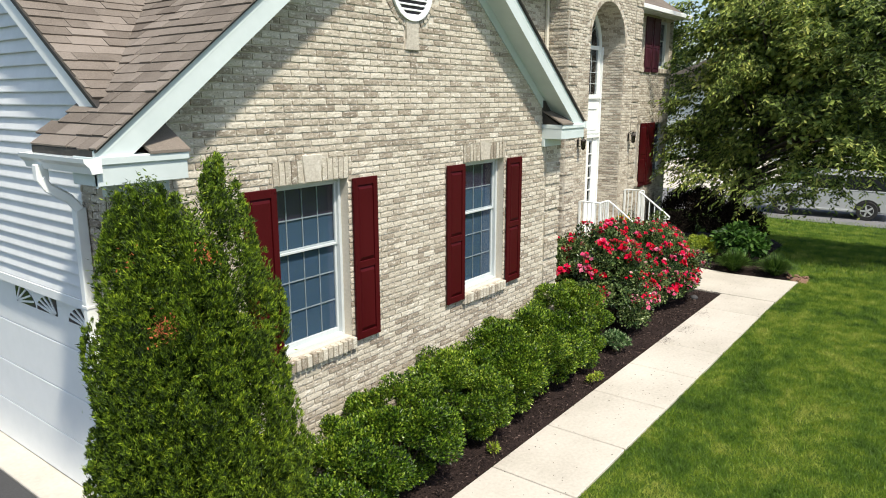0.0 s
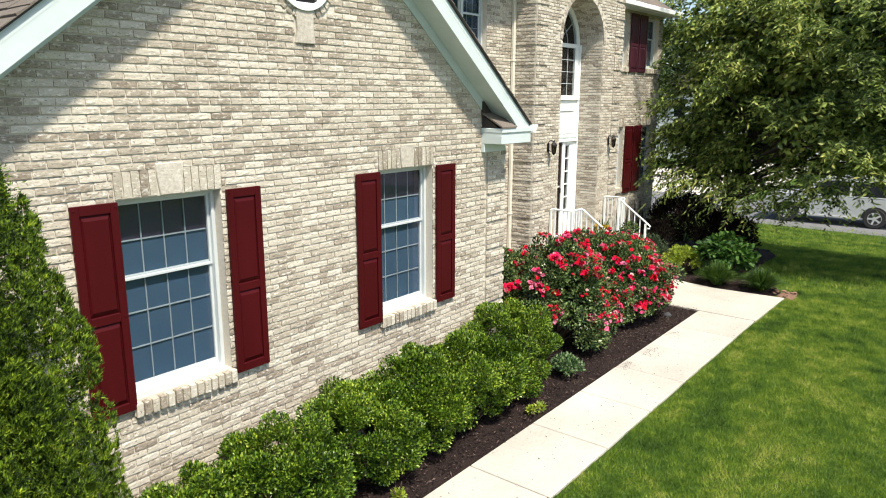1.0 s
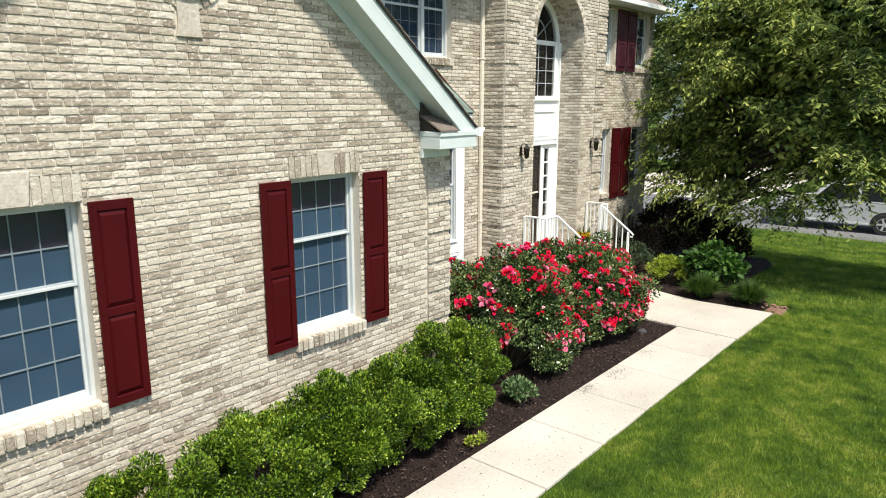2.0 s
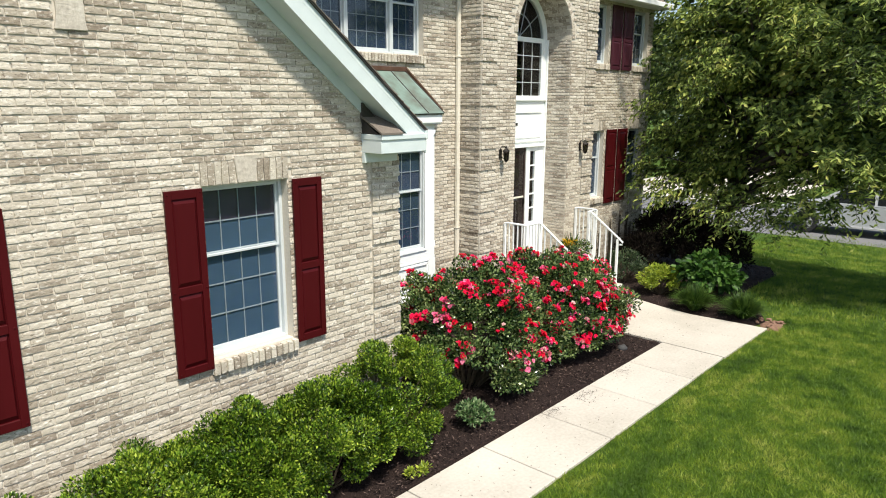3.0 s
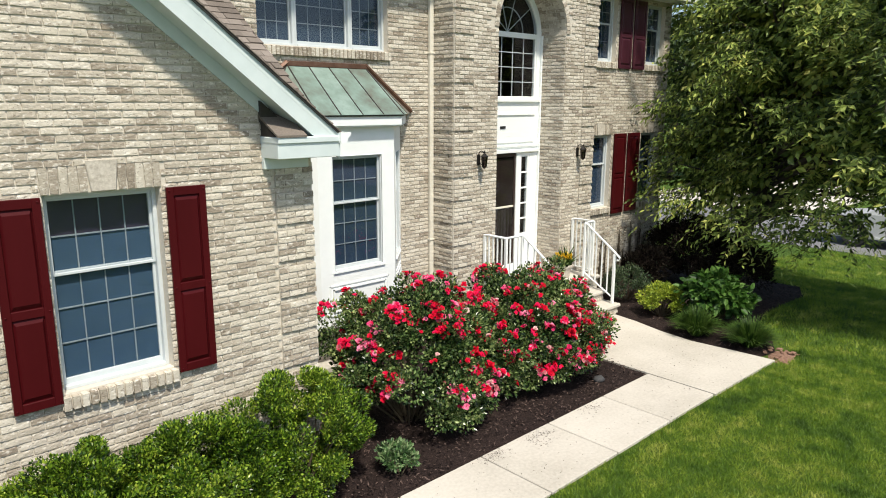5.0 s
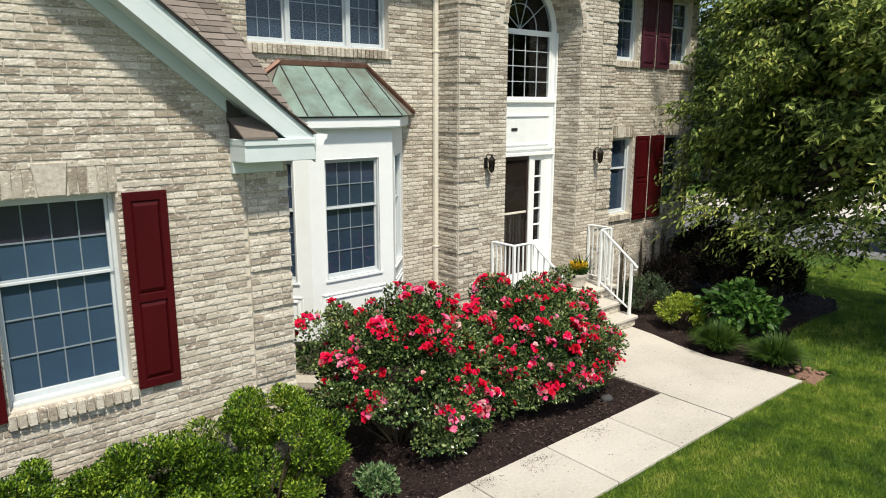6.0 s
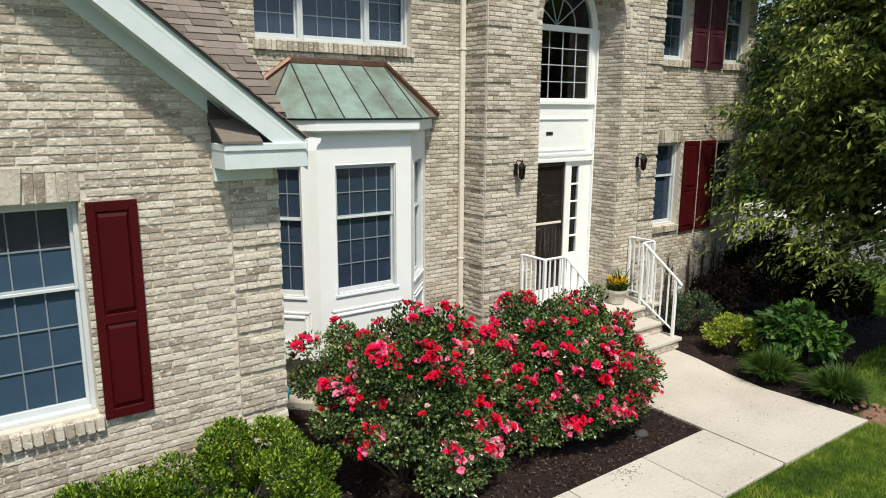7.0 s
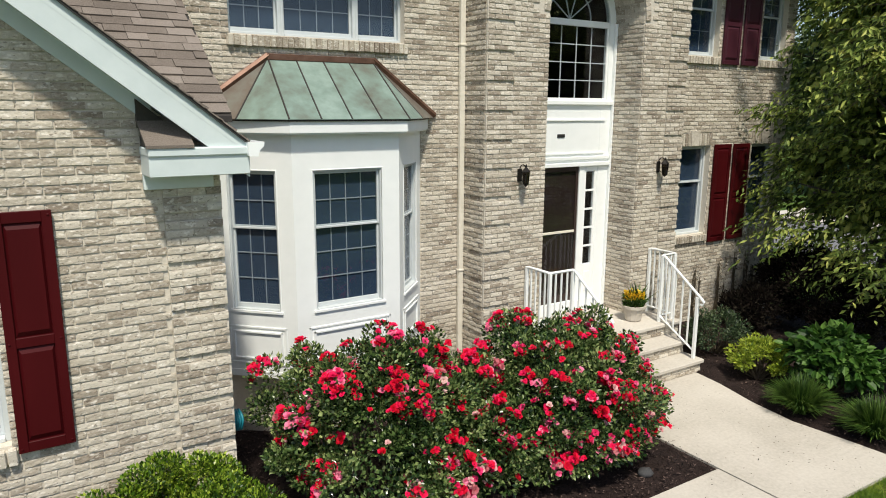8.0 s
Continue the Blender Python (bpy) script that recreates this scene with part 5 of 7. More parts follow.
def bed_mesh(name, poly, z, amp):
    """A low mound of mulch over a polygon."""
    from_pts = [Vector((x, y)) for x, y in poly]
    x0, x1 = min(p.x for p in from_pts), max(p.x for p in from_pts)
    y0, y1 = min(p.y for p in from_pts), max(p.y for p in from_pts)
    bm = bmesh.new()
    f = bm.faces.new([bm.verts.new((x, y, z)) for x, y in poly])
    f.normal_update()
    if f.normal.z < 0:
        f.normal_flip()
    step = 0.25
    for k in range(1, int((x1 - x0) / step)):
        bmesh.ops.bisect_plane(bm, geom=bm.verts[:] + bm.edges[:] + bm.faces[:], plane_co=(x0 + k * step, 0, 0), plane_no=(1, 0, 0))
    for k in range(1, int((y1 - y0) / step)):
        bmesh.ops.bisect_plane(bm, geom=bm.verts[:] + bm.edges[:] + bm.faces[:], plane_co=(0, y0 + k * step, 0), plane_no=(0, 1, 0))
    for v in bm.verts:
        if not v.is_boundary:
            v.co.z += amp * (0.5 + noise.noise(v.co * 1.7)) + 0.02 * noise.noise(v.co * 6)
        v.co.z += ground_z(v.co.x, v.co.y) + 0.035
    return bm
BED_A = [(2.9, 3.775), (14.10, 3.775), (14.10, 5.75), (13.3, 6.95), (13.3, 7.45), (9.38, 7.45), (9.38, 5.02), (2.9, 5.02)]
BED_B = [(16.0, 2.95), (16.4, 2.88), (16.85, 3.1), (17.35, 3.55), (18.3, 3.85), (19.4, 3.9), (20.6, 3.95), (21.7, 4.4), (22.0, 5.4), (21.6, 6.8), (21.0, 7.4), (16.25, 7.45), (16.2, 5.7), (16.14, 5.2), (15.97, 4.6), (15.88, 4.0), (15.95, 3.3)]
for poly, nm in ((BED_A, "mulch_bed"), (BED_B, "mulch_bed")):
    bed = part(nm, bed_mesh(nm, poly, -0.02, 0.05), M_MULCH, None, smooth=True)
    tagged(bed, "dark brown wood mulch in a planting bed", "mulch", kind="structure")
rng = np.random.default_rng(21)
def inside(poly, x, y):
    c = np.zeros(len(x), bool)
    j = len(poly) - 1
    for i in range(len(poly)):
        xi, yi, xj, yj = *poly[i], *poly[j]
        with np.errstate(divide="ignore", invalid="ignore"):
            c ^= ((yi > y) != (yj > y)) & (x < (xj - xi) * (y - yi) / (yj - yi + 1e-12) + xi)
        j = i
    return c
def chips(poly, n, box_):
    x, y = rng.uniform(box_[0], box_[1], n), rng.uniform(box_[2], box_[3], n)
    ok = inside(poly, x, y)
    x, y = x[ok], y[ok]
    p = np.stack([x, y, np.array([ground_z(a, 0) for a in x]) + 0.035 + rng.uniform(0.0, 0.05, len(x))], 1)
    al = unit(np.stack([rng.normal(size=len(x)), rng.normal(size=len(x)), rng.normal(size=len(x)) * 0.35], 1))
    nn = unit(np.stack([rng.normal(size=len(x)) * 0.5, rng.normal(size=len(x)) * 0.5, np.ones(len(x))], 1))
    return leaves("mulch_chips", p, al, nn, rng.uniform(0.02, 0.065, len(x)), rng.uniform(0.008, 0.02, len(x)))
for poly, n, bx in ((BED_A, 26000, (2.9, 14.1, 3.76, 7.4)), (BED_B, 9000, (15.9, 22.4, 2.7, 7.4))):
    ob = mesh_object("mulch_chips", chips(poly, n, bx), M_CHIP)
    tagged(ob, "loose dark shredded wood mulch", "mulch", kind="stuff")
fx, fy = rng.uniform(5.0, 16.0, 900), rng.uniform(2.8, 5.6, 900)
ok = ((fx < 14.1) & (fy < 3.75)) | ((fx > 14.15) & (fx < 15.9))
fx, fy = fx[ok], fy[ok]
fp = np.stack([fx, fy, np.full(len(fx), 0.002)], 1)
ob = mesh_object("walk_debris", leaves("walk_debris", fp, np.stack([rng.normal(size=len(fx)), rng.normal(size=len(fx)), np.full(len(fx), 0.15)], 1), np.tile((0.0, 0.0, 1.0), (len(fx), 1)), rng.uniform(0.008, 0.03, len(fx)), rng.uniform(0.006, 0.014, len(fx))), M_CHIP)
tagged(ob, "scattered bits of mulch and dry leaf on the walk", "debris", kind="stuff")
def shade_fan(x, y, rx, ry, n, seed):
    """A ragged fan of dark flecks at the walk's edge, standing in for leaf-shaped shade."""
    rg = np.random.default_rng(seed)
    a, r = rg.uniform(0, math.tau, n), rg.random(n) ** 0.7
    r = r * (0.75 + 0.35 * np.sin(a * 5 + seed) * np.sin(a * 3 + 1))
    p = np.stack([x + np.cos(a) * r * rx, y + np.sin(a) * r * ry, rg.uniform(0.001, 0.004, n)], 1)
    p = p[(p[:, 1] < 3.75)]
    k = len(p)
    al = np.stack([rg.normal(size=k), rg.normal(size=k), np.full(k, 0.1)], 1)
    return leaves("spilt_mulch", p, al, np.tile((0.0, 0.0, 1.0), (k, 1)), rg.uniform(0.008, 0.022, k), rg.uniform(0.005, 0.010, k))
# three patches of leafy shade laid on the walk as dark flecks
for i, (x, y, rx, ry, n) in enumerate(((10.72, 3.66, 0.34, 0.15, 150), (11.45, 3.62, 0.40, 0.24, 190), (12.55, 3.66, 0.32, 0.18, 130))):
    tagged(mesh_object("spilt_mulch", shade_fan(x, y, rx, ry, n, 60 + i), M_CHIP), "thin scatter of dark flecks standing in for leafy shade on the walk's edge", "debris", kind="stuff")
bm = bmesh.new()
bmesh.ops.create_grid(bm, x_segments=26, y_segments=20, size=1.0)
for v in bm.verts:
    r = math.hypot(v.co.x, v.co.y) * (1 + 0.45 * noise.noise(v.co * 2.1 + Vector((3, 1, 0))))
    x, y = 16.30 + v.co.x * 0.36, 2.74 + v.co.y * 0.25
    v.co = Vector((x, y, ground_z(x, y) + 0.045 - 0.075 * r * r + 0.022 * noise.noise(Vector((x * 14, y * 14, 2)))))
patch = part("soil_patch", bm, M_SOIL, None, smooth=True)
tagged(patch, "bare reddish clay soil beside the walk", "soil", kind="structure")
srng = random.Random(8)
for k in range(15):
    bm = bmesh.new()
    bmesh.ops.create_icosphere(bm, subdivisions=1, radius=1.0)
    for v in bm.verts:
        v.co *= 1 + srng.uniform(-0.2, 0.2)
    s = srng.uniform(0.02, 0.06)
    bmesh.ops.transform(bm, matrix=Matrix.Translation((srng.uniform(16.05, 16.55), srng.uniform(2.58, 3.0), 0.015)) @ Matrix.Rotation(srng.uniform(0, 6), 4, "Z") @ Matrix.Diagonal((s, s * 0.7, s * 0.45, 1)), verts=bm.verts)
    tagged(part("stone", bm, M_SOIL, None), "reddish flat stone lying on bare soil", "stone", "stones by the walk")
bm = bmesh.new()
bmesh.ops.create_icosphere(bm, subdivisions=2, radius=1.0)
for v in bm.verts:
    v.co *= 1 + 0.25 * noise.noise(v.co * 1.5)
bmesh.ops.transform(bm, matrix=Matrix.Translation((13.3, 4.05, 0.05)) @ Matrix.Diagonal((0.09, 0.07, 0.05, 1)), verts=bm.verts)
tagged(part("stone", bm, M_ASPHALT, None, smooth=True), "dark rounded stone lying in the mulch", "stone")

# lawn
def lawn(n, x0, x1, y0, y1, hmin, hmax, w, fade):
    """Blades over a rectangle; they thin out over the last metres of its west, east and street sides (fade)."""
    x, y = rng.uniform(x0, x1, n), rng.uniform(y0, y1, n)
    ok = ~inside(BED_B, x, y) & ~((y > WY0 - 0.015 + 0.03 * np.sin(x * 5.1) * np.sin(x * 1.7)) & (x < 16.0))
    ok &= ~((((x - 16.30) / 0.36) ** 2 + ((y - 2.76) / 0.25) ** 2 < 0.8 + 0.5 * np.sin(x * 23) * np.sin(y * 19)) & (rng.random(n) < 0.92))
    thin = np.minimum(1, (x - x0) / fade[0]) * np.minimum(1, (x1 - x) / fade[1]) * np.minimum(1, (y - y0) / fade[2])
    ok &= rng.random(n) < thin
    x, y = x[ok], y[ok]
    k = len(x)
    t = np.clip((x - 17.5) / 13.0, 0, 1)
    p = np.stack([x, y, -0.04 - t * t * (3 - 2 * t)], 1)
    lean = np.stack([rng.normal(size=k) * 0.6, rng.normal(size=k) * 0.6, np.ones(k)], 1)
    nn = np.stack([rng.normal(size=k), rng.normal(size=k), rng.normal(size=k) * 0.3], 1)
    return leaves("grass", p, lean, nn, rng.uniform(hmin, hmax, k), rng.uniform(0.6, 1.2, k) * w, BLADE)
for args in ((360000, 2.4, 17.5, -1.9, 2.82, 0.035, 0.068, 0.0095, (2.2, 1.0, 1.6)), (100000, 8.0, 22.0, -4.5, -0.6, 0.05, 0.105, 0.010, (3.0, 2.0, 2.5)), (160000, 16.4, 31.5, -6.0, 7.0, 0.06, 0.11, 0.014, (1.0, 1.5, 3.5))):
    ob = mesh_object("lawn_grass", lawn(*args), M_BLADE)
    tagged(ob, "mown green lawn with yellower patches", "grass", kind="stuff")

# ---- front steps, railings, pot, lamps ----
steps = thing("front_steps", Matrix(), "three stone-topped brick front steps up to the landing", "steps", kind="structure")
levels = [(5.66, 0.19, 14.30, 16.30), (5.98, 0.38, 14.30, 16.30), (6.30, LAND, 13.88, 16.56)]
for i, (y, z, s0, s1) in enumerate(levels):
    y1 = levels[i + 1][0] + 0.05 if i < 2 else 7.52
    part("tread", boxes([(s0 - 0.02, s1 + 0.02, y - 0.03, y1, z - 0.06, z)], 0.012), M_CONCRETE, steps)
    part("riser_core", boxes([(s0 + 0.02, s1 - 0.02, y + 0.012, 6.93, z - 0.19 if i < 2 else 0.0, z - 0.06)]), M_MORTAR, steps)
    for r in range(2):
        for c in courses(s0 + 0.02, s1 - 0.02, 0, COURSE, (), None, r):
            ob = new("brick", BRICK_MESHES[(r * 3 + i * 5 + int(c[0] * 10)) % 14])
            ob.parent = steps
            ob.matrix_local = Matrix.Translation((c[0], y + 0.012, z - 0.19 + (r + 0.5) * 0.064)) @ Matrix.Diagonal((c[2] / BRICK, 1, 0.95, 1))
def railing(xl, xs, label):
    """A rail along the landing's side, across its front to the stair at xs, and down the stair."""
    r = thing("railing", Matrix(), label, "railing", "railings of the front steps")
    yb, yk, yf = 6.88, 6.40, 5.74
    zt, zf = LAND + 1.03, 0.19 + 0.92
    low0, low1 = LAND + 0.10, 0.19 + 0.11
    path = [(xl, yb + 0.03, zt - 0.09), (xl, yb + 0.03, zt - 0.04), (xl, yb - 0.02, zt - 0.005), (xl, yb - 0.08, zt), (xl, yk, zt), (xs, yk, zt), (xs, yk - 0.05, zt - 0.02), (xs, yf - 0.05, zf), (xs, yf - 0.11, zf - 0.05), (xs, yf - 0.10, zf - 0.10), (xs, yf - 0.05, zf - 0.10)]
    part("top_rail", tube(bmesh.new(), path, 0.020, 8), M_WHITE, r, smooth=True)
    part("bottom_rail", tube(bmesh.new(), [(xl, yb, low0), (xl, yk, low0), (xs, yk, low0)], 0.015, 6), M_WHITE, r)
    part("bottom_rail", tube(bmesh.new(), [(xs, yk, low0), (xs, yf, low1)], 0.015, 6), M_WHITE, r)
    for x, y, z0, z1 in ((xl, yb, LAND, zt), (xl, yk, LAND, zt), (xs, yk, LAND, zt), (xs, yf, 0.19, zf)):
        part("post", boxes([(x - 0.022, x + 0.022, y - 0.022, y + 0.022, z0, z1)], 0.003), M_WHITE, r)
    spots = [(xl, yb + (yk - yb) * k / 5, low0, zt) for k in range(1, 5)]
    n = round(abs(xs - xl) / 0.1)
    spots += [(xl + (xs - xl) * k / n, yk, low0, zt) for k in range(1, n)]
    spots += [(xs, yk + (yf - yk) * k / 5, low0 + (low1 - low0) * k / 5, zt + (zf - zt) * k / 5) for k in range(1, 5)]
    for x, y, z0, z1 in spots:
        part("baluster", boxes([(x - 0.010, x + 0.010, y - 0.010, y + 0.010, z0, z1)]), M_WHITE, r)
    return r
railing(13.98, 14.39, "white metal railing round the landing and down the steps")
railing(16.47, 16.20, "white metal railing round the landing and down the steps")

pot = thing("flower_pot", Matrix.Translation((15.92, 6.66, LAND)), "pale stone pot of yellow flowers on the landing", "flower pot")
part("pot", lathe(bmesh.new(), [(0.105, 0), (0.125, 0.02), (0.135, 0.10), (0.165, 0.20), (0.185, 0.205), (0.188, 0.245), (0.165, 0.247), (0.155, 0.21)], 12), M_CLAYPOT, pot)
part("soil", lathe(bmesh.new(), [(0.155, 0.20), (0.15, 0.215)], 12), M_MULCH, pot)
prng = np.random.default_rng(4)
def tuft(n, r, h0, h1, shape, ln, wd, name):
    d = sphere_dirs(prng, n)
    p = np.stack([d[:, 0] * r, d[:, 1] * r, prng.uniform(h0, h1, n)], 1)
    return leaves(name, p, d + np.array((0, 0, 0.8)), sphere_dirs(prng, n), prng.uniform(*ln, n), prng.uniform(*wd, n), shape)
mesh_object("pot_leaves", tuft(350, 0.13, 0.22, 0.38, DIAMOND, (0.05, 0.10), (0.02, 0.035), "pot_leaves"), M_LILYTURF, pot)
mesh_object("flower_tuft", tuft(320, 0.13, 0.33, 0.44, DIAMOND, (0.03, 0.05), (0.025, 0.04), "flower_tuft"), M_YELLOWPETAL, pot)
mesh_object("pot_spike", leaves("pot_spike", np.repeat([[0.06, -0.02, 0.22]], 26, 0), prng.normal(size=(26, 3)) * 0.35 + np.array((0.1, 0, 1.0)), sphere_dirs(prng, 26), prng.uniform(0.25, 0.45, 26), np.full(26, 0.016), DIAMOND), M_LILYTURF, pot)

def sconce(x):
    s = thing("wall_lantern", Matrix.Translation((x, ENTRY - 0.012, 2.93)) @ Matrix.Scale(0.86, 4), "black iron wall lantern with smoked glass on brick", "wall lamp", "lanterns beside the entry")
    part("backplate", box(bmesh.new(), -0.045, 0.045, -0.018, 0, -0.17, 0.03, bevel=0.008), M_IRON, s)
    pts = [(0, -0.01 - 0.075 * (1 - math.cos(a)), 0.02 + 0.075 * math.sin(a)) for a in np.linspace(0, math.pi, 10)]
    part("arm", tube(bmesh.new(), pts, 0.009, 6), M_IRON, s)
    part("scroll", tube(bmesh.new(), [(0, -0.02, -0.12), (0, -0.08, -0.16), (0, -0.13, -0.13), (0, -0.12, -0.09)], 0.008, 6), M_IRON, s)
    part("roof_cap", lathe(bmesh.new(), [(0.075, 0.0), (0.07, 0.012), (0.035, 0.05), (0.012, 0.075), (0.018, 0.09), (0.004, 0.12)], 6, (0, -0.16, -0.01)), M_IRON, s)
    g = part("lantern_glass", lathe(bmesh.new(), [(0.042, -0.19), (0.058, 0.0)], 6, (0, -0.16, -0.01)), M_LANTERN, s)
    part("cage", tube(bmesh.new(), [(0, -0.16, -0.19), (0, -0.16, -0.215), (0, -0.16, -0.24)], [0.045, 0.03, 0.006], 6), M_IRON, s)
    for k in range(6):
        a = k * math.tau / 6
        part("cage_bar", tube(bmesh.new(), [(0.044 * math.cos(a), -0.16 + 0.044 * math.sin(a), -0.20), (0.061 * math.cos(a), -0.16 + 0.061 * math.sin(a), 0.0)], 0.005, 4), M_IRON, s)
    part("candle", lathe(bmesh.new(), [(0.012, -0.18), (0.012, -0.09), (0.006, -0.06)], 8, (0, -0.16, 0)), M_CREAM, s)
sconce(13.83)
sconce(16.56)

hose = thing("hose_coil", Matrix.Translation((WX1 + 0.05, 5.42, 1.035)), "teal garden hose coiled on the garage side wall", "hose")
bm = bmesh.new()
pts = []
for k in range(120):
    a = k * math.tau / 24
    pts.append((0.02 + 0.022 * (k // 24) + 0.004 * math.sin(a * 3), 0.085 * math.cos(a), 0.085 * math.sin(a)))
part("coil", tube(bm, pts, 0.013, 6), M_TEAL, hose, smooth=True)
part("hanger", boxes([(-0.06, 0.12, -0.02, 0.02, 0.04, 0.07)], 0.005), M_IRON, hose)

# ---- shrubs ----
def stems(rng, base_r, tips, r0, r1, name, parent, mat=M_STEM, sides=5):
    for t in tips:
        t = Vector(t)
        b = Vector((t.x * base_r, t.y * base_r, 0.0))
        mid = b.lerp(t, 0.5) + Vector(rng.normal(size=3) * 0.05)
        part(name, tube(bmesh.new(), [b, mid, t], [r0, (r0 + r1) / 2, r1], sides), mat, parent)


def shrub(name, x, y, radii, seed, n_clumps, size, per, leaf, width, mat, label, category, group="", shape=DIAMOND, up=0.5, low=-0.3, lift=None, extra=None, z=0.0, cut=None):
    rng = np.random.default_rng(seed)
    ob = thing(name, Matrix.Translation((x, y, z)), label, category, group)
    c, d = clumps_on(rng, n_clumps, radii, low)
    c[:, 2] += radii[2] * (0.95 if lift is None else lift)
    if extra is not None:
        c = np.concatenate([c, np.array(extra)])
    if cut is not None:
        c = c[~cut(c)]
    c[:, 2] = np.maximum(c[:, 2], size * 0.55)
    p, o = clump_leaves(rng, c, size, per)
    keep = p[:, 2] > 0.03
    p, o = p[keep], o[keep]
    k = len(p)
    centre = np.array((0, 0, radii[2] * 0.6))
    out = unit(p - centre)
    al = unit(o + out * 0.6 + rng.normal(size=(k, 3)) * 0.6 + np.array((0, 0, up)))
    nn = unit(out + rng.normal(size=(k, 3)) * 0.7 + np.array((0, 0, 0.6)))
    mesh_object("foliage", leaves("foliage", p, al, nn, rng.uniform(0.7, 1.3, k) * leaf, rng.uniform(0.75, 1.25, k) * width, shape), mat, ob)
    stems(rng, 0.12, c[:: max(1, len(c) // 16)], 0.012, 0.005, "stem", ob)
    return ob, c, rng


HB = "rounded clipped green hedge shrub in dark mulch below the brick wall"
for i, (x, y, rx, ry, rz) in enumerate(((4.10, 4.36, 0.66, 0.60, 0.47), (5.00, 4.40, 0.74, 0.64, 0.55), (6.05, 4.45, 0.72, 0.60, 0.58), (6.80, 4.42, 0.62, 0.62, 0.62), (7.72, 4.38, 0.78, 0.66, 0.62), (8.74, 4.45, 0.84, 0.64, 0.66))):
    hr = np.random.default_rng(140 + i)
    lumps = sphere_dirs(hr, 20) * np.array((rx, ry * 0.95, rz * 0.9)) * hr.uniform(0.35, 0.95, (20, 1)) + np.array((0, 0, rz))
    lumps = lumps[(lumps[:, 2] > 0.35) & (lumps[:, 1] < 0.5)]
    shrub("hedge_shrub", x, y, (rx, ry, rz), 40 + i, 50, 0.150, 600, 0.033, 0.020, M_BOX, HB, "shrub", "hedge along the garage", up=0.7, low=-0.8, extra=lumps)
shrub("variegated_shrub", 9.72, 4.12, (0.20, 0.18, 0.16), 60, 10, 0.10, 110, 0.05, 0.03, M_VARIEGATED, "small pale-edged grey-green leafy plant at the end of the hedge", "shrub")
for i, (x, y) in enumerate(((6.0, 3.90), (8.45, 3.86), (8.6, 3.84))):
    shrub("weed", x, y, (0.06, 0.06, 0.05), 70 + i, 4, 0.04, 30, 0.045, 0.02, M_YELLOWLEAF, "small green weed growing in the mulch", "weed", "weeds in the mulch")

# arborvitae with several leaders
arb = thing("arborvitae", Matrix.Translation((2.81, 4.36, 0)), "tall dense green arborvitae with pointed tips at the garage corner", "evergreen tree")
rng = np.random.default_rng(77)
cs, tufts = [], []
for lx, ly, top, rad, share in ((-0.28, 0.02, 3.34, 0.46, 1.1), (-0.10, -0.16, 3.02, 0.54, 1), (0.22, 0.0, 3.42, 0.52, 1.1), (-0.40, 0.10, 3.28, 0.38, 0.8), (0.02, 0.16, 3.15, 0.44, 0.6)):
    for out, count in ((cs, 380), (tufts, 165)):
        k = int(count * share)
        z = 0.05 + (1 - rng.random(k) ** 0.8) * (top - 0.07)
        f = z / top
        prof = np.where(f < 0.3, 0.94 + 0.2 * f, np.maximum(0.0, 1 - (np.maximum(f - 0.3, 0) / 0.70) ** 1.95))
        a = rng.uniform(0, math.tau, k)
        r = 0.95 * rad * prof * (0.66 if out is cs else rng.uniform(0.80, 1.06, k))
        c = np.stack([lx + np.cos(a) * r, ly + np.sin(a) * r, z], 1)
        if out is tufts:
            # each lump carries tufts over its outer and upper side
            lump = np.repeat(c, 50, 0)
            way = unit(sphere_dirs(rng, len(lump)) + np.repeat(np.stack([np.cos(a), np.sin(a), np.full(k, 0.35)], 1), 50, 0) * 0.7)
            c = lump + way * np.repeat(rng.uniform(0.07, 0.125, k) * np.minimum(1, 0.3 + prof * 1.3), 50)[:, None] * np.array((0.62, 0.62, 2.4))
        out.append(c)
cs, tufts = np.concatenate(cs), np.concatenate(tufts)
def sprays(c, per, size, lo, hi, wid, lift, cone, shape=SPRAY):
    """Feathery tufts: each a fan of thin scale-leaf twigs spreading outwards and up from its base."""
    n = len(c)
    radial = unit(np.stack([c[:, 0], c[:, 1], np.zeros(n)], 1))
    axis = unit(radial + np.array((0, 0, lift)) + rng.normal(size=(n, 3)) * 0.45)
    axis = np.repeat(axis, per, 0)
    q = np.repeat(c, per, 0) + rng.normal(size=(n * per, 3)) * size
    along = unit(axis + rng.normal(size=q.shape) * cone)
    face = unit(np.repeat(radial, per, 0) * 0.6 + rng.normal(size=q.shape) * 0.8)
    ok = q[:, 2] > 0.02
    q, along, face = q[ok], along[ok], face[ok]
    return leaves("foliage", q, along, face, rng.uniform(lo, hi, len(q)), rng.uniform(wid * 0.7, wid * 1.3, len(q)), shape)
mesh_object("inner_foliage", sprays(cs, 55, 0.05, 0.022, 0.045, 0.011, 0.9, 0.7, DIAMOND), M_ARB, arb)
mesh_object("foliage", sprays(tufts, 12, 0.006, 0.022, 0.048, 0.0080, 2.3, 0.34, DIAMOND), M_ARB, arb)
part("trunk", tube(bmesh.new(), [(0, 0, 0), (0.02, 0.02, 1.2), (0.1, 0.03, 2.6)], [0.07, 0.05, 0.02], 8), M_BARK, arb)
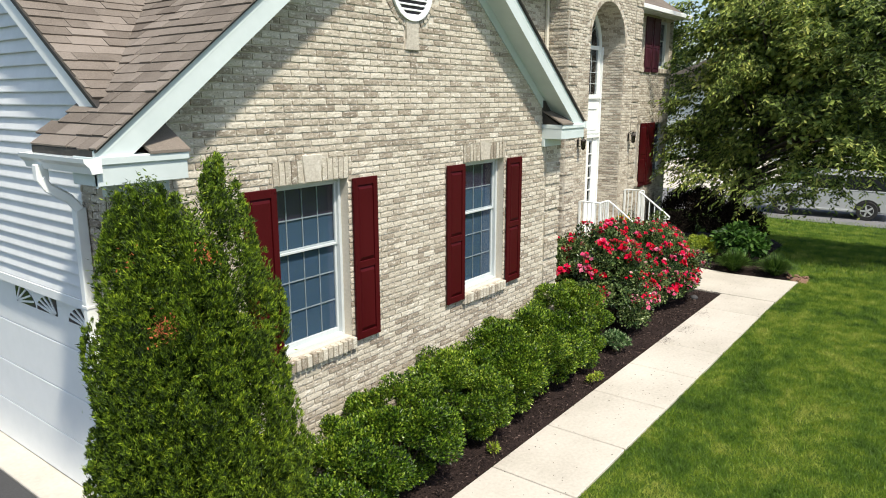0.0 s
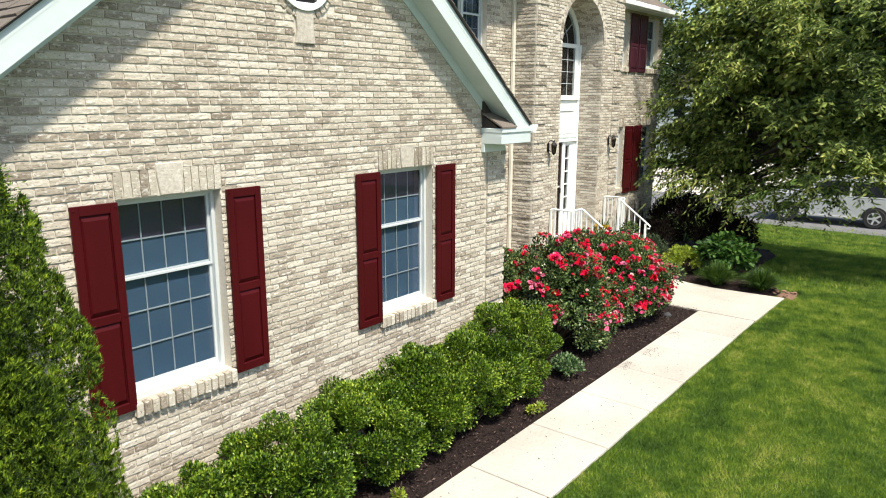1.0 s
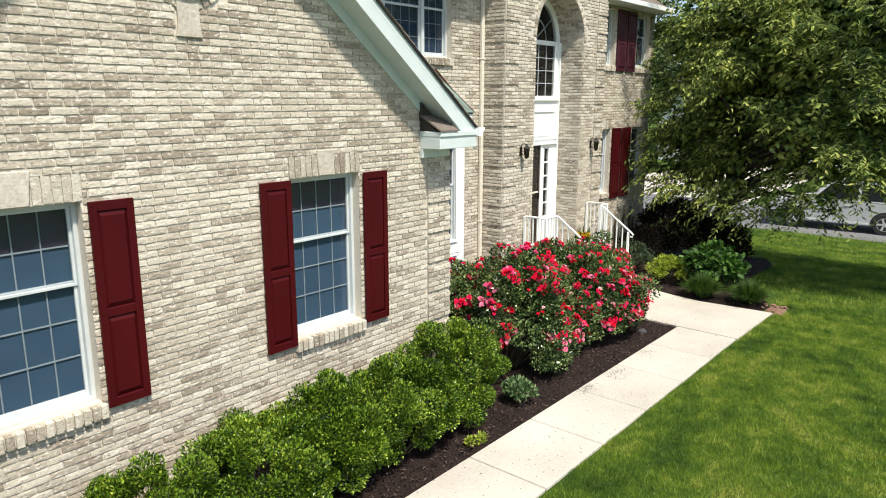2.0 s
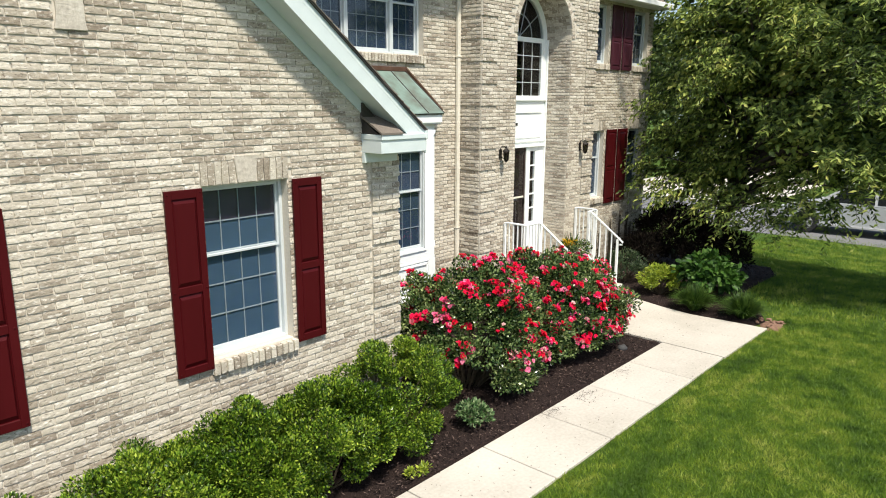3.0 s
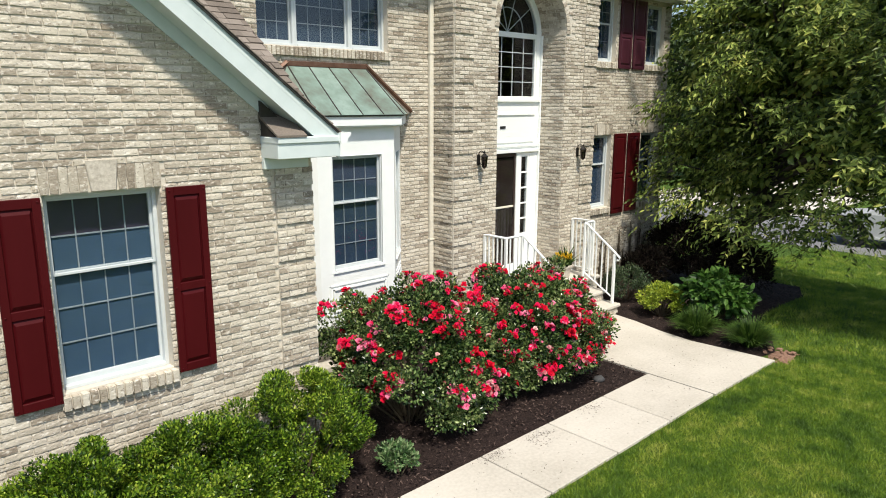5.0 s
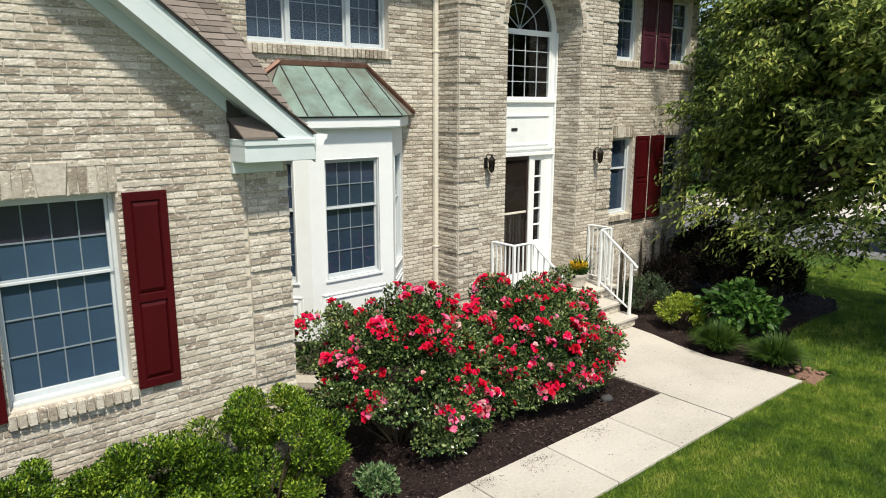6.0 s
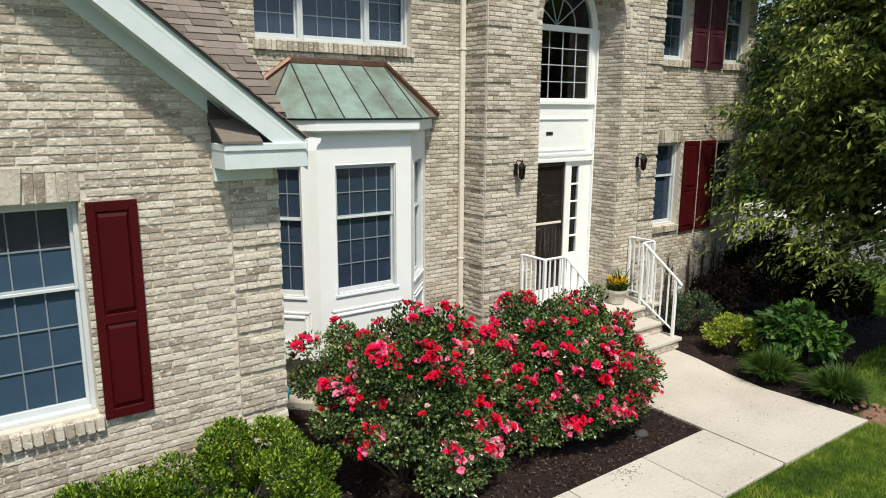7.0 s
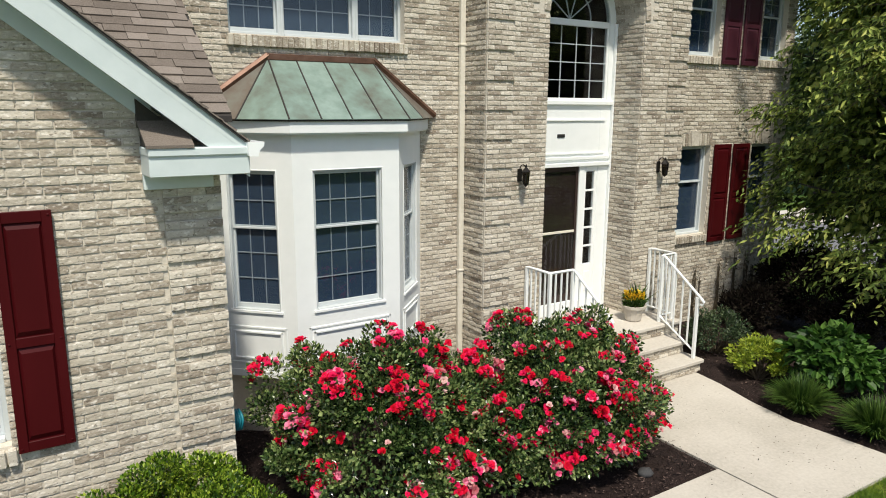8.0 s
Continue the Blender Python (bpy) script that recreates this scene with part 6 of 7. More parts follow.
for q, n in (((-0.50, -0.40, 2.44), 150), ((-0.24, -0.52, 2.90), 40), ((-0.60, -0.22, 2.90), 14)):
    pp = np.array(q) + rng.normal(size=(n, 3)) * np.array((0.04, 0.04, 0.05))
    tagged(mesh_object("dead_spray", leaves("dead_spray", pp, rng.normal(size=(n, 3)) + np.array((-0.6, -0.8, 0.3)), sphere_dirs(rng, n), rng.uniform(0.016, 0.032, n), rng.uniform(0.007, 0.012, n), SPRAY), M_DEAD, arb), "dead orange-brown tuft", kind="stuff")

# rose bushes
def bloom_mesh(name, seed, petals=15):
    rg = np.random.default_rng(seed)
    vs, fs = [], []
    for k in range(petals):
        ring = k / petals
        a = k * 2.4 + rg.uniform(-0.4, 0.4)
        tilt = 1.35 - 1.05 * ring + rg.uniform(-0.32, 0.32)
        r, w = 0.018 + 0.030 * ring, 0.014 + 0.012 * ring
        out, side = np.array((math.cos(a), math.sin(a), 0)), np.array((-math.sin(a), math.cos(a), 0))
        up = np.array((0, 0, 1.0))
        ax = out * math.cos(tilt) + up * math.sin(tilt)
        b = out * 0.004
        pts = [b - side * w * 0.3, b + side * w * 0.3, b + ax * r * 0.75 + side * w, b + ax * r * 1.02 + side * w * 0.45 + out * 0.005, b + ax * r * 1.02 - side * w * 0.45 + out * 0.007, b + ax * r * 0.75 - side * w]
        n0 = len(vs)
        vs += [tuple(q) for q in pts]
        fs += [(n0, n0 + 1, n0 + 2), (n0, n0 + 2, n0 + 5), (n0 + 2, n0 + 3, n0 + 5), (n0 + 3, n0 + 4, n0 + 5)]
    return array_mesh(name, vs, fs)
BLOOMS = []
for k, mt in enumerate((M_PETAL, M_PETAL, M_PETAL, M_PINK, M_PINK, M_FADED)):
    me = bloom_mesh("bloom", 100 + k, 22)
    me.materials.append(mt)
    BLOOMS.append(me)
def rose_bush(x, y, radii, seed, extra, n_clusters, label, skirt=-2.7, cut=None):
    hr = np.random.default_rng(seed + 5)
    arms = sphere_dirs(hr, 60)
    arms = arms[arms[:, 2] > -0.2][:26] * np.array(radii) * hr.uniform(0.88, 1.10, (26, 1))[:len(arms[arms[:, 2] > -0.2][:26])] + np.array((0, 0, radii[2] * 0.98))
    ring = [(radii[0] * 0.90 * math.cos(a), radii[1] * 0.90 * math.sin(a), hr.uniform(0.26, 0.5)) for a in np.linspace(skirt, 0.1, 14)]
    ring += [(radii[0] * 0.97 * math.cos(a), radii[1] * 0.97 * math.sin(a), hr.uniform(0.5, 0.8)) for a in np.linspace(skirt, 0.0, 13)]
    fill = sphere_dirs(hr, 140)
    fill = fill[(fill[:, 1] < 0.1) & (fill[:, 2] > -0.55)][:44] * np.array(radii) * 0.84 + np.array((0, 0, radii[2] * 0.95))
    arms = np.concatenate([arms, fill])
    extra = np.concatenate([np.array(ring), arms] if extra is None else [np.array(extra), np.array(ring), arms])
    ob, c, rng = shrub("rose_bush", x, y, radii, seed, 92, 0.185, 330, 0.046, 0.030, M_ROSELEAF, label, "rose bush", "rose bushes", DIAMOND, 0.35, -0.85 if skirt < -2 else -0.35, 0.98, extra, cut=cut)
    centre = np.array((0, 0, radii[2] * 0.75))
    d = unit(c - centre)
    skin = c + d * 0.19
    score = np.linalg.norm((c - np.array((0, 0, radii[2]))) / np.array(radii), axis=1)
    order = [i for i in np.argsort(-score) if skin[i, 2] > 0.35 and (d[i, 1] < 0.3 or d[i, 2] > 0.5)]
    made = 0
    r2 = random.Random(seed)
    for i in range(n_clusters):
        q = order[int(len(order) * r2.random() ** 1.25)]
        base = c[q] + unit(d[q] + rng.normal(size=3) * 0.5 + np.array((-0.12, -0.22, 0.30))) * 0.165
        fade = r2.random()
        pal = (0, 1, 2) if fade < 0.66 else ((3, 4, 3) if fade < 0.92 else (5, 4, 5))
        for j in range(r2.choice((1, 2, 4, 6, 9, 12))):
            pos = base + rng.normal(size=3) * np.array((0.034, 0.034, 0.024))
            face = unit(d[q] * 0.6 + np.array((-0.2, -0.45, 0.75)) + rng.normal(size=3) * 0.35)
            bl = new("bloom", BLOOMS[pal[j % 3] if r2.random() < 0.72 else r2.randrange(6)])
            bl.parent = ob
            s = r2.uniform(0.42, 0.80)
            bl.matrix_local = Matrix.Translation(Vector(pos)) @ Vector(face).to_track_quat("Z", "Y").to_matrix().to_4x4() @ Matrix.Rotation(r2.uniform(0, 6), 4, "Z") @ Matrix.Diagonal((s, s, s, 1))
            made += 1
    tips = c[rng.integers(0, len(c), 26)]
    stems(rng, 0.2, tips, 0.014, 0.005, "cane", ob)
    return ob
RL = "large bush of red and pink roses with dark green leaves"
rose_bush(10.66, 5.02, (1.14, 0.92, 0.83), 201, [(1.05, -0.1, 0.9), (1.0, -0.4, 0.6), (1.1, 0.3, 1.0), (1.0, 0.0, 1.2), (1.0, -0.7, 0.4), (1.05, -0.8, 0.7), (0.95, -0.6, 0.95)], 225, RL, -1.75, cut=lambda c: c[:, 2] < 0.26 - 0.48 * c[:, 0])
rose_bush(12.80, 4.98, (1.18, 0.95, 0.77), 202, [(-1.0, -0.4, 0.6), (-1.0, -0.2, 1.0), (-1.05, -0.1, 1.3), (-0.95, -0.5, 0.9)], 235, RL)

# plants beyond the walk
shrub("yellow_shrub", 16.75, 5.05, (0.42, 0.40, 0.30), 301, 30, 0.12, 120, 0.055, 0.028, M_YELLOWLEAF, "low yellow-green shrub in the bed beside the walk", "shrub")
shrub("broad_leaf_shrub", 17.2, 4.25, (0.62, 0.60, 0.45), 302, 46, 0.17, 34, 0.125, 0.095, M_BIGLEAF, "mound of broad heart-shaped bright green leaves", "shrub", shape=OVAL, up=-0.5)
shrub("dark_shrub", 17.15, 6.05, (0.50, 0.42, 0.36), 303, 30, 0.14, 130, 0.045, 0.022, M_DARKLEAF, "dark green small-leaved shrub beside the front steps", "shrub")
# these three carry the tree's shade in their leaf colour
shrub("purple_shrub", 20.0, 6.2, (1.15, 0.95, 0.72), 304, 56, 0.24, 190, 0.07, 0.035, M_SHADEDPURPLE, "purple-brown shrub with the tree's shade darkened into its leaves", "shrub")
shrub("dark_shrub", 18.95, 6.5, (0.80, 0.62, 0.36), 306, 40, 0.20, 150, 0.07, 0.035, M_SHADEDPURPLE, "low shrub against the brick wall, its leaf colour darkened for shade", "shrub")
shrub("dark_shrub", 19.5, 5.0, (0.95, 0.85, 0.50), 305, 44, 0.22, 170, 0.07, 0.035, M_SHADEDPURPLE, "purple-brown shrub beneath the tree, deep shade put into its colour", "shrub")
def lilyturf(x, y, r, h, n, seed):
    rg = np.random.default_rng(seed)
    ob = thing("grass_mound", Matrix.Translation((x, y, 0)), "arching mound of dark green strap leaves edging the walk", "ornamental grass", "grass mounds by the walk")
    a = rg.uniform(0, math.tau, n)
    lean = rg.uniform(0.1, 1.0, n) ** 0.9
    base = np.stack([np.cos(a) * 0.25 * r * rg.random(n), np.sin(a) * 0.25 * r * rg.random(n), np.zeros(n)], 1)
    out = np.stack([np.cos(a), np.sin(a), np.zeros(n)], 1)
    ln = h * rg.uniform(0.7, 1.25, n)
    vs, fs = [], []
    side = np.stack([-np.sin(a), np.cos(a), np.zeros(n)], 1)
    ts = (0, 0.35, 0.7, 1.0)
    rings = []
    for t in ts:
        c = base + out * (lean * r * 1.1 * t ** 1.2)[:, None] + np.array((0, 0, 1.0)) * (ln * (1.5 * t - 0.9 * lean * t * t))[:, None]
        w = 0.0105 * (1 - 0.85 * t)
        rings += [c - side * w, c + side * w]
    v = np.stack(rings, 1).reshape(-1, 3)
    f = np.array([(0, 1, 3, 2), (2, 3, 5, 4), (4, 5, 7, 6)])
    faces = (f[None] + (np.arange(n) * 8)[:, None, None]).reshape(-1, 4)
    mesh_object("leaves", array_mesh("leaves", v, faces), M_LILYTURF, ob)
lilyturf(16.20, 4.10, 0.40, 0.31, 1300, 1)
lilyturf(16.30, 3.24, 0.42, 0.31, 1300, 2)
lilyturf(14.35, 5.95, 0.22, 0.5, 160, 3)

vine = thing("dry_vine", Matrix.Translation((18.3, MAIN - 0.03, 0.0)), "dry brown climbing vine stems on brick below the windows", "vine")
vr = random.Random(31)
for x0, top, many, wide in ((0.0, 1.02, 6, 0.09), (0.14, 0.80, 4, 0.06), (0.70, 1.02, 8, 0.10), (0.86, 0.72, 4, 0.06), (1.16, 1.16, 6, 0.07), (1.52, 1.22, 9, 0.12), (1.70, 0.92, 6, 0.08), (1.95, 0.70, 5, 0.08)):
    for k in range(many):
        x, h = x0 + vr.uniform(-wide, wide) * 0.6, top * vr.uniform(0.45, 1.0)
        pts = [(x + vr.uniform(-0.018, 0.018), vr.uniform(-0.012, 0.0), -0.08 + (h + 0.08) * j / 6) for j in range(7)]
        part("stem", tube(bmesh.new(), pts, [0.013, 0.012, 0.011, 0.010, 0.009, 0.007, 0.004], 5), M_STEM, vine)
vg = np.random.default_rng(32)
n = 420
vp = np.stack([vg.choice((0.0, 0.14, 0.70, 0.86, 1.16, 1.52, 1.70, 1.95), n) + vg.normal(size=n) * 0.035, vg.uniform(-0.03, 0.0, n), vg.random(n) ** 1.4 * 1.05], 1)
mesh_object("dry_foliage", leaves("dry_foliage", vp, vg.normal(size=(n, 3)) + np.array((0, -0.4, -0.6)), np.array((0, -1.0, 0.3)) + vg.normal(size=(n, 3)) * 0.5, vg.uniform(0.03, 0.06, n), vg.uniform(0.014, 0.028, n)), M_STEM, vine)

# ---- the tree ----
TX, TY = 20.5, 5.35
tree = thing("tree", Matrix.Translation((TX, TY, ground_z(TX, TY))), "broad leafy tree with low drooping branches beside the house", "tree")
rng = np.random.default_rng(909)
# tiers of branches: centres on a lobed crown, each a flat drooping plate of shoots, over a dense shaded core
CC, CR = np.array((0.42, -2.15, 4.75)), np.array((2.55, 3.95, 3.3))
NB = 165
g = np.arange(NB)
zz = 1 - 2 * (g + 0.5) / NB
aa = g * 2.39996 + rng.uniform(-0.35, 0.35, NB)
rr = np.sqrt(1 - zz ** 2)
d = np.stack([rr * np.cos(aa), rr * np.sin(aa), zz + rng.uniform(-0.08, 0.08, NB)], 1)
gaps = sphere_dirs(rng, 9)
d = d[((unit(d) @ gaps.T) < 0.955).all(1)]
NB = len(d)
d = d / (np.abs(d) ** 2.35).sum(1, keepdims=True) ** (1 / 2.35)
outer = CC + d * CR * rng.uniform(0.64, 1.05, (NB, 1)) * (1 + 0.09 * np.sin(d[:, :1] * 5 + 1) * np.cos(d[:, 1:2] * 4 + 2))
outer[:, 2] = np.maximum(outer[:, 2], np.where(outer[:, 1] < -2.3, 2.55, 2.1) + 0.5 * rng.random(NB))
low = np.array([(-1.65, -1.5, 2.05), (-1.5, -2.1, 2.0), (-1.75, -0.6, 1.9), (-2.0, 0.2, 2.1), (-1.5, 0.6, 1.9), (-1.2, -0.2, 1.75), (-1.0, -1.2, 1.9), (-0.6, -2.4, 2.0), (-1.4, 1.2, 2.3), (-0.3, 0.5, 1.8), (0.3, -0.6, 1.9), (0.3, -3.4, 2.0), (0.6, -4.3, 2.1), (-0.9, -3.2, 2.0), (-0.8, -4.2, 2.1), (-0.2, -5.0, 2.2), (1.2, -3.0, 1.75), (1.0, -4.0, 1.8), (0.2, -2.6, 1.75), (0.8, -2.0, 1.8), (1.6, -3.6, 1.9)])
low = np.concatenate([low, np.array([(-1.3, 1.5, 1.8), (-2.4, -2.6, 2.0), (-2.0, -3.3, 1.9), (-1.4, -2.2, 1.8), (-2.6, -3.4, 2.3), (-1.0, -3.6, 1.8), (-1.8, -2.8, 1.6), (-2.9, -3.0, 2.6), (-1.5, 0.3, 7.6), (-1.3, 0.6, 7.9), (-1.7, 0.0, 7.2)])])
low[:, 2] += np.where(low[:, 1] < -2.3, 0.45, 0.0)
low = np.concatenate([low, np.array([(-0.1, 1.05, 3.3), (0.1, 1.1, 3.9), (-0.1, 1.0, 4.5), (0.2, 1.1, 5.1), (0.0, 0.9, 5.8), (0.3, 1.2, 3.0), (-0.05, 1.15, 4.2), (-1.6, -1.2, 1.5), (-1.75, -0.9, 1.55), (-1.4, -1.7, 1.5), (-1.6, -2.0, 1.65), (-2.2, -2.7, 1.95), (-1.2, -0.6, 1.5), (-0.9, 1.2, 2.5), (-0.5, 1.2, 2.3), (-1.0, 1.0, 2.05), (-0.3, 1.1, 2.8), (-0.8, 1.2, 3.0), (-0.1, 1.0, 2.0), (-1.2, 0.9, 2.7), (-0.4, 0.8, 1.6)])])
def shoots(cl, per, flat, leafn, l0, l1, w0, w1, droop):
    """Leafy shoots around branch ends: arching outwards, with alternate leaves to both sides."""
    n = len(cl) * per
    st = np.repeat(cl, per, 0) + rng.normal(size=(n, 3)) * np.array((0.16, 0.16, flat))
    hor = unit((st - CC) * np.array((1, 1, 0)) + rng.normal(size=(n, 3)) * np.array((0.8, 0.8, 0)))
    st[:, 2] -= 0.25 * ((st - np.repeat(cl, per, 0)) * hor).sum(1)
    ln = rng.uniform(0.38, 0.80, n)
    rise = rng.uniform(-0.15, 0.95, n)
    tt = np.tile(np.linspace(0.05, 1, leafn), n)
    S, H, L, R = (np.repeat(q, leafn, 0) for q in (st, hor, ln, rise))
    p = S + H * (L * tt)[:, None] + np.array((0, 0, 1.0)) * (L * (R * tt - droop * tt ** 2))[:, None]
    k = len(p)
    sd = np.cross(H, np.array((0, 0, 1.0))) * np.where(np.arange(k) % 2, 1, -1)[:, None]
    al = unit(H * 0.45 + sd * rng.uniform(0.5, 1.0, (k, 1)) + np.array((0, 0, -0.60)) + rng.normal(size=(k, 3)) * 0.38)
    nn = unit(np.array((-0.28, -0.45, 0.62)) + rng.normal(size=(k, 3)) * 0.75)
    tips = st + hor * (ln * 0.9)[:, None] + np.array((0, 0, 1.0)) * (ln * (rise * 0.9 - droop * 0.81))[:, None]
    return leaves("crown", p, al, nn, rng.uniform(l0, l1, k), rng.uniform(w0, w1, k), DIAMOND), st, tips
def clear_of_wall(c):
    """Branch ends whose shade would not fall on the front west of the house's corner."""
    reach = MAIN - (TY + c[:, 1])
    xw, zw = TX + c[:, 0] + reach * SUN.x / SUN.y, c[:, 2] + reach * SUN.z / SUN.y
    return c[(xw > 19.75) | (zw < 0.0) | (zw > 2.2)]
lobe = sphere_dirs(rng, 80)
lobe = np.array((-1.5, -4.0, 4.5)) + lobe * np.array((1.35, 1.7, 2.5)) * rng.uniform(0.6, 1.0, (80, 1))
lobe[:, 2] = np.maximum(lobe[:, 2], 2.75)
# unseen lobe added to the crown only to cast shade on the lawn
side = np.array((0.1, -6.1, 4.9)) + sphere_dirs(rng, 70) * np.array((2.0, 1.3, 1.9)) * rng.uniform(0.4, 1.0, (70, 1))
lobe = np.concatenate([lobe, side])
outer = clear_of_wall(np.concatenate([outer, lobe]))
low = clear_of_wall(low)
core_d = sphere_dirs(rng, 260)
core = CC + core_d * CR * rng.uniform(0.22, 0.60, (260, 1))
core[:, 2] = np.maximum(core[:, 2], 2.3 + 0.5 * rng.random(260))
core = np.concatenate([core, rng.uniform((-0.55, -0.9, 2.1), (0.9, 0.75, 7.0), (60, 3)), rng.uniform((-1.8, -5.6, 3.2), (1.4, -2.2, 6.4), (150, 3)), side, side * np.array((1, 0.92, 0.95))])
core = clear_of_wall(core)
crown, st, tips = shoots(outer, 19, 0.09, 15, 0.11, 0.165, 0.038, 0.056, 0.68)
mesh_object("crown", crown, M_TREELEAF, tree)
skirt, st2, tips2 = shoots(low, 10, 0.12, 13, 0.10, 0.155, 0.038, 0.054, 0.72)
mesh_object("low_branch_leaves", skirt, M_TREELEAF, tree)
mesh_object("inner_crown", shoots(core, 20, 0.28, 9, 0.14, 0.22, 0.08, 0.12, 0.5)[0], M_TREELEAF, tree)
outer, st, tips = np.concatenate([outer, low]), np.concatenate([st, st2]), np.concatenate([tips, tips2])
bm = tube(bmesh.new(), [(0, 0, -0.1), (0.02, 0.02, 0.5), (0.04, -0.10, 1.4), (0.15, -0.55, 3.0), (0.3, -1.1, 5.2), (0.4, -1.5, 7.4)], [0.24, 0.19, 0.17, 0.13, 0.08, 0.03], 12)
part("trunk", bm, M_BARK, tree, smooth=True)
for i in range(0, len(outer), 4):
    t = Vector(outer[i])
    h0 = min(max(1.3, t.z * 0.66), 6.5)
    a = Vector((0.05 + 0.05 * h0, -0.2 * max(0, h0 - 0.9), h0))
    mid = a.lerp(t, 0.55) + Vector((0, 0, 0.22 + 0.08 * (i % 3)))
    part("limb", tube(bmesh.new(), [a, a.lerp(mid, 0.5) + Vector((0, 0, 0.08)), mid, t], [0.055, 0.04, 0.026, 0.01], 6), M_BARK, tree)
bm = bmesh.new()
for i in range(0, len(st), 2):
    a, e = Vector(st[i]), Vector(tips[i])
    tube(bm, [a, a.lerp(e, 0.5) + Vector((0, 0, 0.06)), e], [0.008, 0.005, 0.003], 3)
tagged(part("twig_growth", bm, M_BARK, tree), kind="stuff")

# ---- beyond: road, vehicles, neighbours ----
ROADZ = -1.02
road = part("road", boxes([(30.6, 37.3, -60, 60, ROADZ - 0.2, ROADZ)]), M_ROAD, None)
tagged(road, "grey asphalt drive beyond the lawn", "road", kind="structure")
def vehicle(m, length, wheelbase, h, pickup, label):
    """Side profile along x (front at +x), swept over its width with a narrower cabin."""
    car = thing("parked_car", m, label, "car")
    f, w = length / 2, 0.92
    bonnet = h * 0.62
    low = [(-f, 0.42), (-f + 0.05, bonnet * 0.98), (f - 1.15, bonnet), (f - 0.25, bonnet * 0.92), (f - 0.02, bonnet * 0.72), (f, 0.42), (f - 0.1, 0.30), (-f + 0.1, 0.30)]
    bm = prism(bmesh.new(), low, -w, w)
    bmesh.ops.bevel(bm, geom=[e for e in bm.edges], offset=0.05, segments=2, affect="EDGES")
    part("body", bm, M_CAR, car, smooth=False)
    back = -f + (1.75 if pickup else 0.08)
    cab = [(back, bonnet), (back + 0.12, h - 0.06), (back + 0.3, h), (f - 2.35, h), (f - 2.1, h - 0.07), (f - 1.2, bonnet)]
    def cabin(inset, shrink):
        b = bmesh.new()
        lo = [b.verts.new((x, -w + inset - (0 if z < bonnet + 0.01 else -0.16), z)) for x, z in cab]
        hi = [b.verts.new((x, w - inset + (0 if z < bonnet + 0.01 else -0.16), z)) for x, z in cab]
        b.faces.new(lo)
        b.faces.new(hi[::-1])
        for i in range(len(cab)):
            b.faces.new((lo[i], lo[(i + 1) % len(cab)], hi[(i + 1) % len(cab)], hi[i]))
        return b
    part("cabin", cabin(0.03, 0), M_CAR, car)
    for s in (-1, 1):
        xs_ = [back + 0.28, back + 0.28 + (f - 1.75 - back) * 0.5 - 0.1, f - 1.62]
        for a, b in ((xs_[0], xs_[1] - 0.04), (xs_[1] + 0.04, xs_[2])):
            top = h - 0.12
            q = [(a, bonnet + 0.05), (b, bonnet + 0.05), (min(b, f - 2.12), top), (a + 0.06, top)]
            g = bmesh.new()
            def side_y(z):
                return s * (w - 0.03 - 0.16 * (z - bonnet) / (h - bonnet) + 0.004)
            vs = [g.verts.new((x, side_y(z), z)) for x, z in q] + [g.verts.new((x, side_y(z) - s * 0.01, z)) for x, z in q]
            g.faces.new(vs[:4])
            g.faces.new(vs[4:][::-1])
            for i in range(4):
                g.faces.new((vs[i], vs[(i + 1) % 4], vs[4 + (i + 1) % 4], vs[4 + i]))
            part("side_window", g, M_CARGLASS, car)
        part("head_lamp", boxes([(f - 0.2, f - 0.02, s * 0.72 - 0.14, s * 0.72 + 0.14, bonnet * 0.68, bonnet * 0.82)], 0.02), M_CHROME, car)
        part("tail_lamp", boxes([(-f - 0.01, -f + 0.06, s * 0.80 - 0.08, s * 0.80 + 0.08, 0.7, bonnet * 0.9)], 0.01), M_LAMPRED, car)
        part("side_sill", boxes([(-wheelbase / 2 + 0.5, wheelbase / 2 - 0.5, s * (w + 0.01) - 0.02, s * (w + 0.01) + 0.02, 0.32, 0.40)], 0.01), M_CHROME, car)
        part("door_handle", boxes([(-0.35, -0.17, s * (w + 0.012) - 0.015, s * (w + 0.012) + 0.015, bonnet - 0.18, bonnet - 0.14)], 0.006), M_CHROME, car)
        for x in (-wheelbase / 2, wheelbase / 2):
            arch = bmesh.new()
            prism(arch, [(x + 0.46 * math.cos(math.pi * k / 12), 0.38 + 0.46 * math.sin(math.pi * k / 12)) for k in range(13)], s * (w + 0.004), s * (w - 0.2))
            part("wheel_arch", arch, M_TYRE, car)
            wh = part("wheel", lathe(bmesh.new(), [(0.24, -0.12), (0.36, -0.125), (0.39, -0.09), (0.39, 0.09), (0.36, 0.125), (0.24, 0.12)], 24), M_TYRE, car, "black tyre", smooth=False)
            wh.matrix_local = Matrix.Translation((x, s * (w - 0.10), 0.39)) @ Matrix.Rotation(radians(-90 * s), 4, "X")
            rim = bmesh.new()
            lathe(rim, [(0.25, 0.095), (0.25, 0.118), (0.225, 0.122), (0.21, 0.10)], 24)
            lathe(rim, [(0.06, 0.08), (0.06, 0.125), (0.03, 0.13)], 12)
            for j in range(5):
                box(rim, 0.04, 0.23, -0.035, 0.035, 0.095, 0.122, m=Matrix.Rotation(j * math.tau / 5, 4, "Z"))
            part("rim", rim, M_CHROME, wh, "bright five-spoke rim")
    return car
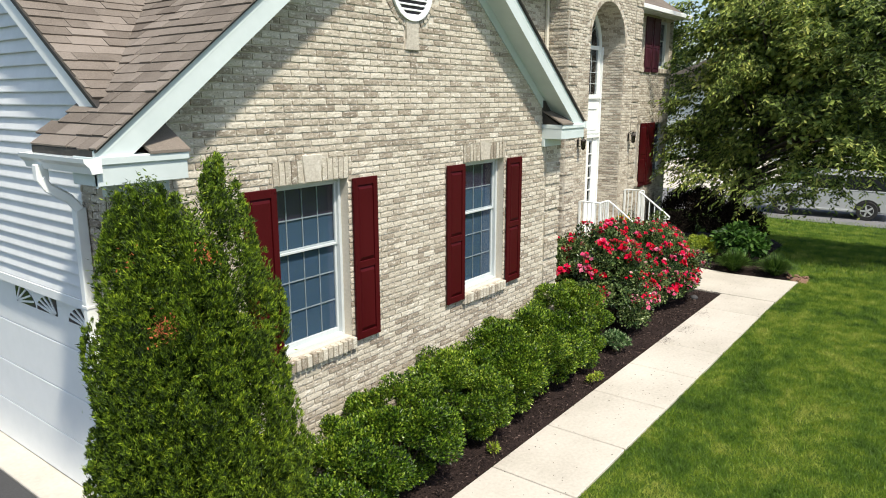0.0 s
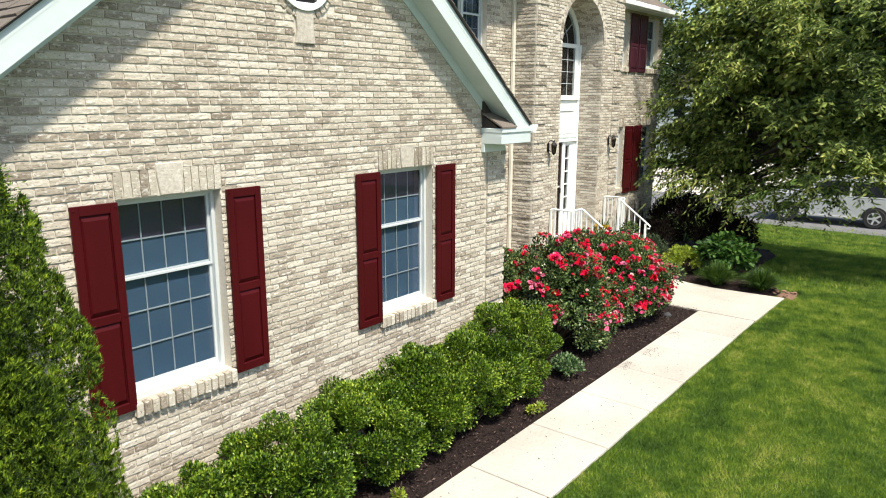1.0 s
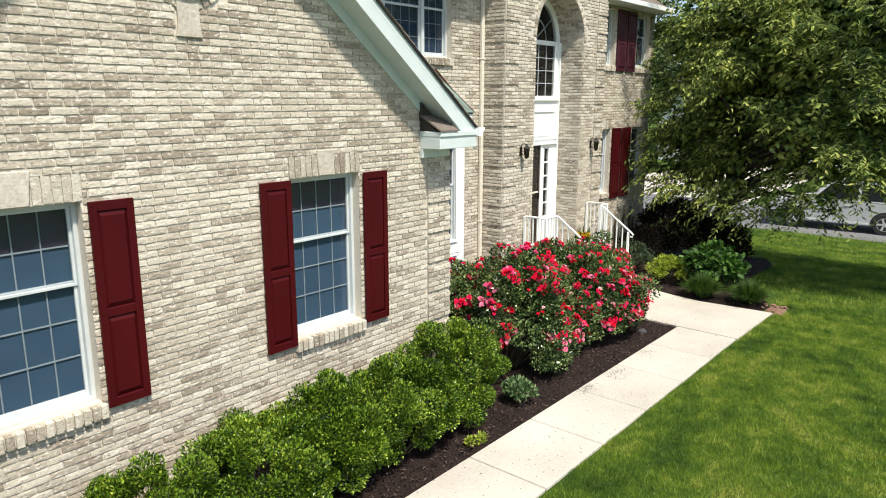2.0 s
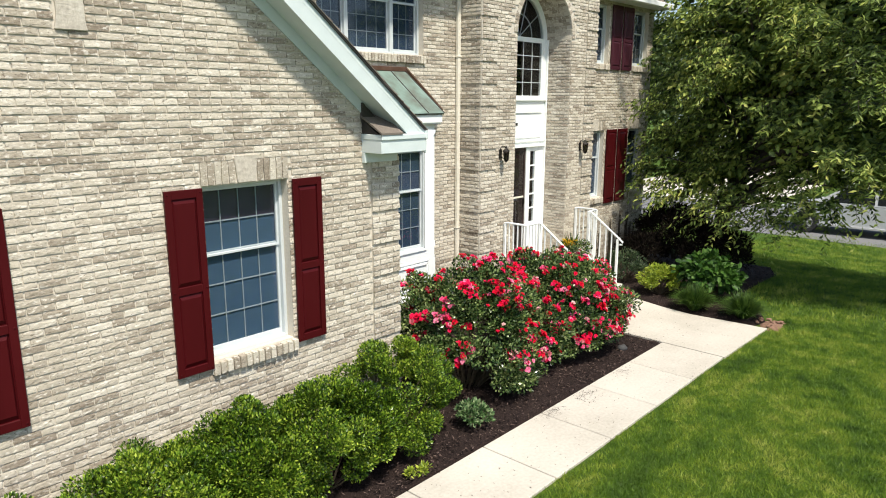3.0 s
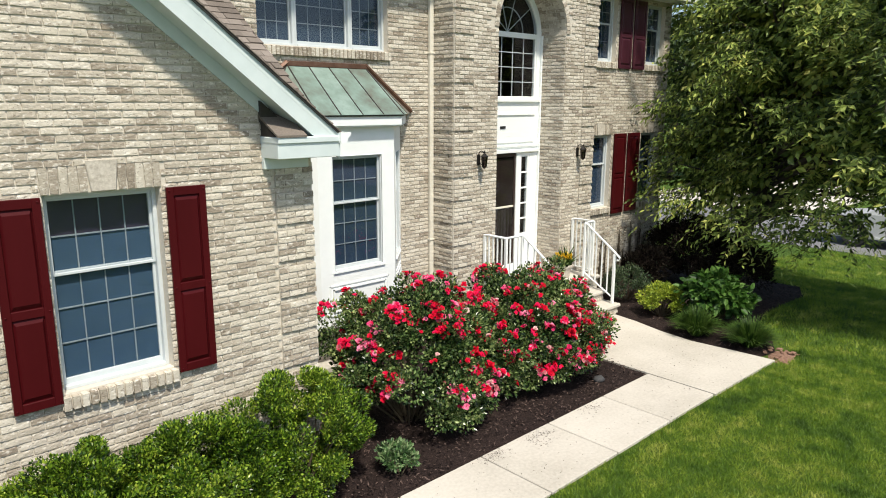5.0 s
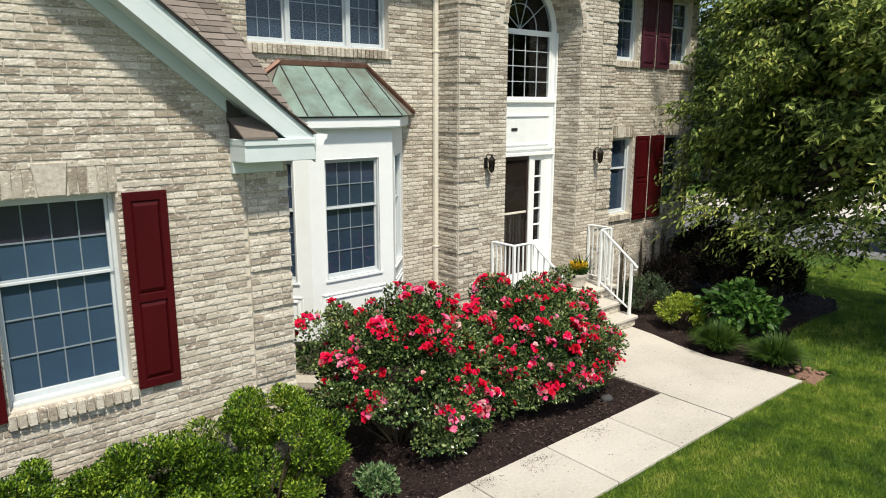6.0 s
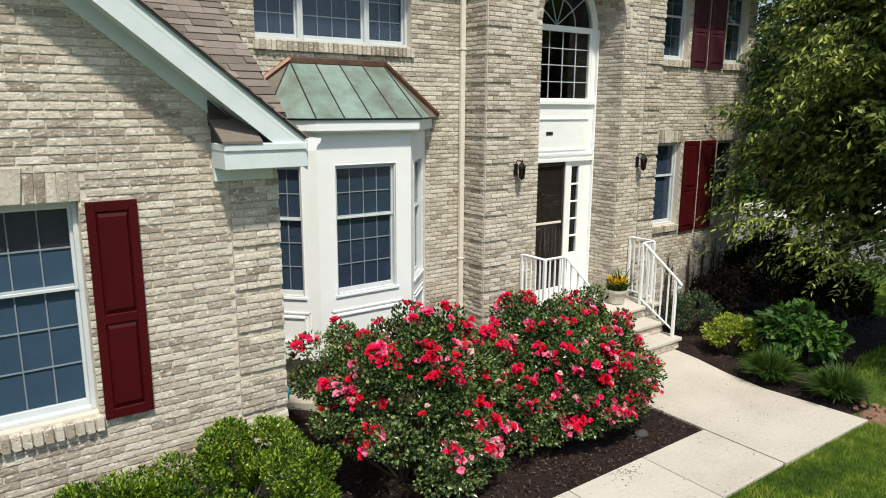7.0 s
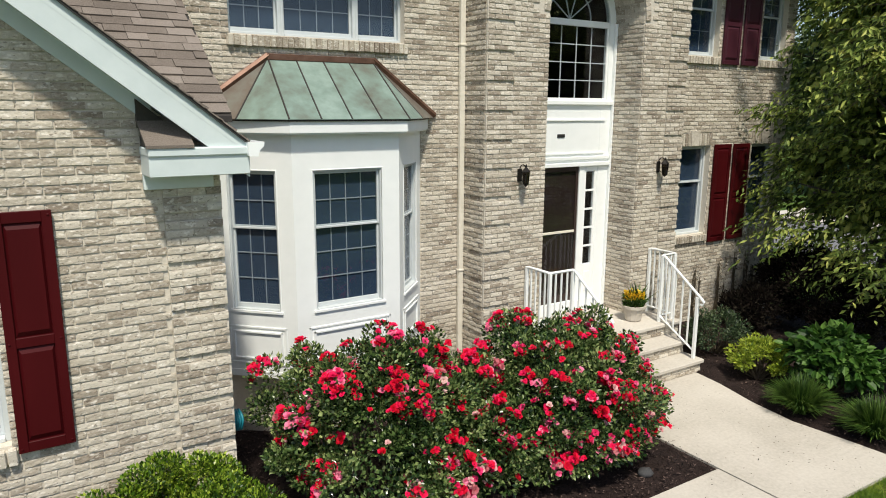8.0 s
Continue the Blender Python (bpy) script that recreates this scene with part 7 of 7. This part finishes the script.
vehicle(Matrix.Translation((32.85, 4.78, ROADZ)) @ Matrix.Rotation(radians(94), 4, "Z"), 4.9, 3.05, 1.86, False, "silver-white estate car parked on the drive beyond the lawn")
far_drive = part("driveway", boxes([(37.3, 57.9, 9.6, 18.6, ROADZ - 0.15, ROADZ + 0.02)], 0.01), M_CONCRETE, None)
tagged(far_drive, "pale sunlit concrete driveway of the neighbouring house", "driveway", kind="structure")
house = thing("neighbour_house", Matrix.Translation((58, 14, ROADZ)), "white sided neighbouring house seen through the tree", "house")
part("wall", boxes([(0, 10, -9, 9, -0.5, 5.4)]), M_VINYL, house)
part("roof", prism(bmesh.new(), [(-9.6, 5.4), (9.6, 5.4), (0, 9.2)], -0.5, 10.5, "x"), M_SHINGLES, house)
part("garage_door", boxes([(-0.06, 0.0, -7.5, -2.5, 0, 2.2)], 0.02), M_WHITE, house)
for y in (0.5, 3.5, 6.5):
    for z in (0.9, 3.3):
        wn = part("window", boxes([(-0.07, 0.0, y - 0.55, y + 0.55, z, z + 1.5)], 0.01), M_WHITE, house)
        part("pane", boxes([(-0.08, -0.07, y - 0.45, y + 0.45, z + 0.1, z + 1.4)]), M_CARGLASS, wn)
def far_tree(x, y, r, h, seed):
    rg = np.random.default_rng(seed)
    ob = thing("tree", Matrix.Translation((x, y, ROADZ)), "distant leafy green tree beyond the drive", "tree", "far trees")
    c, dd = clumps_on(rg, 70, (r, r, h * 0.42), -0.7)
    c[:, 2] += h * 0.58
    pp, oo = clump_leaves(rg, c, r * 0.30, 130, 0.8)
    kk = len(pp)
    mesh_object("crown", leaves("crown", pp, oo + rg.normal(size=(kk, 3)) * 0.6, oo + np.array((0, 0, 0.8)), rg.uniform(0.25, 0.5, kk), rg.uniform(0.18, 0.36, kk)), M_FARLEAF, ob)
    part("trunk", tube(bmesh.new(), [(0, 0, -0.2), (0.1, 0, h * 0.35), (0, 0.1, h * 0.7)], [r * 0.09, r * 0.07, r * 0.03], 8), M_BARK, ob)
for i, (x, y, r, h) in enumerate(((50, 3, 3.6, 9), (57, -6, 4.2, 10), (52, -14, 4.5, 11), (66, 26, 5, 12), (48, 22, 4, 10), (72, 0, 5, 12), (60, -22, 5, 12))):
    far_tree(x, y, r, h, 500 + i)
